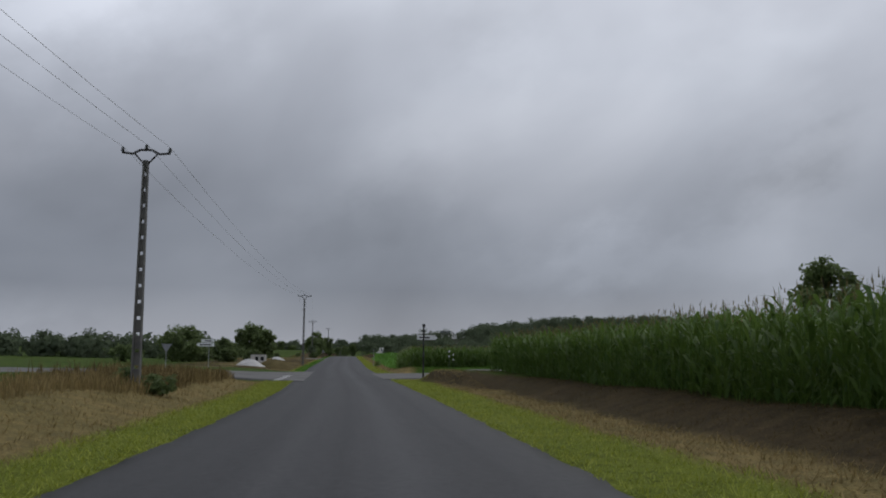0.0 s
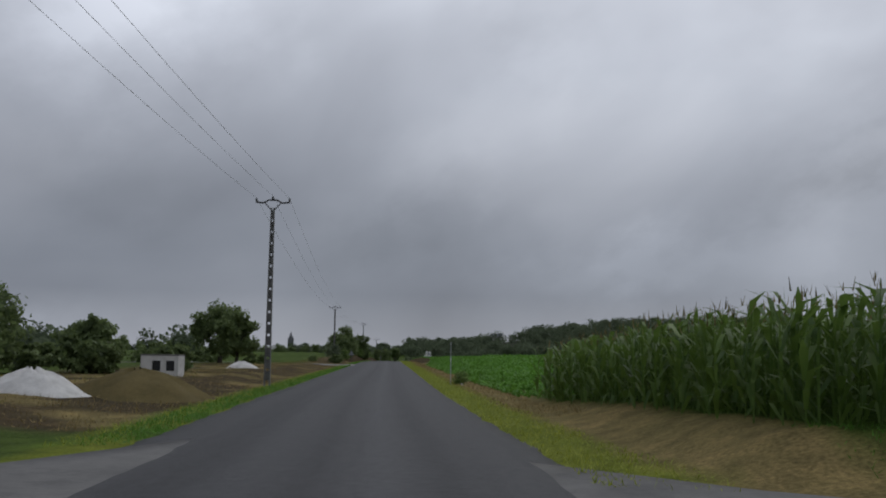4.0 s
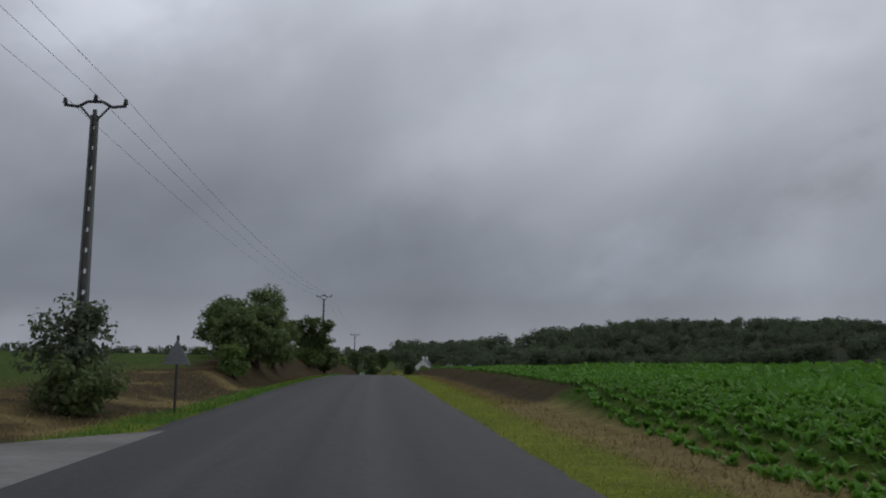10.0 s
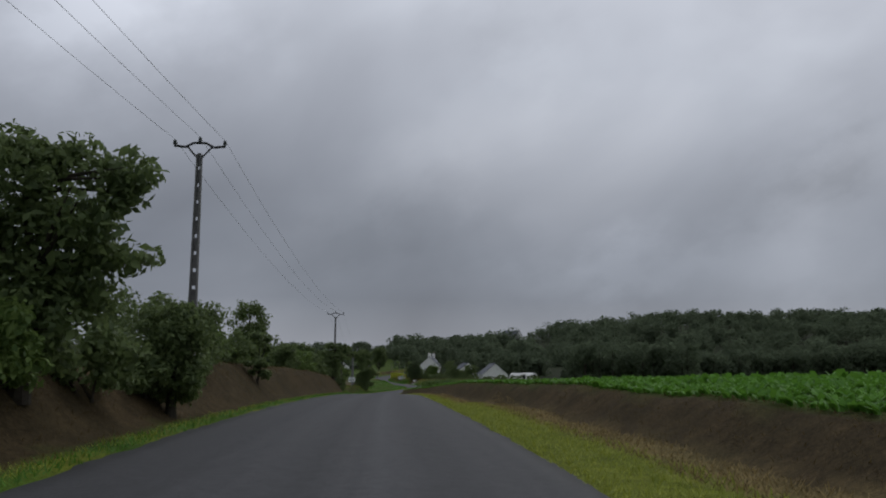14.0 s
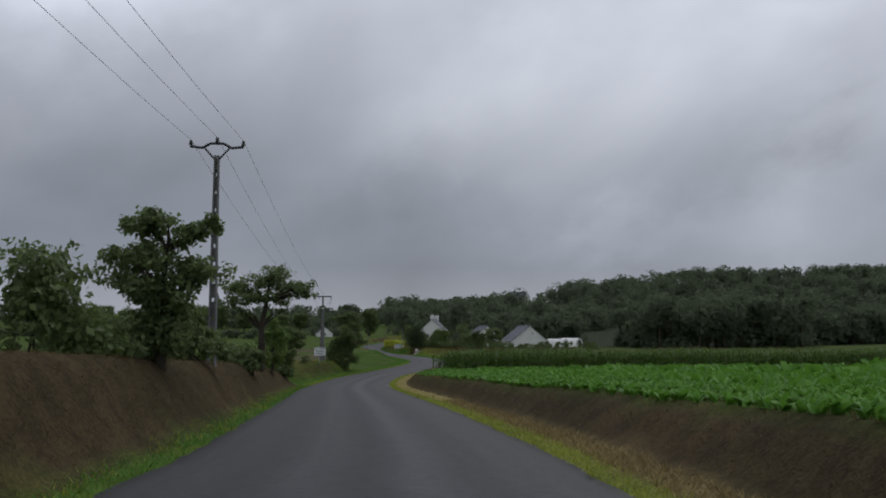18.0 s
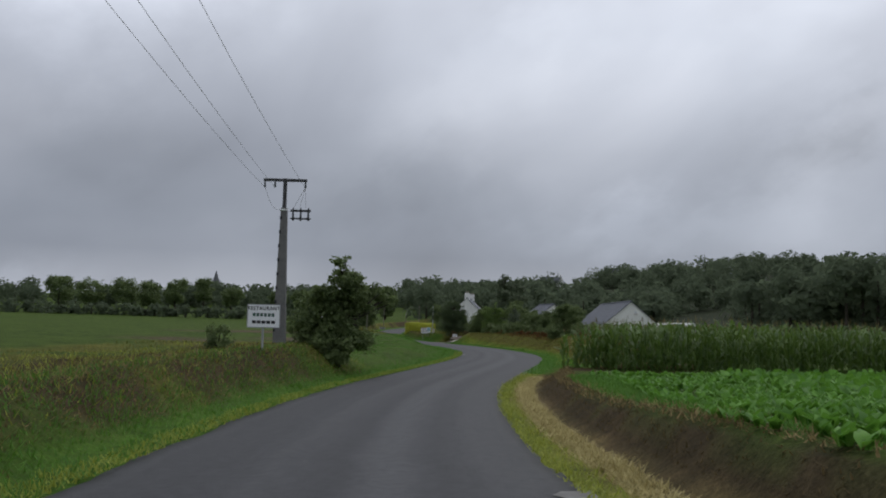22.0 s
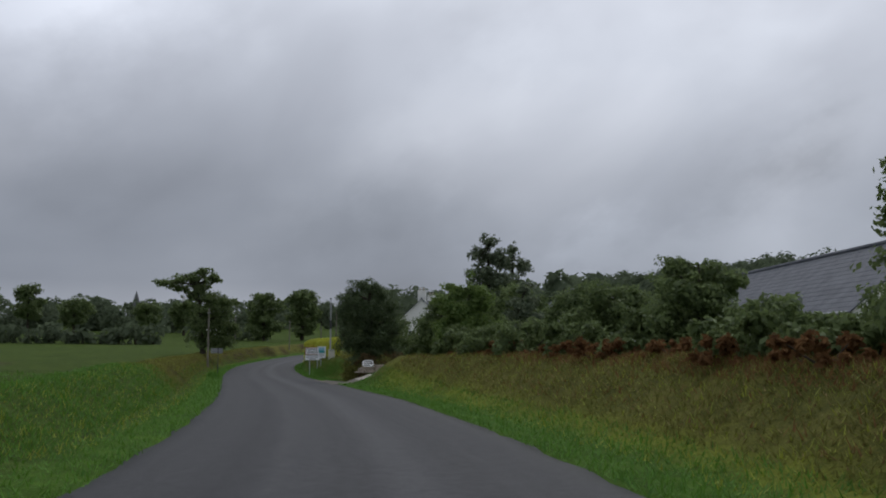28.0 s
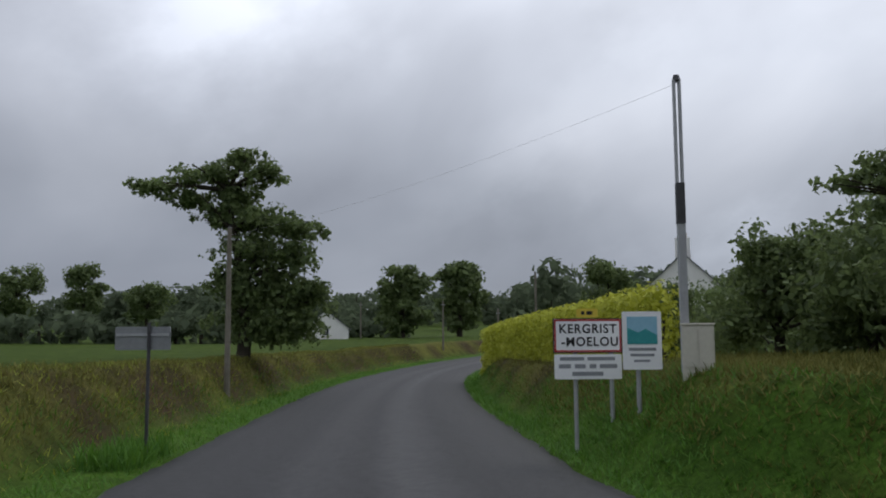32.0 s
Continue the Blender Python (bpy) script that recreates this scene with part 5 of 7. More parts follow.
for k, (bx, by, bw, bh) in enumerate([(-26, 118, 5, 2.2), (-13, 136, 3, 1.6), (-15.4, 129, 3, 1.9), (-18, 128, 3.4, 1.8), (-22, 172, 7, 2.4), (-28, 176, 8, 2.8), (-19, 181, 6, 2.0), (-12.9, 172, 3.4, 1.1)]):
    bush_at("hedge_bush", bx, by, gz(bx, by), "dark green hedge bush in the dry field edge", 140 + k, bw, bh, 1800, 0.17, None, None, "bush", "hedge bushes")
tree_at("oak_tree", 21.8, 41, gz(21.8, 41), "dark tree standing behind the tall maize", "tree", 105, 5.4, 2.0, 0.1, 26, 3400, 0.15, 0.16)
bush_at("bramble_bush", -6.3, 33.6, gz(-6.3, 33.6), "low dark bramble bush at a pole's foot", 150, 1.5, 0.8, 1500, 0.06)
bush_at("bramble_bush", -7.6, 34.6, gz(-7.6, 34.6), "low dark bramble bush at a pole's foot", 151, 1.2, 0.7, 900, 0.06)
bush_at("weed_bush", 4.3, 127.2, gz(4.3, 127.2), "tall weeds round a field marker post", 152, 0.9, 0.85, 700, 0.06, M_LEAF_FRESH)
# the third pole and the clump behind it
bush_at("ash_sapling", -7.5, 214.8, gz(-7.5, 214.8), "pale green ash sapling at a concrete pole's foot", 153, 2.3, 3.3, 2600, 0.09, M_LEAF_GREY)
bush_at("bramble_bush", -6.9, 213.6, gz(-6.9, 213.6), "dark bramble bush below the pole", 154, 2.2, 1.5, 1600, 0.09)
bush_at("bramble_bush", -10.4, 214.5, gz(-10.4, 214.5), "dark bramble bush in the dry bank", 155, 1.8, 1.0, 900, 0.09)
TREES = [(-7.2, 243, 3.0, 2.0, 0.05, 5200, 0.13), (-6.9, 249, 3.6, 2.5, 0.05, 4600, 0.14), (-6.6, 256, 3.1, 2.1, 0.05, 4200, 0.12), (-8.7, 250, 3.7, 2.3, 0.1, 4500, 0.13),
         (-4.7, 288.5, 2.9, 1.4, 0.02, 6500, 0.08), (-7.4, 326, 4.4, 1.9, 0.03, 6200, 0.09), (-8.0, 262.3, 5.2, 2.3, 0.3, 5000, 0.10)]
for k, (tx, ty, th, ts, tb, tl, sz) in enumerate(TREES):
    tree_at("oak_tree", tx, ty, gz(tx, ty), OAK, "tree", 200 + k, th, ts, tb, 40, tl, sz, 0.15, group="bank trees")
lobed_tree("oak_tree", -8.0, 275.5, gz(-8.0, 275.5), "wind-swept oak on a bare trunk behind the hedge", "tree", 237, [(-0.76, 0.00, 2.47, 0.85, 0.43), (0.38, 0.00, 2.66, 1.04, 0.47), (-0.19, 0.00, 1.99, 1.42, 0.47), (1.23, 0.00, 2.09, 0.76, 0.47), (-1.14, 0.00, 1.61, 0.57, 0.33)], [(0.00, 0.57), (0.10, 1.23), (0.00, 2.18)], 6500, 0.085, 0.14)
lobed_tree("oak_tree", -5.7, 280.6, gz(-5.9, 280.6), "large dark oak with a flat broken top on the bank", "tree", 238, [(0.18, 0.00, 4.05, 1.35, 0.50), (-1.35, 0.00, 3.51, 0.99, 0.54), (1.53, 0.00, 3.60, 0.72, 0.54), (0.00, 0.18, 3.06, 1.80, 0.72), (1.35, 0.00, 2.43, 0.90, 0.72), (-0.81, 0.00, 2.25, 1.08, 0.63), (0.54, 0.00, 1.53, 1.44, 0.81), (-0.18, 0.00, 0.72, 1.35, 0.63)], [(0.00, 0.81), (0.09, 1.80), (-0.09, 3.42)], 13000, 0.085, 0.18)
HEDGE = [(-6.9, 239, 2.6, 1.7), (-6.8, 262, 3, 1.2), (-7.2, 267, 3, 1.2), (-7.6, 272, 3.5, 1.5), (-9, 262, 4, 1.4), (-9.5, 270, 5, 1.5), (-5.9, 279, 2.6, 1.6), (-5.6, 284, 2.6, 1.7), (-5.4, 288, 2.4, 1.6), (-9.8, 290, 5, 2.6), (-6.6, 292, 3, 2.2), (-5.9, 297, 2.8, 2.3), (-6.8, 302, 3, 2.0), (-6.2, 307, 2.6, 1.6),
         (-6.3, 313, 2.4, 1.5), (-6.4, 319, 2.2, 1.4), (-5.6, 331, 1.9, 1.9), (-5.6, 335, 2.0, 1.5), (-5.0, 340, 2.4, 2.0), (-5.8, 345, 2.4, 1.7), (-4.6, 350, 2.5, 2.3), (-5.0, 354, 2.2, 1.4), (-5.4, 364, 2.6, 1.3), (-4.6, 367.5, 2.0, 1.1), (-4.0, 362.8, 2.2, 1.0), (-3.2, 359.2, 2.2, 1.1), (-3.0, 370.4, 1.8, 1.0), (-4.2, 392, 1.8, 1.2), (-3.3, 391.6, 1.5, 0.9), (-3.4, 393.8, 1.5, 0.9), (-4.4, 386, 1.9, 1.1), (-5.6, 371, 3, 1.5), (-3.6, 374.5, 1.6, 0.9), (-3.6, 378, 1.6, 1.2), (-4.9, 379, 2.5, 1.3), (-5.6, 385, 2.6, 1.3), (-6.5, 374, 4, 1.4)]
for k, (bx, by, bw, bh) in enumerate(HEDGE):
    bush_at("hedge_bush", bx, by, gz(bx, by) - 0.05, "dark green hedge bush growing on the brown bank", 300 + k, bw, bh, 2400, 0.085, M_LEAF if k % 3 else M_LEAF_FRESH, None, "bush", "bank hedge")
tree_at("conifer", -4.6, 307, gz(-4.6, 307), "small pointed dark conifer in the hedge", "tree", 230, 2.4, 0.8, 0.02, 14, 1500, 0.09, 0.07)
lobed_tree("oak_tree", -2.9, 352.4, gz(-3.3, 352.4), "upright dark tree with ragged twigs on the bank edge", "tree", 231, [(-0.3, 0, 2.85, 0.8, 0.35), (0.55, 0, 2.65, 0.6, 0.3), (1.0, 0, 2.85, 0.3, 0.2), (0.1, 0, 0.3, 1.1, 0.4), (-0.4, 0.1, 2.1, 0.95, 0.5), (0.55, 0, 1.8, 0.75, 0.45), (-0.2, 0, 1.4, 1.0, 0.5), (0.35, -0.1, 1.0, 0.8, 0.45), (-0.3, 0, 0.6, 0.9, 0.5)], [(0.05, 0.6), (0.0, 1.4), (0.1, 2.3)], 11000, 0.06, 0.12)
lobed_tree("oak_tree", -6.3, 346, gz(-6.3, 346), "broad bushy hedge tree with a taller shoot", "tree", 236, [(-1.2, 0, 2.9, 0.35, 0.55), (-0.9, 0, 2.2, 0.9, 0.6), (0.5, 0, 2.3, 1.1, 0.5), (1.5, 0, 2.2, 0.6, 0.4), (0.2, 0, 1.5, 1.6, 0.7), (-0.8, 0, 0.8, 1.4, 0.7), (0.9, 0, 0.7, 1.3, 0.7)], [(0.1, 0.6), (0.0, 1.4), (-0.4, 2.2)], 9000, 0.08, 0.12)
lobed_tree("umbrella_tree", -2.7, 371.6, gz(-3.3, 371.6) + 0.05, "flat-topped tree with a bare forked trunk", "tree", 232, [(0.6, 0, 3.75, 0.8, 0.3), (0.2, 0.3, 3.4, 1.2, 0.4), (-0.9, 0, 3.15, 0.9, 0.4), (1.35, 0, 3.15, 0.9, 0.36), (-1.2, 0.2, 2.55, 0.6, 0.28), (-0.3, -0.3, 2.75, 0.9, 0.42), (0.7, 0.4, 2.8, 0.8, 0.38), (-0.6, 0.1, 2.0, 0.5, 0.2), (1.8, -0.1, 2.9, 0.5, 0.22), (0.7, 0, 2.2, 0.35, 0.18)], [(0.03, 0.9), (0.0, 1.5), (0.2, 2.6), (0.3, 3.3)], 5700, 0.06, 0.15)
tree_at("oak_tree", -3.2, 383, gz(-3.2, 383), "narrow upright green tree on the bank", "tree", 233, 3.35, 1.1, 0.03, 30, 4600, 0.065, 0.09, leaf=M_LEAF_FRESH)
lobed_tree("oak_tree", -3.35, 392.6, gz(-3.6, 392.6), "bushy tree with a broad top at the end of the bank", "tree", 234, [(-0.09, 0.00, 2.71, 0.74, 0.32), (-0.83, 0.00, 2.30, 0.64, 0.32), (0.74, 0.00, 2.35, 0.69, 0.32), (0.00, 0.18, 2.02, 1.10, 0.46), (1.01, 0.00, 1.75, 0.46, 0.28), (-0.83, 0.00, 1.66, 0.55, 0.32), (0.09, 0.00, 1.29, 0.87, 0.51), (-0.09, 0.00, 0.64, 0.78, 0.46)], [(0.05, 0.64), (0.00, 1.29), (-0.09, 2.39)], 9500, 0.062, 0.12)
bush_at("holly_bush", -3.6, 421.6, gz(-3.6, 421.6), "small dark bush beside a signboard", 340, 0.9, 0.8, 700, 0.06)
lobed_tree("hawthorn", 0.1, 430.4, gz(-0.5, 430.5), "dense dark hawthorn with a pointed top on the bank", "tree", 235, [(-0.2, -0.8, 3.65, 0.42, 0.4), (0.0, -0.5, 3.15, 0.75, 0.45), (0.2, -0.2, 2.65, 1.1, 0.5), (-0.9, -0.5, 2.5, 0.75, 0.36), (1.0, 0.8, 2.6, 0.75, 0.36), (1.75, 1.5, 2.3, 0.6, 0.26), (-0.6, 0, 2.0, 0.9, 0.55), (0.6, 0.4, 2.0, 0.85, 0.45), (0.1, 0, 1.3, 0.95, 0.6), (-0.4, -0.2, 0.7, 0.9, 0.6), (0.45, 0.2, 0.55, 0.75, 0.5)], [(0.1, 0.6), (0.1, 1.3), (0.1, 2.9)], 16000, 0.066, 0.2)
bush_at("bramble_bush", -0.2, 429.8, gz(-0.2, 429.8) - 0.05, "dark brambles round a hawthorn's foot", 342, 2.4, 1.6, 3600, 0.08)
bush_at("bramble_bush", -0.6, 431.0, gz(-0.6, 431.0) - 0.05, "dark brambles round a hawthorn's foot", 341, 3.2, 2.5, 5200, 0.08)

# ---- round the barn and the drive on the right ----
for px, py, sd, wd, tall in [(23.0, 546.5, 240, 1.15, 9.6), (25.4, 549.0, 241, 1.0, 9.2)]:
    lobed_tree("poplar", px, py, gz(px, py), "tall grey-green poplar above the garden trees", "tree", sd, [(0.0, 0, tall - 0.6, 0.7 * wd, 0.6), (-0.5, 0, tall - 1.6, 1.0 * wd, 0.8), (0.6, 0, tall - 2.0, 1.0 * wd, 0.8), (-0.7, 0, tall - 3.2, 1.2 * wd, 0.9), (0.7, 0, tall - 3.8, 1.3 * wd, 0.9), (-0.2, 0, tall - 5.0, 1.6 * wd, 1.0), (0.3, 0, tall - 6.5, 1.7 * wd, 1.0), (0.0, 0, 1.5, 1.7 * wd, 1.0)], [(0.0, 2.0), (0.1, 5.0), (0.0, tall - 1.0)], 8500, 0.12, 0.18, M_LEAF_GREY, "garden poplars")
lobed_tree("oak_tree", 17.8, 518.6, gz(17.8, 518.6), "fresh green garden tree with long top shoots above the hedge", "tree", 242, [(0.1, 0, 3.75, 0.28, 0.4), (-0.5, 0, 3.1, 0.7, 0.5), (0.4, 0, 3.1, 0.7, 0.5), (-0.9, 0, 2.4, 0.9, 0.6), (0.7, 0.2, 2.4, 1.0, 0.6), (0.0, 0, 1.8, 1.5, 0.7), (-0.6, 0, 1.0, 1.4, 0.7), (0.8, 0, 0.9, 1.4, 0.7)], [(0.0, 0.8), (0.1, 1.8), (0.1, 3.2)], 12000, 0.07, 0.13, M_LEAF_FRESH)
lobed_tree("willow", 20.2, 516.5, gz(20.2, 516.5), "small grey-green tree rising out of the hedge", "tree", 257, [(0.0, 0, 3.1, 0.35, 0.4), (0.3, 0, 2.5, 0.6, 0.45), (-0.3, 0, 2.2, 0.7, 0.5), (0.2, 0, 1.5, 1.0, 0.6), (0.0, 0, 0.8, 1.2, 0.6)], [(0.0, 0.8), (0.0, 1.6), (0.0, 2.8)], 7000, 0.065, 0.11, M_LEAF_GREY)
tree_at("oak_tree", 22.5, 528.5, gz(22.5, 528.5), "dense green garden tree behind the hedge", "tree", 243, 4.6, 2.2, 0.05, 26, 4600, 0.13, 0.16)
tree_at("oak_tree", 25.5, 523, gz(25.5, 523), "dark tree behind the roadside hedge", "tree", 244, 3.7, 2.2, 0.05, 26, 4200, 0.14, 0.16)
tree_at("oak_tree", 27.0, 513, gz(27, 513), "dark tree behind the roadside hedge", "tree", 245, 3.6, 2.4, 0.05, 26, 4200, 0.14, 0.16)
lobed_tree("oak_tree", 20.2, 483.4, gz(20.2, 483.4), "round dark tree with ragged twigs in front of the slate-roofed barn", "tree", 246, [(0.2, 0, 3.1, 0.5, 0.3), (-0.3, 0, 2.7, 0.9, 0.4), (0.8, 0, 2.6, 0.7, 0.35), (-0.7, 0, 2.1, 0.8, 0.45), (0.4, 0, 2.0, 1.0, 0.5), (1.1, 0, 1.8, 0.5, 0.35), (-0.3, 0, 1.3, 1.2, 0.5), (0.3, 0, 0.7, 1.2, 0.5)], [(0.0, 0.7), (0.0, 1.5), (0.0, 2.6)], 11000, 0.06, 0.12)
tree_at("oak_tree", 21.5, 497, gz(21.5, 497), "dark tree beside the slate-roofed barn", "tree", 247, 3.0, 1.6, 0.05, 26, 7500, 0.085, 0.14)
tree_at("oak_tree", 21.2, 505, gz(21.2, 505), "dark tree rising above the roadside hedge", "tree", 255, 2.4, 1.8, 0.05, 30, 7500, 0.085, 0.14)
tree_at("oak_tree", 21.7, 512, gz(21.7, 512), "dark tree rising above the roadside hedge", "tree", 256, 3.1, 1.9, 0.05, 34, 7500, 0.085, 0.14)
tree_at("oak_tree", 17.8, 531.5, gz(17.8, 531.5), "dense green garden tree behind the mound", "tree", 248, 3.9, 2.2, 0.05, 30, 5600, 0.11, 0.14)
tree_at("oak_tree", 24, 541, gz(24, 541), "dense dark garden tree beside the white house", "tree", 249, 5.4, 2.6, 0.05, 26, 4600, 0.13, 0.16)
lobed_tree("laurel", 13.2, 529.2, gz(13.2, 529.2) + 0.2, "huge rounded dark evergreen on the mound", "bush", 350, [(-0.3, 0, 5.25, 1.0, 0.5), (0.6, 0, 4.8, 1.0, 0.5), (-1.0, 0, 4.55, 1.0, 0.6), (-1.45, 0, 3.7, 0.8, 0.6), (0.1, 0, 3.9, 1.6, 0.8), (1.2, 0, 3.7, 0.9, 0.7), (-1.2, 0, 3.2, 1.0, 0.8), (0.3, -0.4, 2.8, 1.7, 1.0), (1.6, 0, 2.6, 0.7, 0.8), (-1.3, 0, 2.0, 0.9, 0.8), (0.2, -0.3, 1.6, 1.7, 0.9), (1.3, 0, 1.4, 0.9, 0.7), (-0.2, 0, 0.7, 1.4, 0.6)], [(0.0, 1.0), (0.1, 2.4), (0.0, 4.4)], 42000, 0.047, 0.2, M_LEAF_DARK)
for k, (bx, by, bw, bh) in enumerate([(24, 478, 4, 1.6), (27.5, 481, 4, 1.5), (31, 484, 4.5, 1.7), (35, 487, 5, 1.6), (39.5, 489, 5, 1.5), (21, 488, 3, 1.3), (24.5, 491.5, 3.5, 1.7), (29, 493.6, 3, 0.9), (33, 495.5, 3, 0.9),
                                      (20.3, 489, 3.4, 1.4), (21.2, 486, 2.4, 2.1), (22.4, 501, 3.6, 2.6), (20.3, 491, 3, 1.9), (19.9, 497, 3, 2.0), (19.3, 502, 3.2, 1.6), (18.6, 506.5, 3.4, 1.8), (17.9, 511, 3.4, 1.9), (17.2, 515.5, 3.2, 2.0), (19.5, 514, 4, 2.6), (21, 508, 4, 2.4), (18.6, 519, 3, 2.0), (18.6, 525.5, 3, 1.8), (16.8, 533, 3, 1.8), (19.2, 482.4, 2.2, 1.1), (14.6, 537, 2.6, 2.4), (14.4, 541, 3, 2.7), (15.6, 544, 3.6, 2.8), (15.0, 549, 4, 2.5), (19, 548, 5, 3.2), (18, 540, 4, 3.4), (14.2, 555, 3.4, 2.7), (15.5, 562, 5, 2.8), (13.4, 569, 5, 1.7), (18, 570, 6, 1.9)]):
    bh = bh * 0.76 if 484 < by < 527 and bx < 23 else bh
    bush_at("hedge_bush", bx, by, gz(bx, by) - 0.05, "overgrown dark hedge bush above the grass bank", 360 + k, bw, bh, 3400, 0.078, M_LEAF, None, "bush", "garden hedge")
for k in range(16):
    y_ = 462 + k * 3.5
    d_ = float(edge_r(y_)) + (6.6 if y_ < 484 else 4.7) + 0.4 * math.sin(k * 2.3)
    bush_at("bracken_clump", float(xc(y_)) + d_, y_, gz(float(xc(y_)) + d_, y_) - 0.1, "rust-brown bracken along the top of the bank", 400 + k, 2.6, 0.62, 1700, 0.06, M_RUST, 3.8, "bracken", "bank bracken")
bush_at("bramble_mound", 14.0, 526.6, gz(14.0, 526.6) - 0.3, "brown bramble and dead grass mound over a stone wall", 430, 4.8, 1.9, 9000, 0.05, M_BRACKEN, 2.4, "bramble")
bush_at("grass_mound", 13.6, 526.9, gz(13.6, 526.9) - 0.25, "olive grass growing over a bramble mound", 431, 5.2, 1.75, 8000, 0.05, M_OLIVE, 2.6, "grass mound")

# ---- the village end ----
lobed_tree("oak_tree", -1.1, 560, gz(-1.1, 560), "tall oak with a lopsided layered crown over a dense rounded base", "tree", 250, [(-0.26, 0.00, 7.48, 1.10, 0.42), (-1.53, 0.00, 6.88, 1.44, 0.51), (-3.31, 0.00, 6.46, 1.27, 0.42), (-2.21, 0.34, 5.95, 1.10, 0.42), (0.77, 0.00, 6.88, 1.10, 0.42), (-0.42, 0.26, 6.12, 1.19, 0.59), (-0.94, 0.00, 5.27, 1.10, 0.51), (0.51, 0.00, 5.10, 1.36, 0.68), (1.95, 0.00, 4.84, 1.27, 0.51), (0.17, 0.26, 3.91, 1.61, 0.85), (1.87, 0.00, 3.65, 1.27, 0.68), (-0.85, 0.00, 2.80, 1.02, 0.77), (0.85, 0.00, 2.55, 1.61, 0.94), (2.46, 0.17, 2.29, 1.19, 0.68), (0.00, 0.34, 1.36, 1.61, 0.85), (1.78, 0.00, 1.19, 1.44, 0.77)], [(0.09, 1.19), (-0.09, 2.89), (-0.42, 4.76), (-0.68, 6.29)], 17000, 0.10, 0.24)
lobed_tree("oak_tree", -1.2, 624, gz(-1.2, 624), "broad dark village oak", "tree", 252, [(0, 0, 6.4, 1.9, 1.1), (-1.3, 0, 5.2, 1.7, 1.2), (1.3, 0, 5.3, 1.8, 1.2), (0, 0, 4.0, 2.4, 1.3), (-1.4, 0, 2.6, 1.5, 1.1), (1.2, 0, 2.2, 1.8, 1.2), (0, 0, 1.2, 1.9, 1.0)], [(0.0, 2.0), (0.1, 4.0), (0.0, 6.0)], 5200, 0.24, 0.3)
lobed_tree("oak_tree", 4.6, 630, gz(4.6, 630), "broad dark village oak", "tree", 253, [(0, 0, 7.6, 1.8, 1.0), (-1.4, 0, 6.6, 1.7, 1.1), (1.4, 0, 6.4, 1.8, 1.2), (0.2, 0, 5.2, 2.4, 1.3), (2.0, 0, 4.2, 1.4, 1.0), (-1.2, 0, 3.4, 1.6, 1.1), (1.0, 0, 2.6, 1.9, 1.2), (0, 0, 1.4, 2.0, 1.0)], [(0.0, 2.0), (0.1, 4.4), (0.0, 7.0)], 5600, 0.24, 0.3)
for k, (tx, ty, th, ts, tb) in enumerate([(-48.4, 635.7, 8.6, 4.0, 0.25), (-42.0, 640, 8.9, 3.4, 0.36), (-35.6, 644, 6.2, 3.8, 0.4), (-24, 648, 6.0, 3.4, 0.2), (-55, 636, 7.4, 4.0, 0.1), (-18, 652, 6.8, 3.0, 0.2), (-62, 640, 8.4, 5, 0.2), (-71, 641, 7.8, 5, 0.2), (-80, 645, 8.4, 5, 0.2)]):
    tree_at("oak_tree", tx, ty, gz(tx, ty), "dark field-edge oak with a bare trunk", "tree", 260 + k, th, ts, tb * 0.7, 36, 3200, 0.26, 0.26, squash=0.7, group="far field oaks")
lobed_tree("oak_tree", 13.4, 543, gz(13.4, 543), "dense dark tree behind the town sign hedge", "tree", 258, [(-0.3, 0, 2.0, 0.8, 0.45), (0.7, 0, 2.1, 0.8, 0.45), (0.1, 0, 1.4, 1.2, 0.6), (-0.6, 0, 0.8, 0.9, 0.5), (0.8, 0, 0.7, 1.0, 0.6)], [(0.0, 0.5), (0.0, 1.0), (0.1, 1.7)], 7500, 0.06, 0.1)
lobed_tree("oak_tree", 15.0, 541, gz(15.0, 541), "dense dark tree behind the town sign hedge", "tree", 259, [(-0.4, 0, 2.3, 0.9, 0.5), (0.7, 0, 2.4, 0.9, 0.5), (0.0, 0, 1.6, 1.4, 0.7), (-0.7, 0, 0.8, 1.0, 0.6), (0.8, 0, 0.8, 1.1, 0.6)], [(0.0, 0.6), (0.0, 1.2), (0.1, 2.0)], 8000, 0.06, 0.11)
lobed_tree("oak_tree", 13.6, 536.6, gz(13.6, 536.6), "dark bank tree with one branch reaching out", "tree", 270, [(-1.15, 0, 2.15, 0.5, 0.16), (-0.6, 0, 2.3, 0.6, 0.25), (0.2, 0, 2.2, 0.9, 0.5), (-0.2, 0, 1.3, 0.9, 0.5), (0.3, 0, 0.7, 1.0, 0.6)], [(0.1, 0.5), (0.0, 1.1), (0.0, 1.9)], 7500, 0.05, 0.1)
tree_at("oak_tree", 14.2, 575, gz(14.2, 575), "dark garden tree behind the golden hedge", "tree", 254, 4.9, 2.1, 0.08, 34, 4200, 0.13, 0.16)
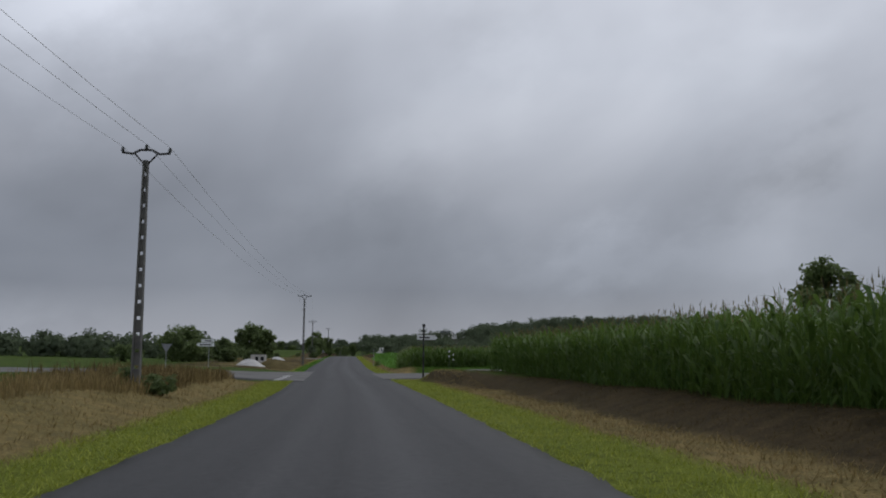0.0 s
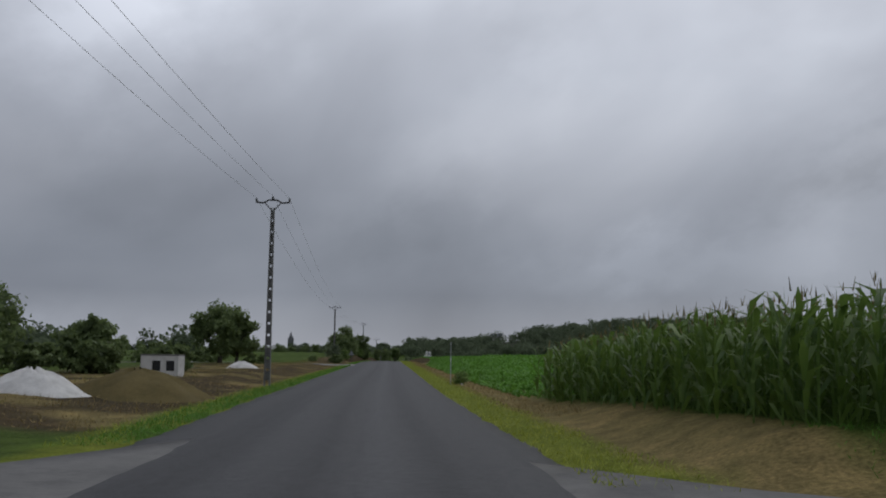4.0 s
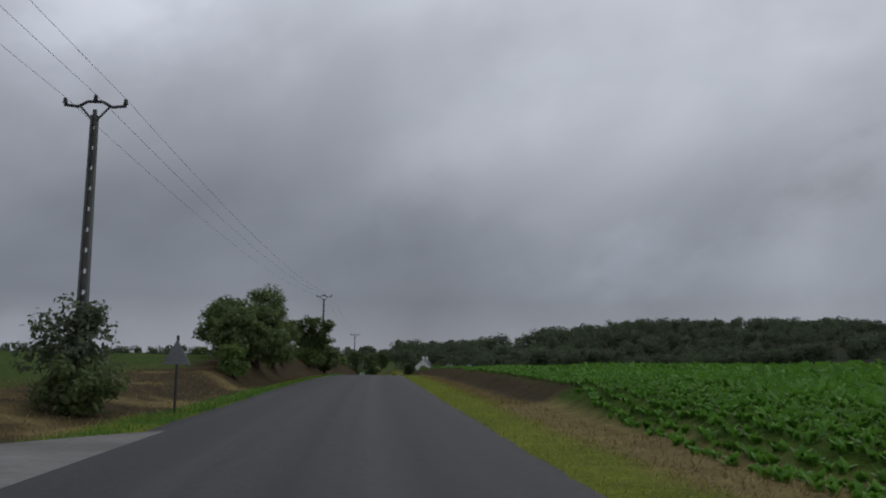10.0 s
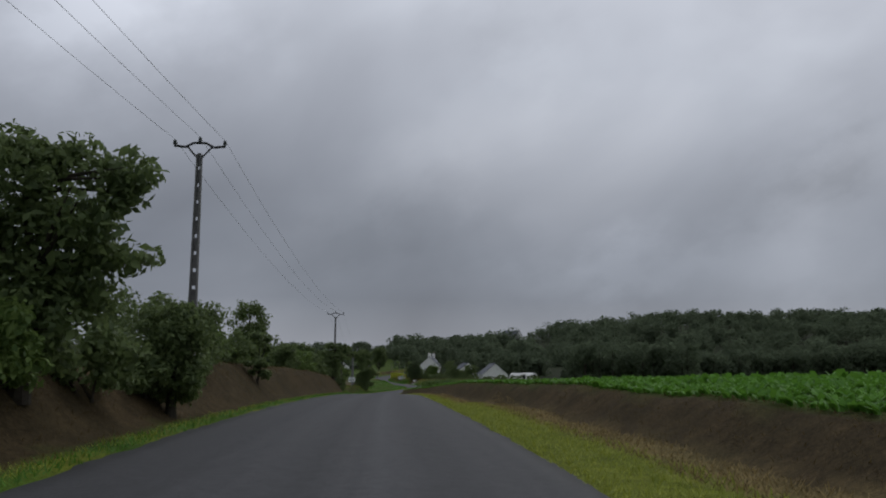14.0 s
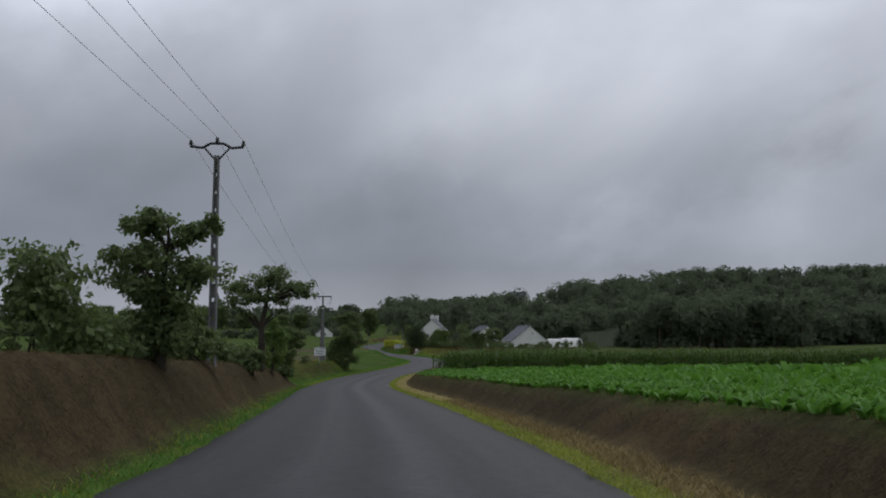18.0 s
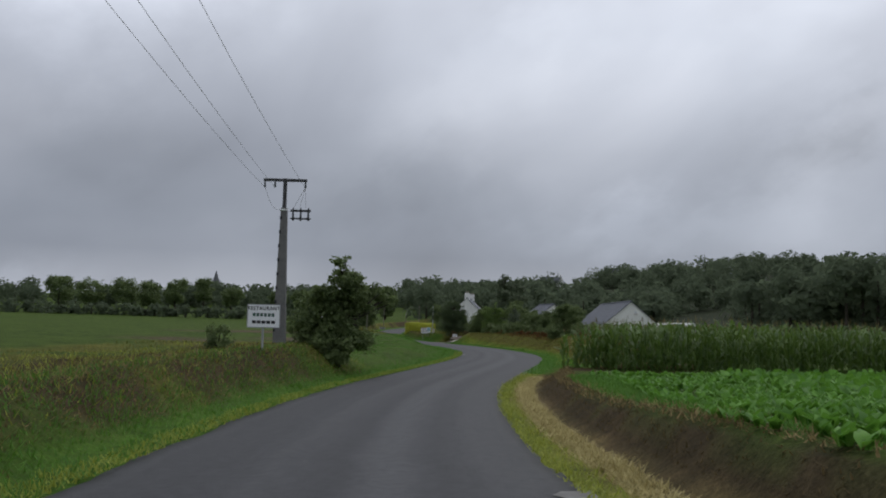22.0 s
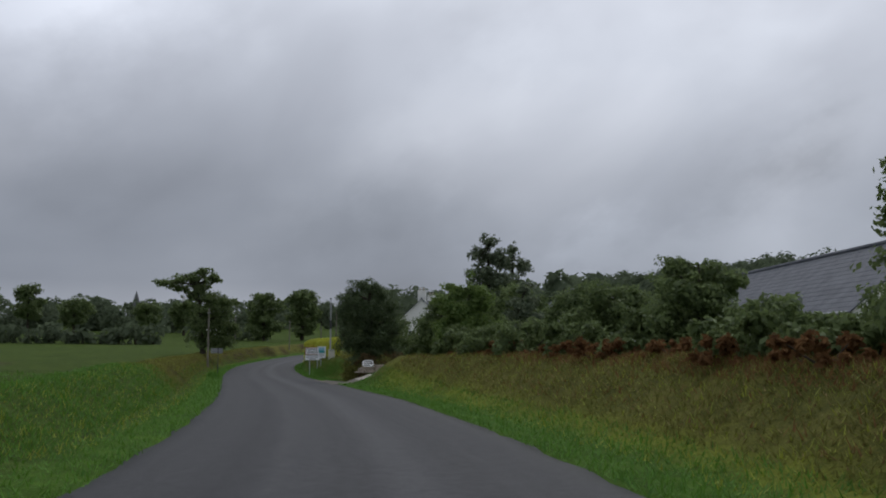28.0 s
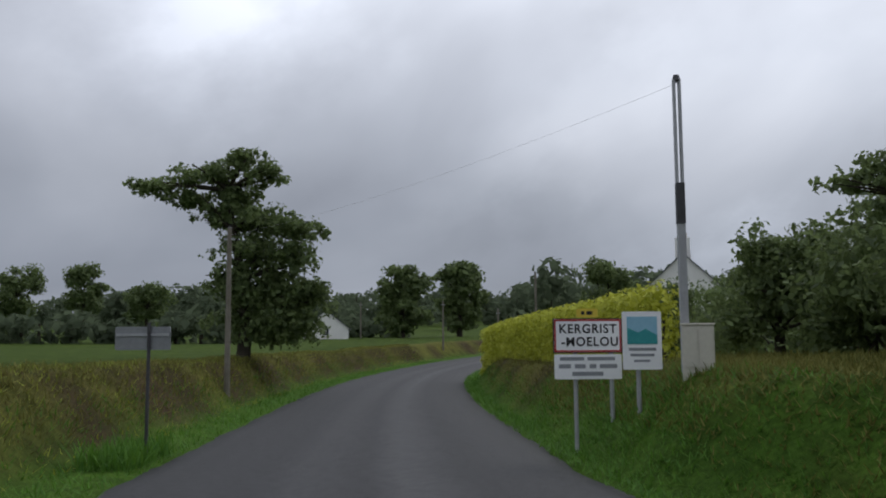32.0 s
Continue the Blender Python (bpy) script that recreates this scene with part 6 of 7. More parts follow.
# golden hedge
rng = np.random.default_rng(77)
hedge = thing("golden_hedge", pose(0, 0, 0), "clipped golden-yellow conifer hedge above the grass bank", "hedge")
hv = []
for t in np.linspace(0, 1, 110):
    hx, hy = 7.5 + 3.3 * t, 570 - 28.0 * t
    zb = gz(hx, hy)
    top = 1.2 - 0.15 * t - zb
    for q in range(4):
        hv.append((hx + 0.35, hy + 0.3, zb + top * (0.12 + 0.23 * q)))
hc = np.array(hv)
v, f = leaf_cloud(rng, hc, np.full(len(hc), 0.36), 32000, 0.07, 0.9)
part("foliage", mesh_of("foliage", v, f, M_LEAF_GOLD), None, hedge)
for k in range(14):
    t = k / 13
    hx, hy = 7.85 + 3.3 * t, 570.3 - 28.0 * t
    part("stem", rodded((hx, hy, gz(hx, hy) - 0.1), (hx, hy, gz(hx, hy) + 0.8), 0.05, 0.03, 5), M_BARK, hedge)


# ---- woods and far hedgerows: beyond counting ----
def forest(name, label, seed, spots, leaves, size):
    """spots: rows of x, y, tree height, half width."""
    r_ = np.random.default_rng(seed)
    cs, rs, trunks = [], [], bmesh.new()
    for x_, y_, h_, w_ in spots:
        zb = gz(x_, y_)
        for k in range(7):
            a = r_.uniform(0, 6.283)
            q = r_.uniform(0, 0.75)
            cs.append((x_ + math.cos(a) * q * w_, y_ + math.sin(a) * q * w_, zb + h_ * r_.uniform(0.06, 0.84)))
            rs.append(w_ * r_.uniform(0.35, 0.6))
        rod(trunks, (x_, y_, zb - 0.3), (x_, y_, zb + h_ * 0.7), 0.25, 0.08, 5)
    ob = tagged(part(name, mesh_of(name, *leaf_cloud(r_, np.array(cs), np.array(rs), leaves, size, 0.85), M_LEAF_HAZED), None), label, "wood", "", "stuff")
    part("trunks", trunks, M_BARK, ob)
    return ob


r_ = np.random.default_rng(91)
spots = []
for k in range(430):
    y_ = r_.uniform(640, 930)
    spots.append((r_.uniform(15, 380), y_, r_.uniform(7, 10.5), r_.uniform(5, 8)))
forest("far_wood", "dark wooded ridge on the skyline", 92, spots, 130000, 0.85)
spots = [(52 + 2.6 * k + r_.uniform(-2, 2), 505 + 0.75 * k + r_.uniform(-4, 4) + 12 * (j % 2), r_.uniform(5.0, 6.6) + 0.12 * k + (2.4 if k < 12 else 0), r_.uniform(3.2, 5)) for k in range(46) for j in range(3)]
spots += [(51 + 2.2 * k + r_.uniform(-1, 1), 488 + 0.3 * k + r_.uniform(-2, 2) + 6 * (j % 2), r_.uniform(8.4, 10.8), r_.uniform(3.0, 4.2)) for k in range(14) for j in range(2)]
forest("near_wood", "dark edge of a broad-leaved wood beyond the fields", 93, spots, 70000, 0.5)
spots = [(r_.uniform(-70, 60), r_.uniform(660, 760), r_.uniform(4.5, 7), r_.uniform(3, 5)) for k in range(60)] + [(r_.uniform(30, 60), r_.uniform(555, 640), r_.uniform(6, 9), r_.uniform(3, 4.5)) for k in range(30)]
forest("village_trees", "dark trees round the village houses", 94, spots, 26000, 0.7)
spots = [(-38 - 8.0 * k + r_.uniform(-3, 3), 254 + 4 * k + r_.uniform(-10, 10), r_.uniform(2.8, 4.6), r_.uniform(3, 5)) for k in range(49)]
spots += [(-32 - 2.6 * k + r_.uniform(-3, 3), 150 + 1.0 * k + r_.uniform(-6, 6), r_.uniform(2.4, 3.8), r_.uniform(3, 4.5)) for k in range(40)]
spots += [(-75 - 9.0 * k, 655 - 5 * k + r_.uniform(-12, 12), r_.uniform(5, 8), r_.uniform(3.6, 5)) for k in range(50)]
spots += [(-8 - 5.0 * k, 672 + r_.uniform(-8, 8), r_.uniform(3, 5), r_.uniform(3, 5)) for k in range(20)]
spots += [(-3 - 2.3 * k, (630 if k < 5 else 606) + r_.uniform(-1, 1), r_.uniform(1.8, 3.0), r_.uniform(1.8, 2.6)) for k in range(75)]
spots += [(-430 + 3.3 * k + r_.uniform(-2, 2), 705 + r_.uniform(-14, 14), r_.uniform(4.4, 7.6), r_.uniform(3.0, 4.6)) for k in range(138)]
spots += [(-114 + r_.uniform(-14, 14), 490 + r_.uniform(-6, 6), r_.uniform(6.0, 8.5), r_.uniform(3.4, 4.6)) for k in range(14)]
forest("far_hedgerow", "dark hedgerow trees along the far fields", 95, spots, 110000, 0.55)

# ---- signs and roadside things of the first stretch ----
def sign_post(ob, x, z0, z1, r=0.03, mat=None):
    return part("post", rodded((x, 0.04, z0), (x, 0.04, z1), r, r, 10), mat or M_STEEL, ob)


b_ = gz(5.3, 65.1)
sg = thing("direction_sign", pose(5.3, 65.1, b_, 0, 0, 3), "dark banded post with two white direction boards and a round top", "road sign")
for k in range(9):
    part("post_band", rodded((0, 0, -0.3 + 0.42 * k), (0, 0, 0.12 + 0.42 * k), 0.055, 0.055, 10), M_BLACK if k % 2 else M_DARK_STEEL, sg)
part("post_top", boxed(-0.09, 0.09, -0.09, 0.09, 3.44, 3.66, 0.03), M_BLACK, sg)
bd = part("direction_board", arrow_panel(-0.46, 0.95, 2.56, 2.92, 1), M_SIGN, sg)
bars(bd, [(-0.32, 0.42, 2.74, 0.11)], M_BLACK, -0.026)
part("board_edge", boxed(-0.46, 0.77, -0.024, -0.021, 2.56, 2.59), M_BLACK, bd)
bd = part("direction_board", arrow_panel(-0.40, 0.24, 3.02, 3.36, -1), M_SIGN, sg)
bars(bd, [(-0.2, 0.16, 3.19, 0.10)], M_BLACK, -0.026)
part("bracket", boxed(-0.07, 0.07, 0.02, 0.07, 2.6, 3.35), M_DARK_STEEL, sg)
for k, (mx, my, mh) in enumerate([(9.1, 83.9, 1.85), (9.5, 84.2, 1.6)]):
    mk = thing("marker_post", pose(mx, my, gz(mx, my)), "slim roadside marker post with white reflector plates", "marker post", "marker posts")
    part("post", rodded((0, 0, -0.2), (0, 0, mh), 0.018, 0.018, 8), M_DARK_STEEL, mk)
    for q in range(2):
        part("reflector", boxed(-0.06, 0.06, -0.04, -0.02, mh - 0.17 - 0.42 * q, mh - 0.04 - 0.42 * q, 0.01), M_SIGN, mk)
gw = thing("give_way_sign", pose(-14.9, 82, gz(-14.9, 82), 0, 0, 15), "grey back of a triangular give-way sign on a post", "road sign")
sign_post(gw, 0, -0.3, 2.1)
tri = bmesh.new()
fa = [tri.verts.new(p) for p in ((-0.45, -0.01, 2.15), (0.45, -0.01, 2.15), (0, -0.01, 1.4))]
fb = [tri.verts.new(p) for p in ((-0.45, 0.015, 2.15), (0.45, 0.015, 2.15), (0, 0.015, 1.4))]
tri.faces.new(fa)
tri.faces.new(fb[::-1])
for k in range(3):
    tri.faces.new((fa[k], fa[(k + 1) % 3], fb[(k + 1) % 3], fb[k]))
bmesh.ops.recalc_face_normals(tri, faces=tri.faces)
part("sign_plate", tri, M_SIGN_BACK, gw)
ld = thing("direction_sign", pose(-12.2, 87.0, gz(-12.2, 87.0), 0, 0, 8), "two stacked white direction boards on a grey post", "road sign")
sign_post(ld, 0.1, -0.3, 2.65)
for k, (x0, x1, z0) in enumerate([(-1.0, 0.55, 1.95), (-0.6, 0.6, 2.30)]):
    bd = part("direction_board", arrow_panel(x0, x1, z0, z0 + 0.3, -1 if k == 0 else 1), M_SIGN, ld)
    bars(bd, [(x0 + 0.3, x1 - 0.3, z0 + 0.15, 0.1)], M_BLACK, -0.026)


def heap(name, x, y, wide, high, label, mat, seed, deep=None):
    deep = deep or wide * 0.8
    n, m = 40, 14
    a = np.linspace(0, 2 * np.pi, n, endpoint=False)
    v = [(0, 0, high)]
    for k in range(1, m + 1):
        t = k / m
        for q in a:
            rr = t * (1 + 0.12 * float(wave(q * 2, seed, 1.0, seed)))
            v.append((math.cos(q) * rr * wide / 2, math.sin(q) * rr * deep / 2, high * (1 - t * t) ** 1.4 * (1 + 0.12 * float(wave(q * 3, t * 4, 0.8, seed))) - 0.12 * t))
    f = [(1 + (k - 1) * n + q, 1 + k * n + q, 1 + k * n + (q + 1) % n, 1 + (k - 1) * n + (q + 1) % n) for k in range(1, m) for q in range(n)]
    me = mesh_of(name, np.array(v), np.array(f), mat, None, True)
    ob = part(name, me, None)
    ob.matrix_basis = pose(x, y, gz(x, y))
    rg = np.random.default_rng(int(seed * 10))
    return tagged(ob, label, "heap")


heap("spoil_heap", -10.3, 105.5, 3.6, 0.72, "heap of pale white gravel beside the junction", M_GRAVEL, 1.0)
heap("spoil_heap", -10.3, 147, 3.0, 0.52, "low heap of pale white gravel in the dry grass", M_GRAVEL, 2.0)
heap("rubble_heap", -7.9, 108.5, 5.2, 0.9, "grassy brown rubble heap at the roadside", M_DRY, 3.0, 7.0)
bx_ = thing("concrete_box", pose(-11.2, 126, gz(-11.2, 126)), "small pale concrete block hut with black slabs for openings", "hut")
part("walls", boxed(-0.95, 0.95, -0.6, 0.9, -0.3, 1.05, 0.03), M_GRAVEL, bx_)
# black slabs on the solid wall paint the shade inside two openings
for ox in (-0.15, 0.55):
    part("opening_shade", boxed(ox - 0.2, ox + 0.2, -0.625, -0.605, 0.3, 0.8), M_BLACK, bx_)
part("slab_roof", boxed(-0.97, 0.97, -0.62, 0.92, 1.05, 1.12, 0.02), M_CONCRETE, bx_)
# dashes of the give-way line and edge lines at the junction
for k in range(10):
    ym = 60.9 + k * 1.42
    dm = -4.75 + 0.02 * k
    ds_ = part("give_way_dash", boxed(-0.22, 0.22, -0.32, 0.32, -0.004, 0.006), M_PAINT)
    ds_.matrix_basis = pose(float(xc(ym)) + dm, ym, float(ground_z(ym, dm, False)) + 0.068)
    tagged(ds_, "worn white give-way dash on pale asphalt", "road marking", "give-way line", "structure")
mk = thing("field_marker_post", pose(3.75, 127, gz(3.75, 127)), "slim grey field post with a white band", "post")
part("post", rodded((0, 0, -0.3), (0, 0, 2.25), 0.024, 0.024, 10), M_STEEL, mk)
part("band", rodded((0, 0, 1.25), (0, 0, 1.36), 0.028, 0.028, 10), M_SIGN, mk)
heap("white_stone", 4.3, 126.3, 0.32, 0.12, "small white stone in the dry verge", M_GRAVEL, 4.0)
rs = thing("warning_sign", pose(-4.9, 215.2, gz(-4.9, 215.2), 0, 0, -8), "grey back of a triangular warning sign on a dark post", "road sign")
sign_post(rs, 0, -0.3, 2.0, 0.035, M_DARK_STEEL)
tri = bmesh.new()
fa = [tri.verts.new(p) for p in ((-0.38, -0.01, 1.25), (0.38, -0.01, 1.25), (0, -0.01, 1.9))]
fb = [tri.verts.new(p) for p in ((-0.38, 0.015, 1.25), (0.38, 0.015, 1.25), (0, 0.015, 1.9))]
tri.faces.new(fa)
tri.faces.new(fb[::-1])
for k in range(3):
    tri.faces.new((fa[k], fb[k], fb[(k + 1) % 3], fa[(k + 1) % 3]))
bmesh.ops.recalc_face_normals(tri, faces=tri.faces)
part("sign_plate", tri, M_SIGN_BACK, rs)

# ---- the restaurant board at the bend ----
rb = thing("restaurant_sign", pose(-2.3, 422.4, gz(-2.3, 422.4), 0, 0, -6), "white roadside board with dark restaurant lettering on one post", "signboard")
zt = 1.27 - gz(-2.3, 422.4)
part("post", rodded((-0.02, 0.05, -0.3), (-0.02, 0.05, zt - 0.1), 0.035, 0.035, 10), M_STEEL, rb)
fc = part("board", panel(-0.54, 0.54, zt - 0.76, zt, 0.03, 0.02), M_SIGN, rb)
part("board_frame", rim(-0.55, 0.55, zt - 0.77, zt + 0.01, 0.025, 0.04), M_STEEL, rb)
letters("RESTAURANT", 0.17, M_BLACK, fc, on_face(0, zt - 0.13, -0.018), "lettering", "black capitals", 0.93, 0.004)
bars(fc, [(-0.36 + 0.125 * q, -0.27 + 0.125 * q, zt - 0.34, 0.11) for q in range(6)], M_DKGREEN, -0.0185)
bars(fc, [(-0.38 + 0.16 * q, -0.25 + 0.16 * q, zt - 0.58, 0.10) for q in range(5)], M_BLACK, -0.0185)

# ---- houses ----
house("house", 32.2, 502.5, 0.0, -3, 6.3, 20, 1.5, 2.65, "white gabled barn with a long grey slate roof", [("l", 4.0, 0.3, 0.9, 0.9), ("l", 9.0, 0.3, 0.9, 0.9), ("g", 0.5, 2.7, 0.3, 0.3)])
house("house", 21.1, 590, gz(21.1, 590) + 0.1, -12, 6.4, 10, 3.3, 3.0, "white village house with a gable chimney", [("g", -1.2, 1.2, 0.9, 1.2), ("l", 3, 1.0, 0.9, 1.3), ("l", 7, 1.0, 0.9, 1.3)], [(0.6, 1.0, 1.1), (10.3, 1.0, 1.1)])
house("house", 28.4, 531.5, gz(28.4, 531.5), 8, 5.0, 7, 2.7, 1.8, "white house gable half hidden by trees", [("g", 0.8, 1.1, 0.7, 0.9)])
house("house", -27.0, 706, gz(-27, 706), 20, 7.0, 10, 2.8, 3.0, "small white house among far trees", [("g", 0, 1.0, 0.9, 1.1), ("l", 4, 1.0, 0.9, 1.1)], [(0.5, 0.9, 0.9)])
house("house", -8.8, 622, gz(-8.8, 622) - 0.5, 10, 4.6, 4, 1.6, 1.8, "white cottage gable behind the field", [("g", 0, 0.8, 0.7, 0.8)])
for k, (hx, hy, ht) in enumerate([(130, 880, 20), (152, 905, -30), (95, 860, 50), (60, 790, 15)]):
    house("house", hx, hy, gz(hx, hy) + (1.5 if k < 3 else 0.5), ht, 7, 11, 3.2, 3.0, "pale far house on the wooded slope", [("g", 0, 1.2, 1, 1.3), ("l", 4, 1.0, 1, 1.3)], [(0.6, 0.9, 0.9)])
for k, (tx, ty) in enumerate([(41.2, 513.5), (44.6, 516.5)]):
    tk = thing("storage_tent", pose(tx, ty, gz(tx, ty), 0, 0, 35), "white rounded storage tunnel behind the barn", "shed", "storage tunnels")
    bm = bmesh.new()
    ring = [(1.15 * math.cos(radians(a)), 1.75 * math.sin(radians(a))) for a in range(0, 181, 12)]
    r0 = [bm.verts.new((px, 0, pz)) for px, pz in ring]
    r1 = [bm.verts.new((px, 4.5, pz)) for px, pz in ring]
    for q in range(len(ring) - 1):
        bm.faces.new((r0[q], r0[q + 1], r1[q + 1], r1[q]))
    bm.faces.new(r0[::-1])
    bm.faces.new(r1)
    bmesh.ops.recalc_face_normals(bm, faces=bm.faces)
    part("cover", bm, M_WHITE, tk)
    # a black sheet on the closed end paints the doorway's dark inside
    part("doorway_shade", boxed(-0.45, 0.45, -0.03, -0.01, 0, 1.25), M_BLACK, tk)
ch = thing("church", pose(-85.4, 926, gz(-85.4, 926)), "grey stone village church with a slender spire", "church")
zs = 27.8 - gz(-85.4, 926)
part("tower", boxed(-2.4, 2.4, -2.4, 2.4, -0.5, zs * 0.55, 0.05), M_SPIRE, ch)
part("spire", rodded((0, 0, zs * 0.55), (0, 0, zs), 2.3, 0.08, 8), M_SPIRE, ch)
for sx in (-1, 1):
    for sy in (-1, 1):
        part("pinnacle", rodded((sx * 2.1, sy * 2.1, zs * 0.55), (sx * 2.1, sy * 2.1, zs * 0.7), 0.5, 0.03, 6), M_SPIRE, ch)
part("nave", boxed(-2.4, 2.4, 1.6, 13, -0.5, 3), M_SPIRE, ch)
nr = bmesh.new()
pr = [(-2.6, 3), (2.6, 3), (0, 5.4)]
q0, q1 = [nr.verts.new((a, 1.6, b)) for a, b in pr], [nr.verts.new((a, 13, b)) for a, b in pr]
nr.faces.new(q0)
nr.faces.new(q1[::-1])
for k in range(3):
    nr.faces.new((q0[k], q1[k], q1[(k + 1) % 3], q0[(k + 1) % 3]))
bmesh.ops.recalc_face_normals(nr, faces=nr.faces)
part("nave_roof", nr, M_SLATE, ch)

# ---- the drive, its white sign and the stone wall ----
ws = thing("lane_sign", pose(13.05, 524.7, gz(13.05, 525.2) - 0.15, 0, 0, -8), "rounded white name board with a black arrow", "signboard")
zw = -0.455 - (gz(13.05, 525.2) - 0.15)
fc = part("board", panel(-0.31, 0.31, zw - 0.36, zw, 0.03, 0.13), M_SIGN, ws)
part("board_rim", panel(-0.325, 0.325, zw - 0.375, zw + 0.015, 0.02, 0.14), M_BLACK, ws, at=Matrix.Translation((0, 0.012, 0)))
ar = bmesh.new()
box(ar, -0.24, 0.17, -0.021, -0.0165, zw - 0.195, zw - 0.165)
av = [ar.verts.new(p) for p in ((0.17, -0.021, zw - 0.25), (0.28, -0.021, zw - 0.18), (0.17, -0.021, zw - 0.11))]
ar.faces.new(av)
part("arrow", ar, M_BLACK, fc, "black arrow")
bars(fc, [(-0.2, 0.22, zw - 0.085, 0.055), (-0.2, 0.12, zw - 0.285, 0.055)], M_GREY_PRINT, -0.0185)
for sx in (-0.2, 0.2):
    part("stake", rodded((sx, 0.03, -0.3), (sx, 0.03, zw - 0.05), 0.014, 0.014, 6), M_BARK, ws)
sw = thing("stone_wall", pose(0, 0, 0), "low dry-laid rubble wall edging the driveway", "wall")
rg = np.random.default_rng(55)
stones = []
for k in range(6):
    bm = bmesh.new()
    bmesh.ops.create_cube(bm, size=1)
    bmesh.ops.bevel(bm, geom=list(bm.edges), offset=0.07, segments=1, affect="EDGES")
    for v_ in bm.verts:
        v_.co += Vector((rg.uniform(-0.06, 0.06), rg.uniform(-0.06, 0.06), rg.uniform(-0.09, 0.09)))
    me = bpy.data.meshes.new("stone")
    bm.to_mesh(me)
    bm.free()
    me.materials.append(M_STONE)
    stones.append(me)
zs_ = gz(14.0, 523.6) + 0.0
for row in range(6):
    x_ = 12.35 + 0.08 * row + rg.uniform(0, 0.1)
    h_ = (0.085, 0.06, 0.095, 0.07, 0.055, 0.08)[row]
    while x_ < 16.6:
        w_ = rg.uniform(0.14, 0.52)
        st = new("stone", stones[rg.integers(6)])
        st.parent = sw
        st.matrix_basis = pose(x_ + w_ / 2, 524.75 + 0.04 * row + rg.uniform(-0.04, 0.04), zs_ + h_ / 2, 0, rg.uniform(-3, 3), rg.uniform(-8, 8)) @ Matrix.Diagonal((w_, rg.uniform(0.28, 0.4), h_ * rg.uniform(0.85, 1.08), 1))
        x_ += w_ + rg.uniform(0.005, 0.03)
    zs_ += h_

# ---- the town entrance ----
def at_face(x, y, turn=6):
    return pose(x, y, gz(x, y), 0, 0, turn)


tg = thing("town_sign", at_face(9.5, 539.3), "white town entrance sign with red border on two posts", "road sign")
zb = gz(9.5, 539.3)
zt = 0.30 - zb
for sx in (-0.18, 0.36):
    part("post", rodded((sx, 0.05, -0.4), (sx, 0.05, zt - 0.04), 0.032, 0.032, 10), M_STEEL, tg)
fc = part("name_board", panel(-0.51, 0.51, zt - 0.50, zt, 0.035, 0.03), M_SIGN, tg)
part("red_border", rim(-0.50, 0.50, zt - 0.49, zt - 0.01, 0.025, 0.041), M_RED, fc)
part("outer_rim", rim(-0.515, 0.515, zt - 0.505, zt + 0.005, 0.012, 0.042), M_BLACK, fc)
letters("KERGRIST", 0.185, M_BLACK, fc, on_face(0, zt - 0.155, -0.021), "lettering", "black capitals", 0.95, 0.004)
letters("-MOELOU", 0.185, M_BLACK, fc, on_face(0.03, zt - 0.345, -0.021), "lettering", "black capitals", 0.95, 0.004)
lo = part("lower_board", panel(-0.50, 0.50, zt - 0.89, zt - 0.525, 0.03, 0.02), M_SIGN, tg)
bars(lo, [(-0.42, -0.06, zt - 0.59, 0.05), (-0.01, 0.40, zt - 0.59, 0.05), (-0.44, -0.26, zt - 0.70, 0.06), (-0.20, -0.04, zt - 0.70, 0.06), (0.02, 0.12, zt - 0.70, 0.06), (0.17, 0.43, zt - 0.70, 0.06), (-0.24, 0.22, zt - 0.81, 0.06)], M_GREY_PRINT, -0.0185)
nb = part("road_number_plate", panel(-0.16, 0.16, zt + 0.02, zt + 0.15, 0.02, 0.015), M_YELLOW, tg)
bars(nb, [(-0.09, -0.04, zt + 0.085, 0.05), (-0.01, 0.08, zt + 0.085, 0.05)], M_BLACK, -0.0135)
bb = thing("village_board", at_face(10.16, 538.4, 4), "village welcome board with a pale blue and teal picture", "signboard")
zb = gz(10.16, 538.4)
zt = 0.36 - zb
for sx in (-0.05,):
    part("post", rodded((sx, 0.05, -0.4), (sx, 0.05, zt - 0.1), 0.032, 0.032, 10), M_STEEL, bb)
fc = part("board", panel(-0.27, 0.27, zt - 0.80, zt, 0.035, 0.02), M_SIGN, bb)
part("picture", boxed(-0.21, 0.21, -0.022, -0.0175, zt - 0.45, zt - 0.07), M_BLUE, fc, "pale blue picture")
hl = bmesh.new()
hp = [(-0.21, zt - 0.45), (0.21, zt - 0.45), (0.21, zt - 0.33), (0.05, zt - 0.24), (-0.06, zt - 0.29), (-0.21, zt - 0.22)]
hl.faces.new([hl.verts.new((a, -0.0235, b)) for a, b in hp])
part("picture_hill", hl, M_TEAL, fc)
bars(fc, [(-0.19, 0.19, zt - 0.52, 0.04), (-0.17, 0.16, zt - 0.60, 0.035), (-0.12, 0.1, zt - 0.68, 0.03)], M_GREY_PRINT, -0.0205)
cb = thing("service_cabinet", at_face(10.84, 538.0, -9), "cream plastic meter cabinet on the grass bank", "cabinet")
zc = 0.15 - gz(10.84, 538.0)
part("body", boxed(-0.21, 0.21, -0.06, 0.06, -0.2, zc, 0.012), M_CABINET, cb)
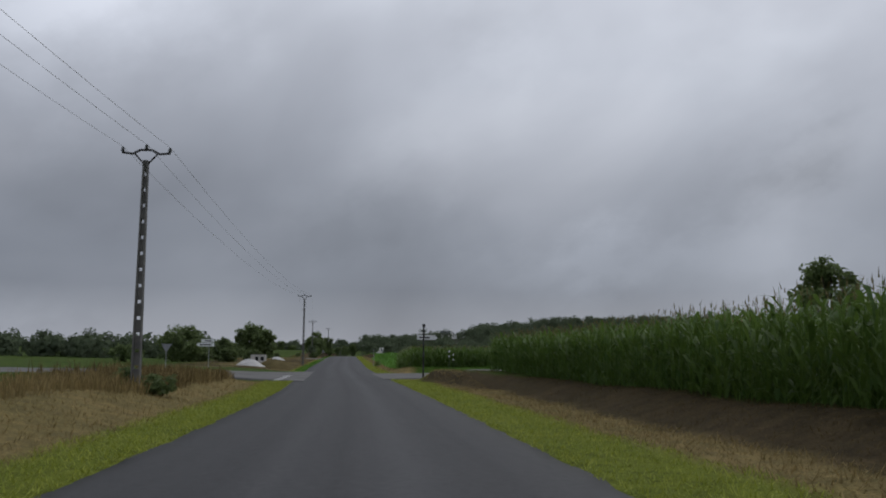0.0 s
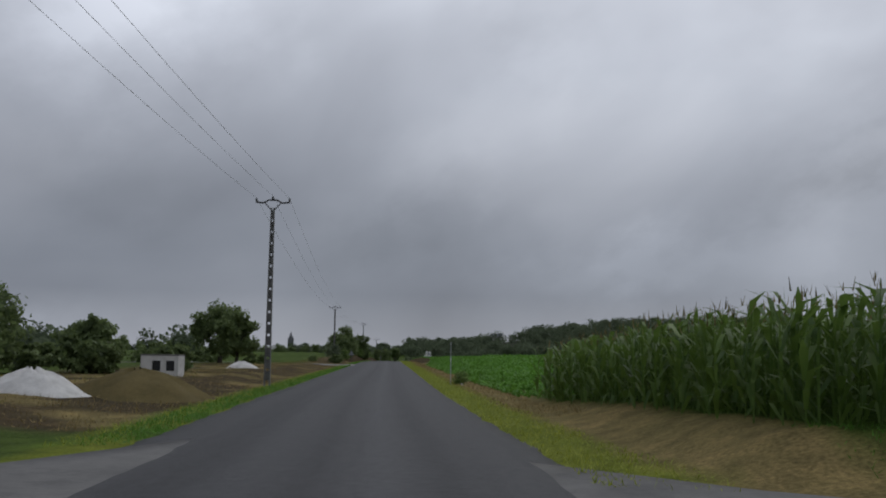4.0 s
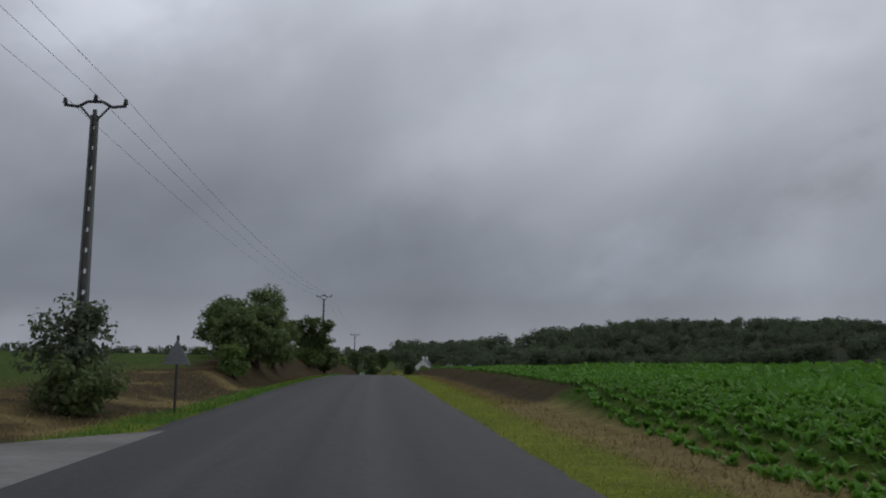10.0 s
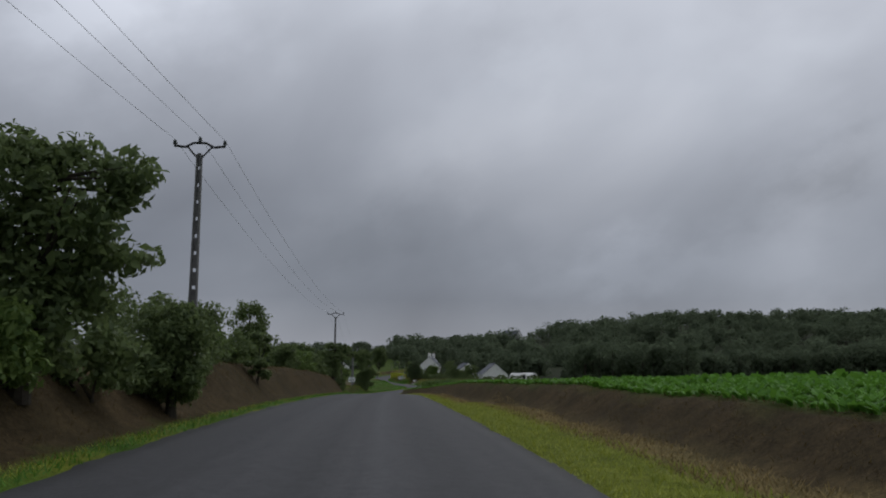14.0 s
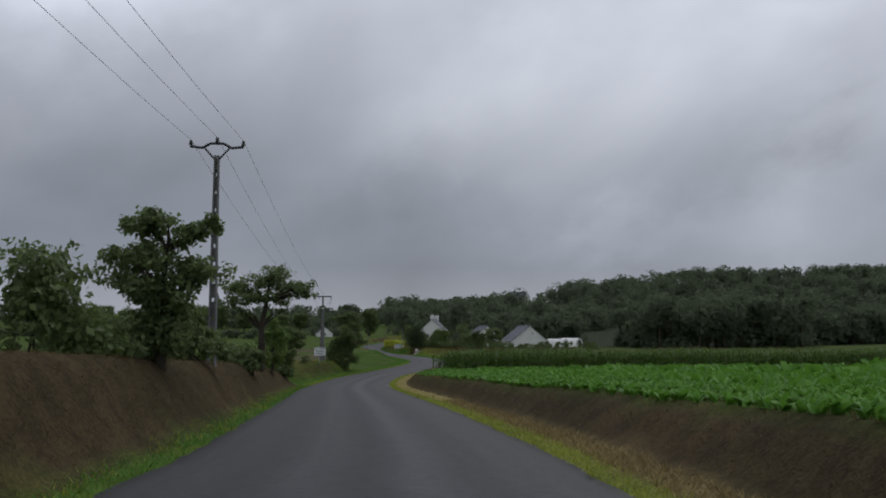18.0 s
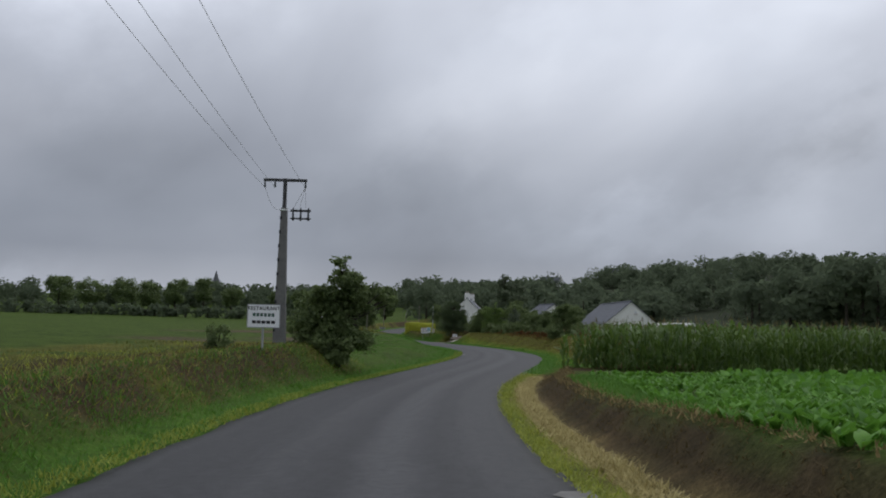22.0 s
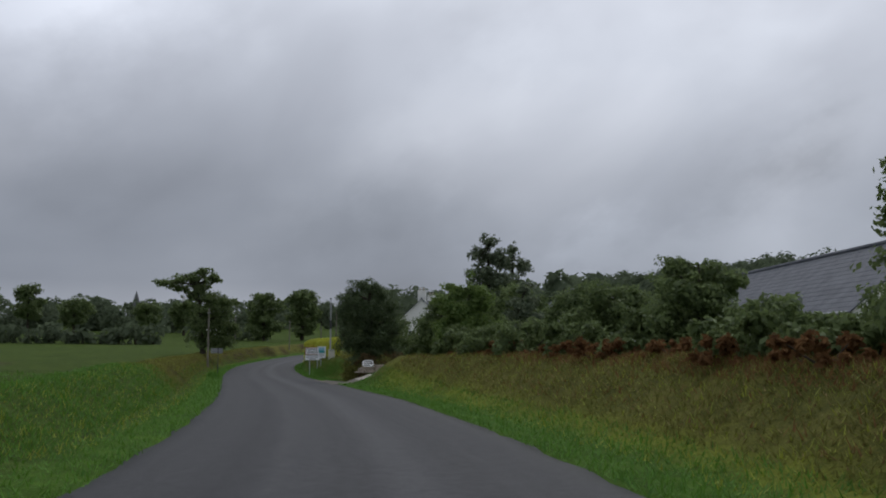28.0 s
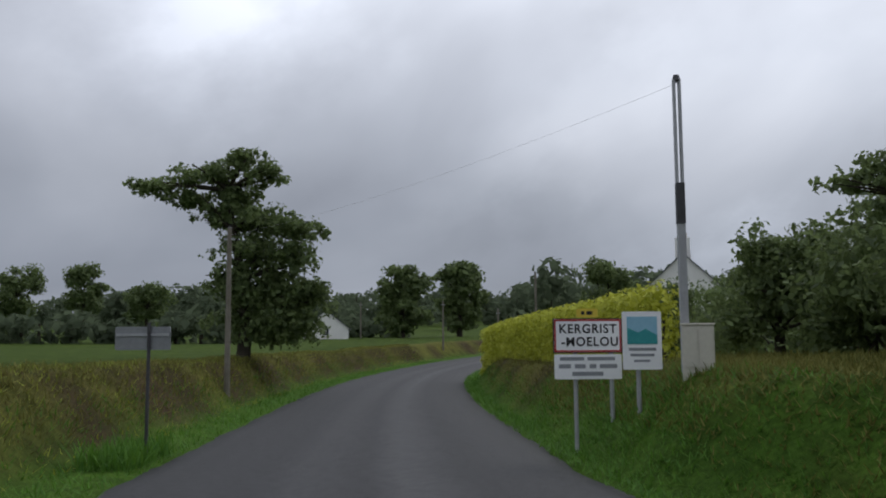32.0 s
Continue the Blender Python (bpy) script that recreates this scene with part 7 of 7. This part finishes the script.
for sx in (-1, 1):
    part("door", boxed(min(sx * 0.012, sx * 0.19), max(sx * 0.012, sx * 0.19), -0.072, -0.061, 0.06, zc - 0.05, 0.004), M_CABINET, cb)
part("lid", boxed(-0.225, 0.225, -0.075, 0.075, zc, zc + 0.03, 0.01), M_CABINET, cb)
ms = thing("utility_pole", pose(10.75, 538.4, gz(10.75, 538.4)), "slim galvanised steel telephone pole made of two channels", "utility pole", "telephone poles")
hm = 3.65 - gz(10.75, 538.4)
for sx in (-1, 1):
    part("channel", boxed(min(sx * 0.02, sx * 0.055), max(sx * 0.02, sx * 0.055), -0.05, 0.05, -0.4, hm, 0.004), M_STEEL, ms)
part("web", boxed(-0.02, 0.02, -0.046, 0.046, -0.4, hm * 0.63), M_STEEL, ms)
part("sleeve", boxed(-0.06, 0.06, -0.055, 0.055, hm * 0.50, hm * 0.64, 0.005), M_DARK_STEEL, ms)
part("cap", rodded((0, 0, hm - 0.02), (0, 0, hm + 0.07), 0.065, 0.04, 10), M_DARK_STEEL, ms)
bk = thing("town_exit_sign", pose(2.98, 538.8, gz(2.98, 538.8), 0, 0, 5), "grey back of a town exit sign on a post", "road sign")
zk = 0.22 - gz(2.98, 538.8)
part("post", rodded((0.1, -0.05, -0.4), (0.1, -0.05, zk + 0.06), 0.026, 0.026, 10), M_DARK_STEEL, bk)
part("sign_plate", panel(-0.40, 0.40, zk - 0.34, zk, 0.03, 0.02), M_SIGN_BACK, bk)
part("back_rail", boxed(-0.38, 0.38, -0.035, -0.018, zk - 0.14, zk - 0.10), M_STEEL, bk)
for px, py, pt in [(0.5, 552.2, 3.5), (-5.5, 624, 5.4), (10.7, 581, 4.6), (4.0, 606, 4.4), (8.6, 596, 3.2)]:
    plain_pole("utility_pole", px, py, gz(px, py), pt - gz(px, py), "plain weathered wooden telephone pole", 0.09)
wire("telephone_wire", (10.75, 538.4, 3.6), (0.5, 552.2, 3.3), 0.25, "thin dark telephone wire", 0.0022)
wire("telephone_wire", (0.5, 552.2, 3.3), (-5.5, 624, 5.2), 0.6, "thin dark telephone wire", 0.0022)
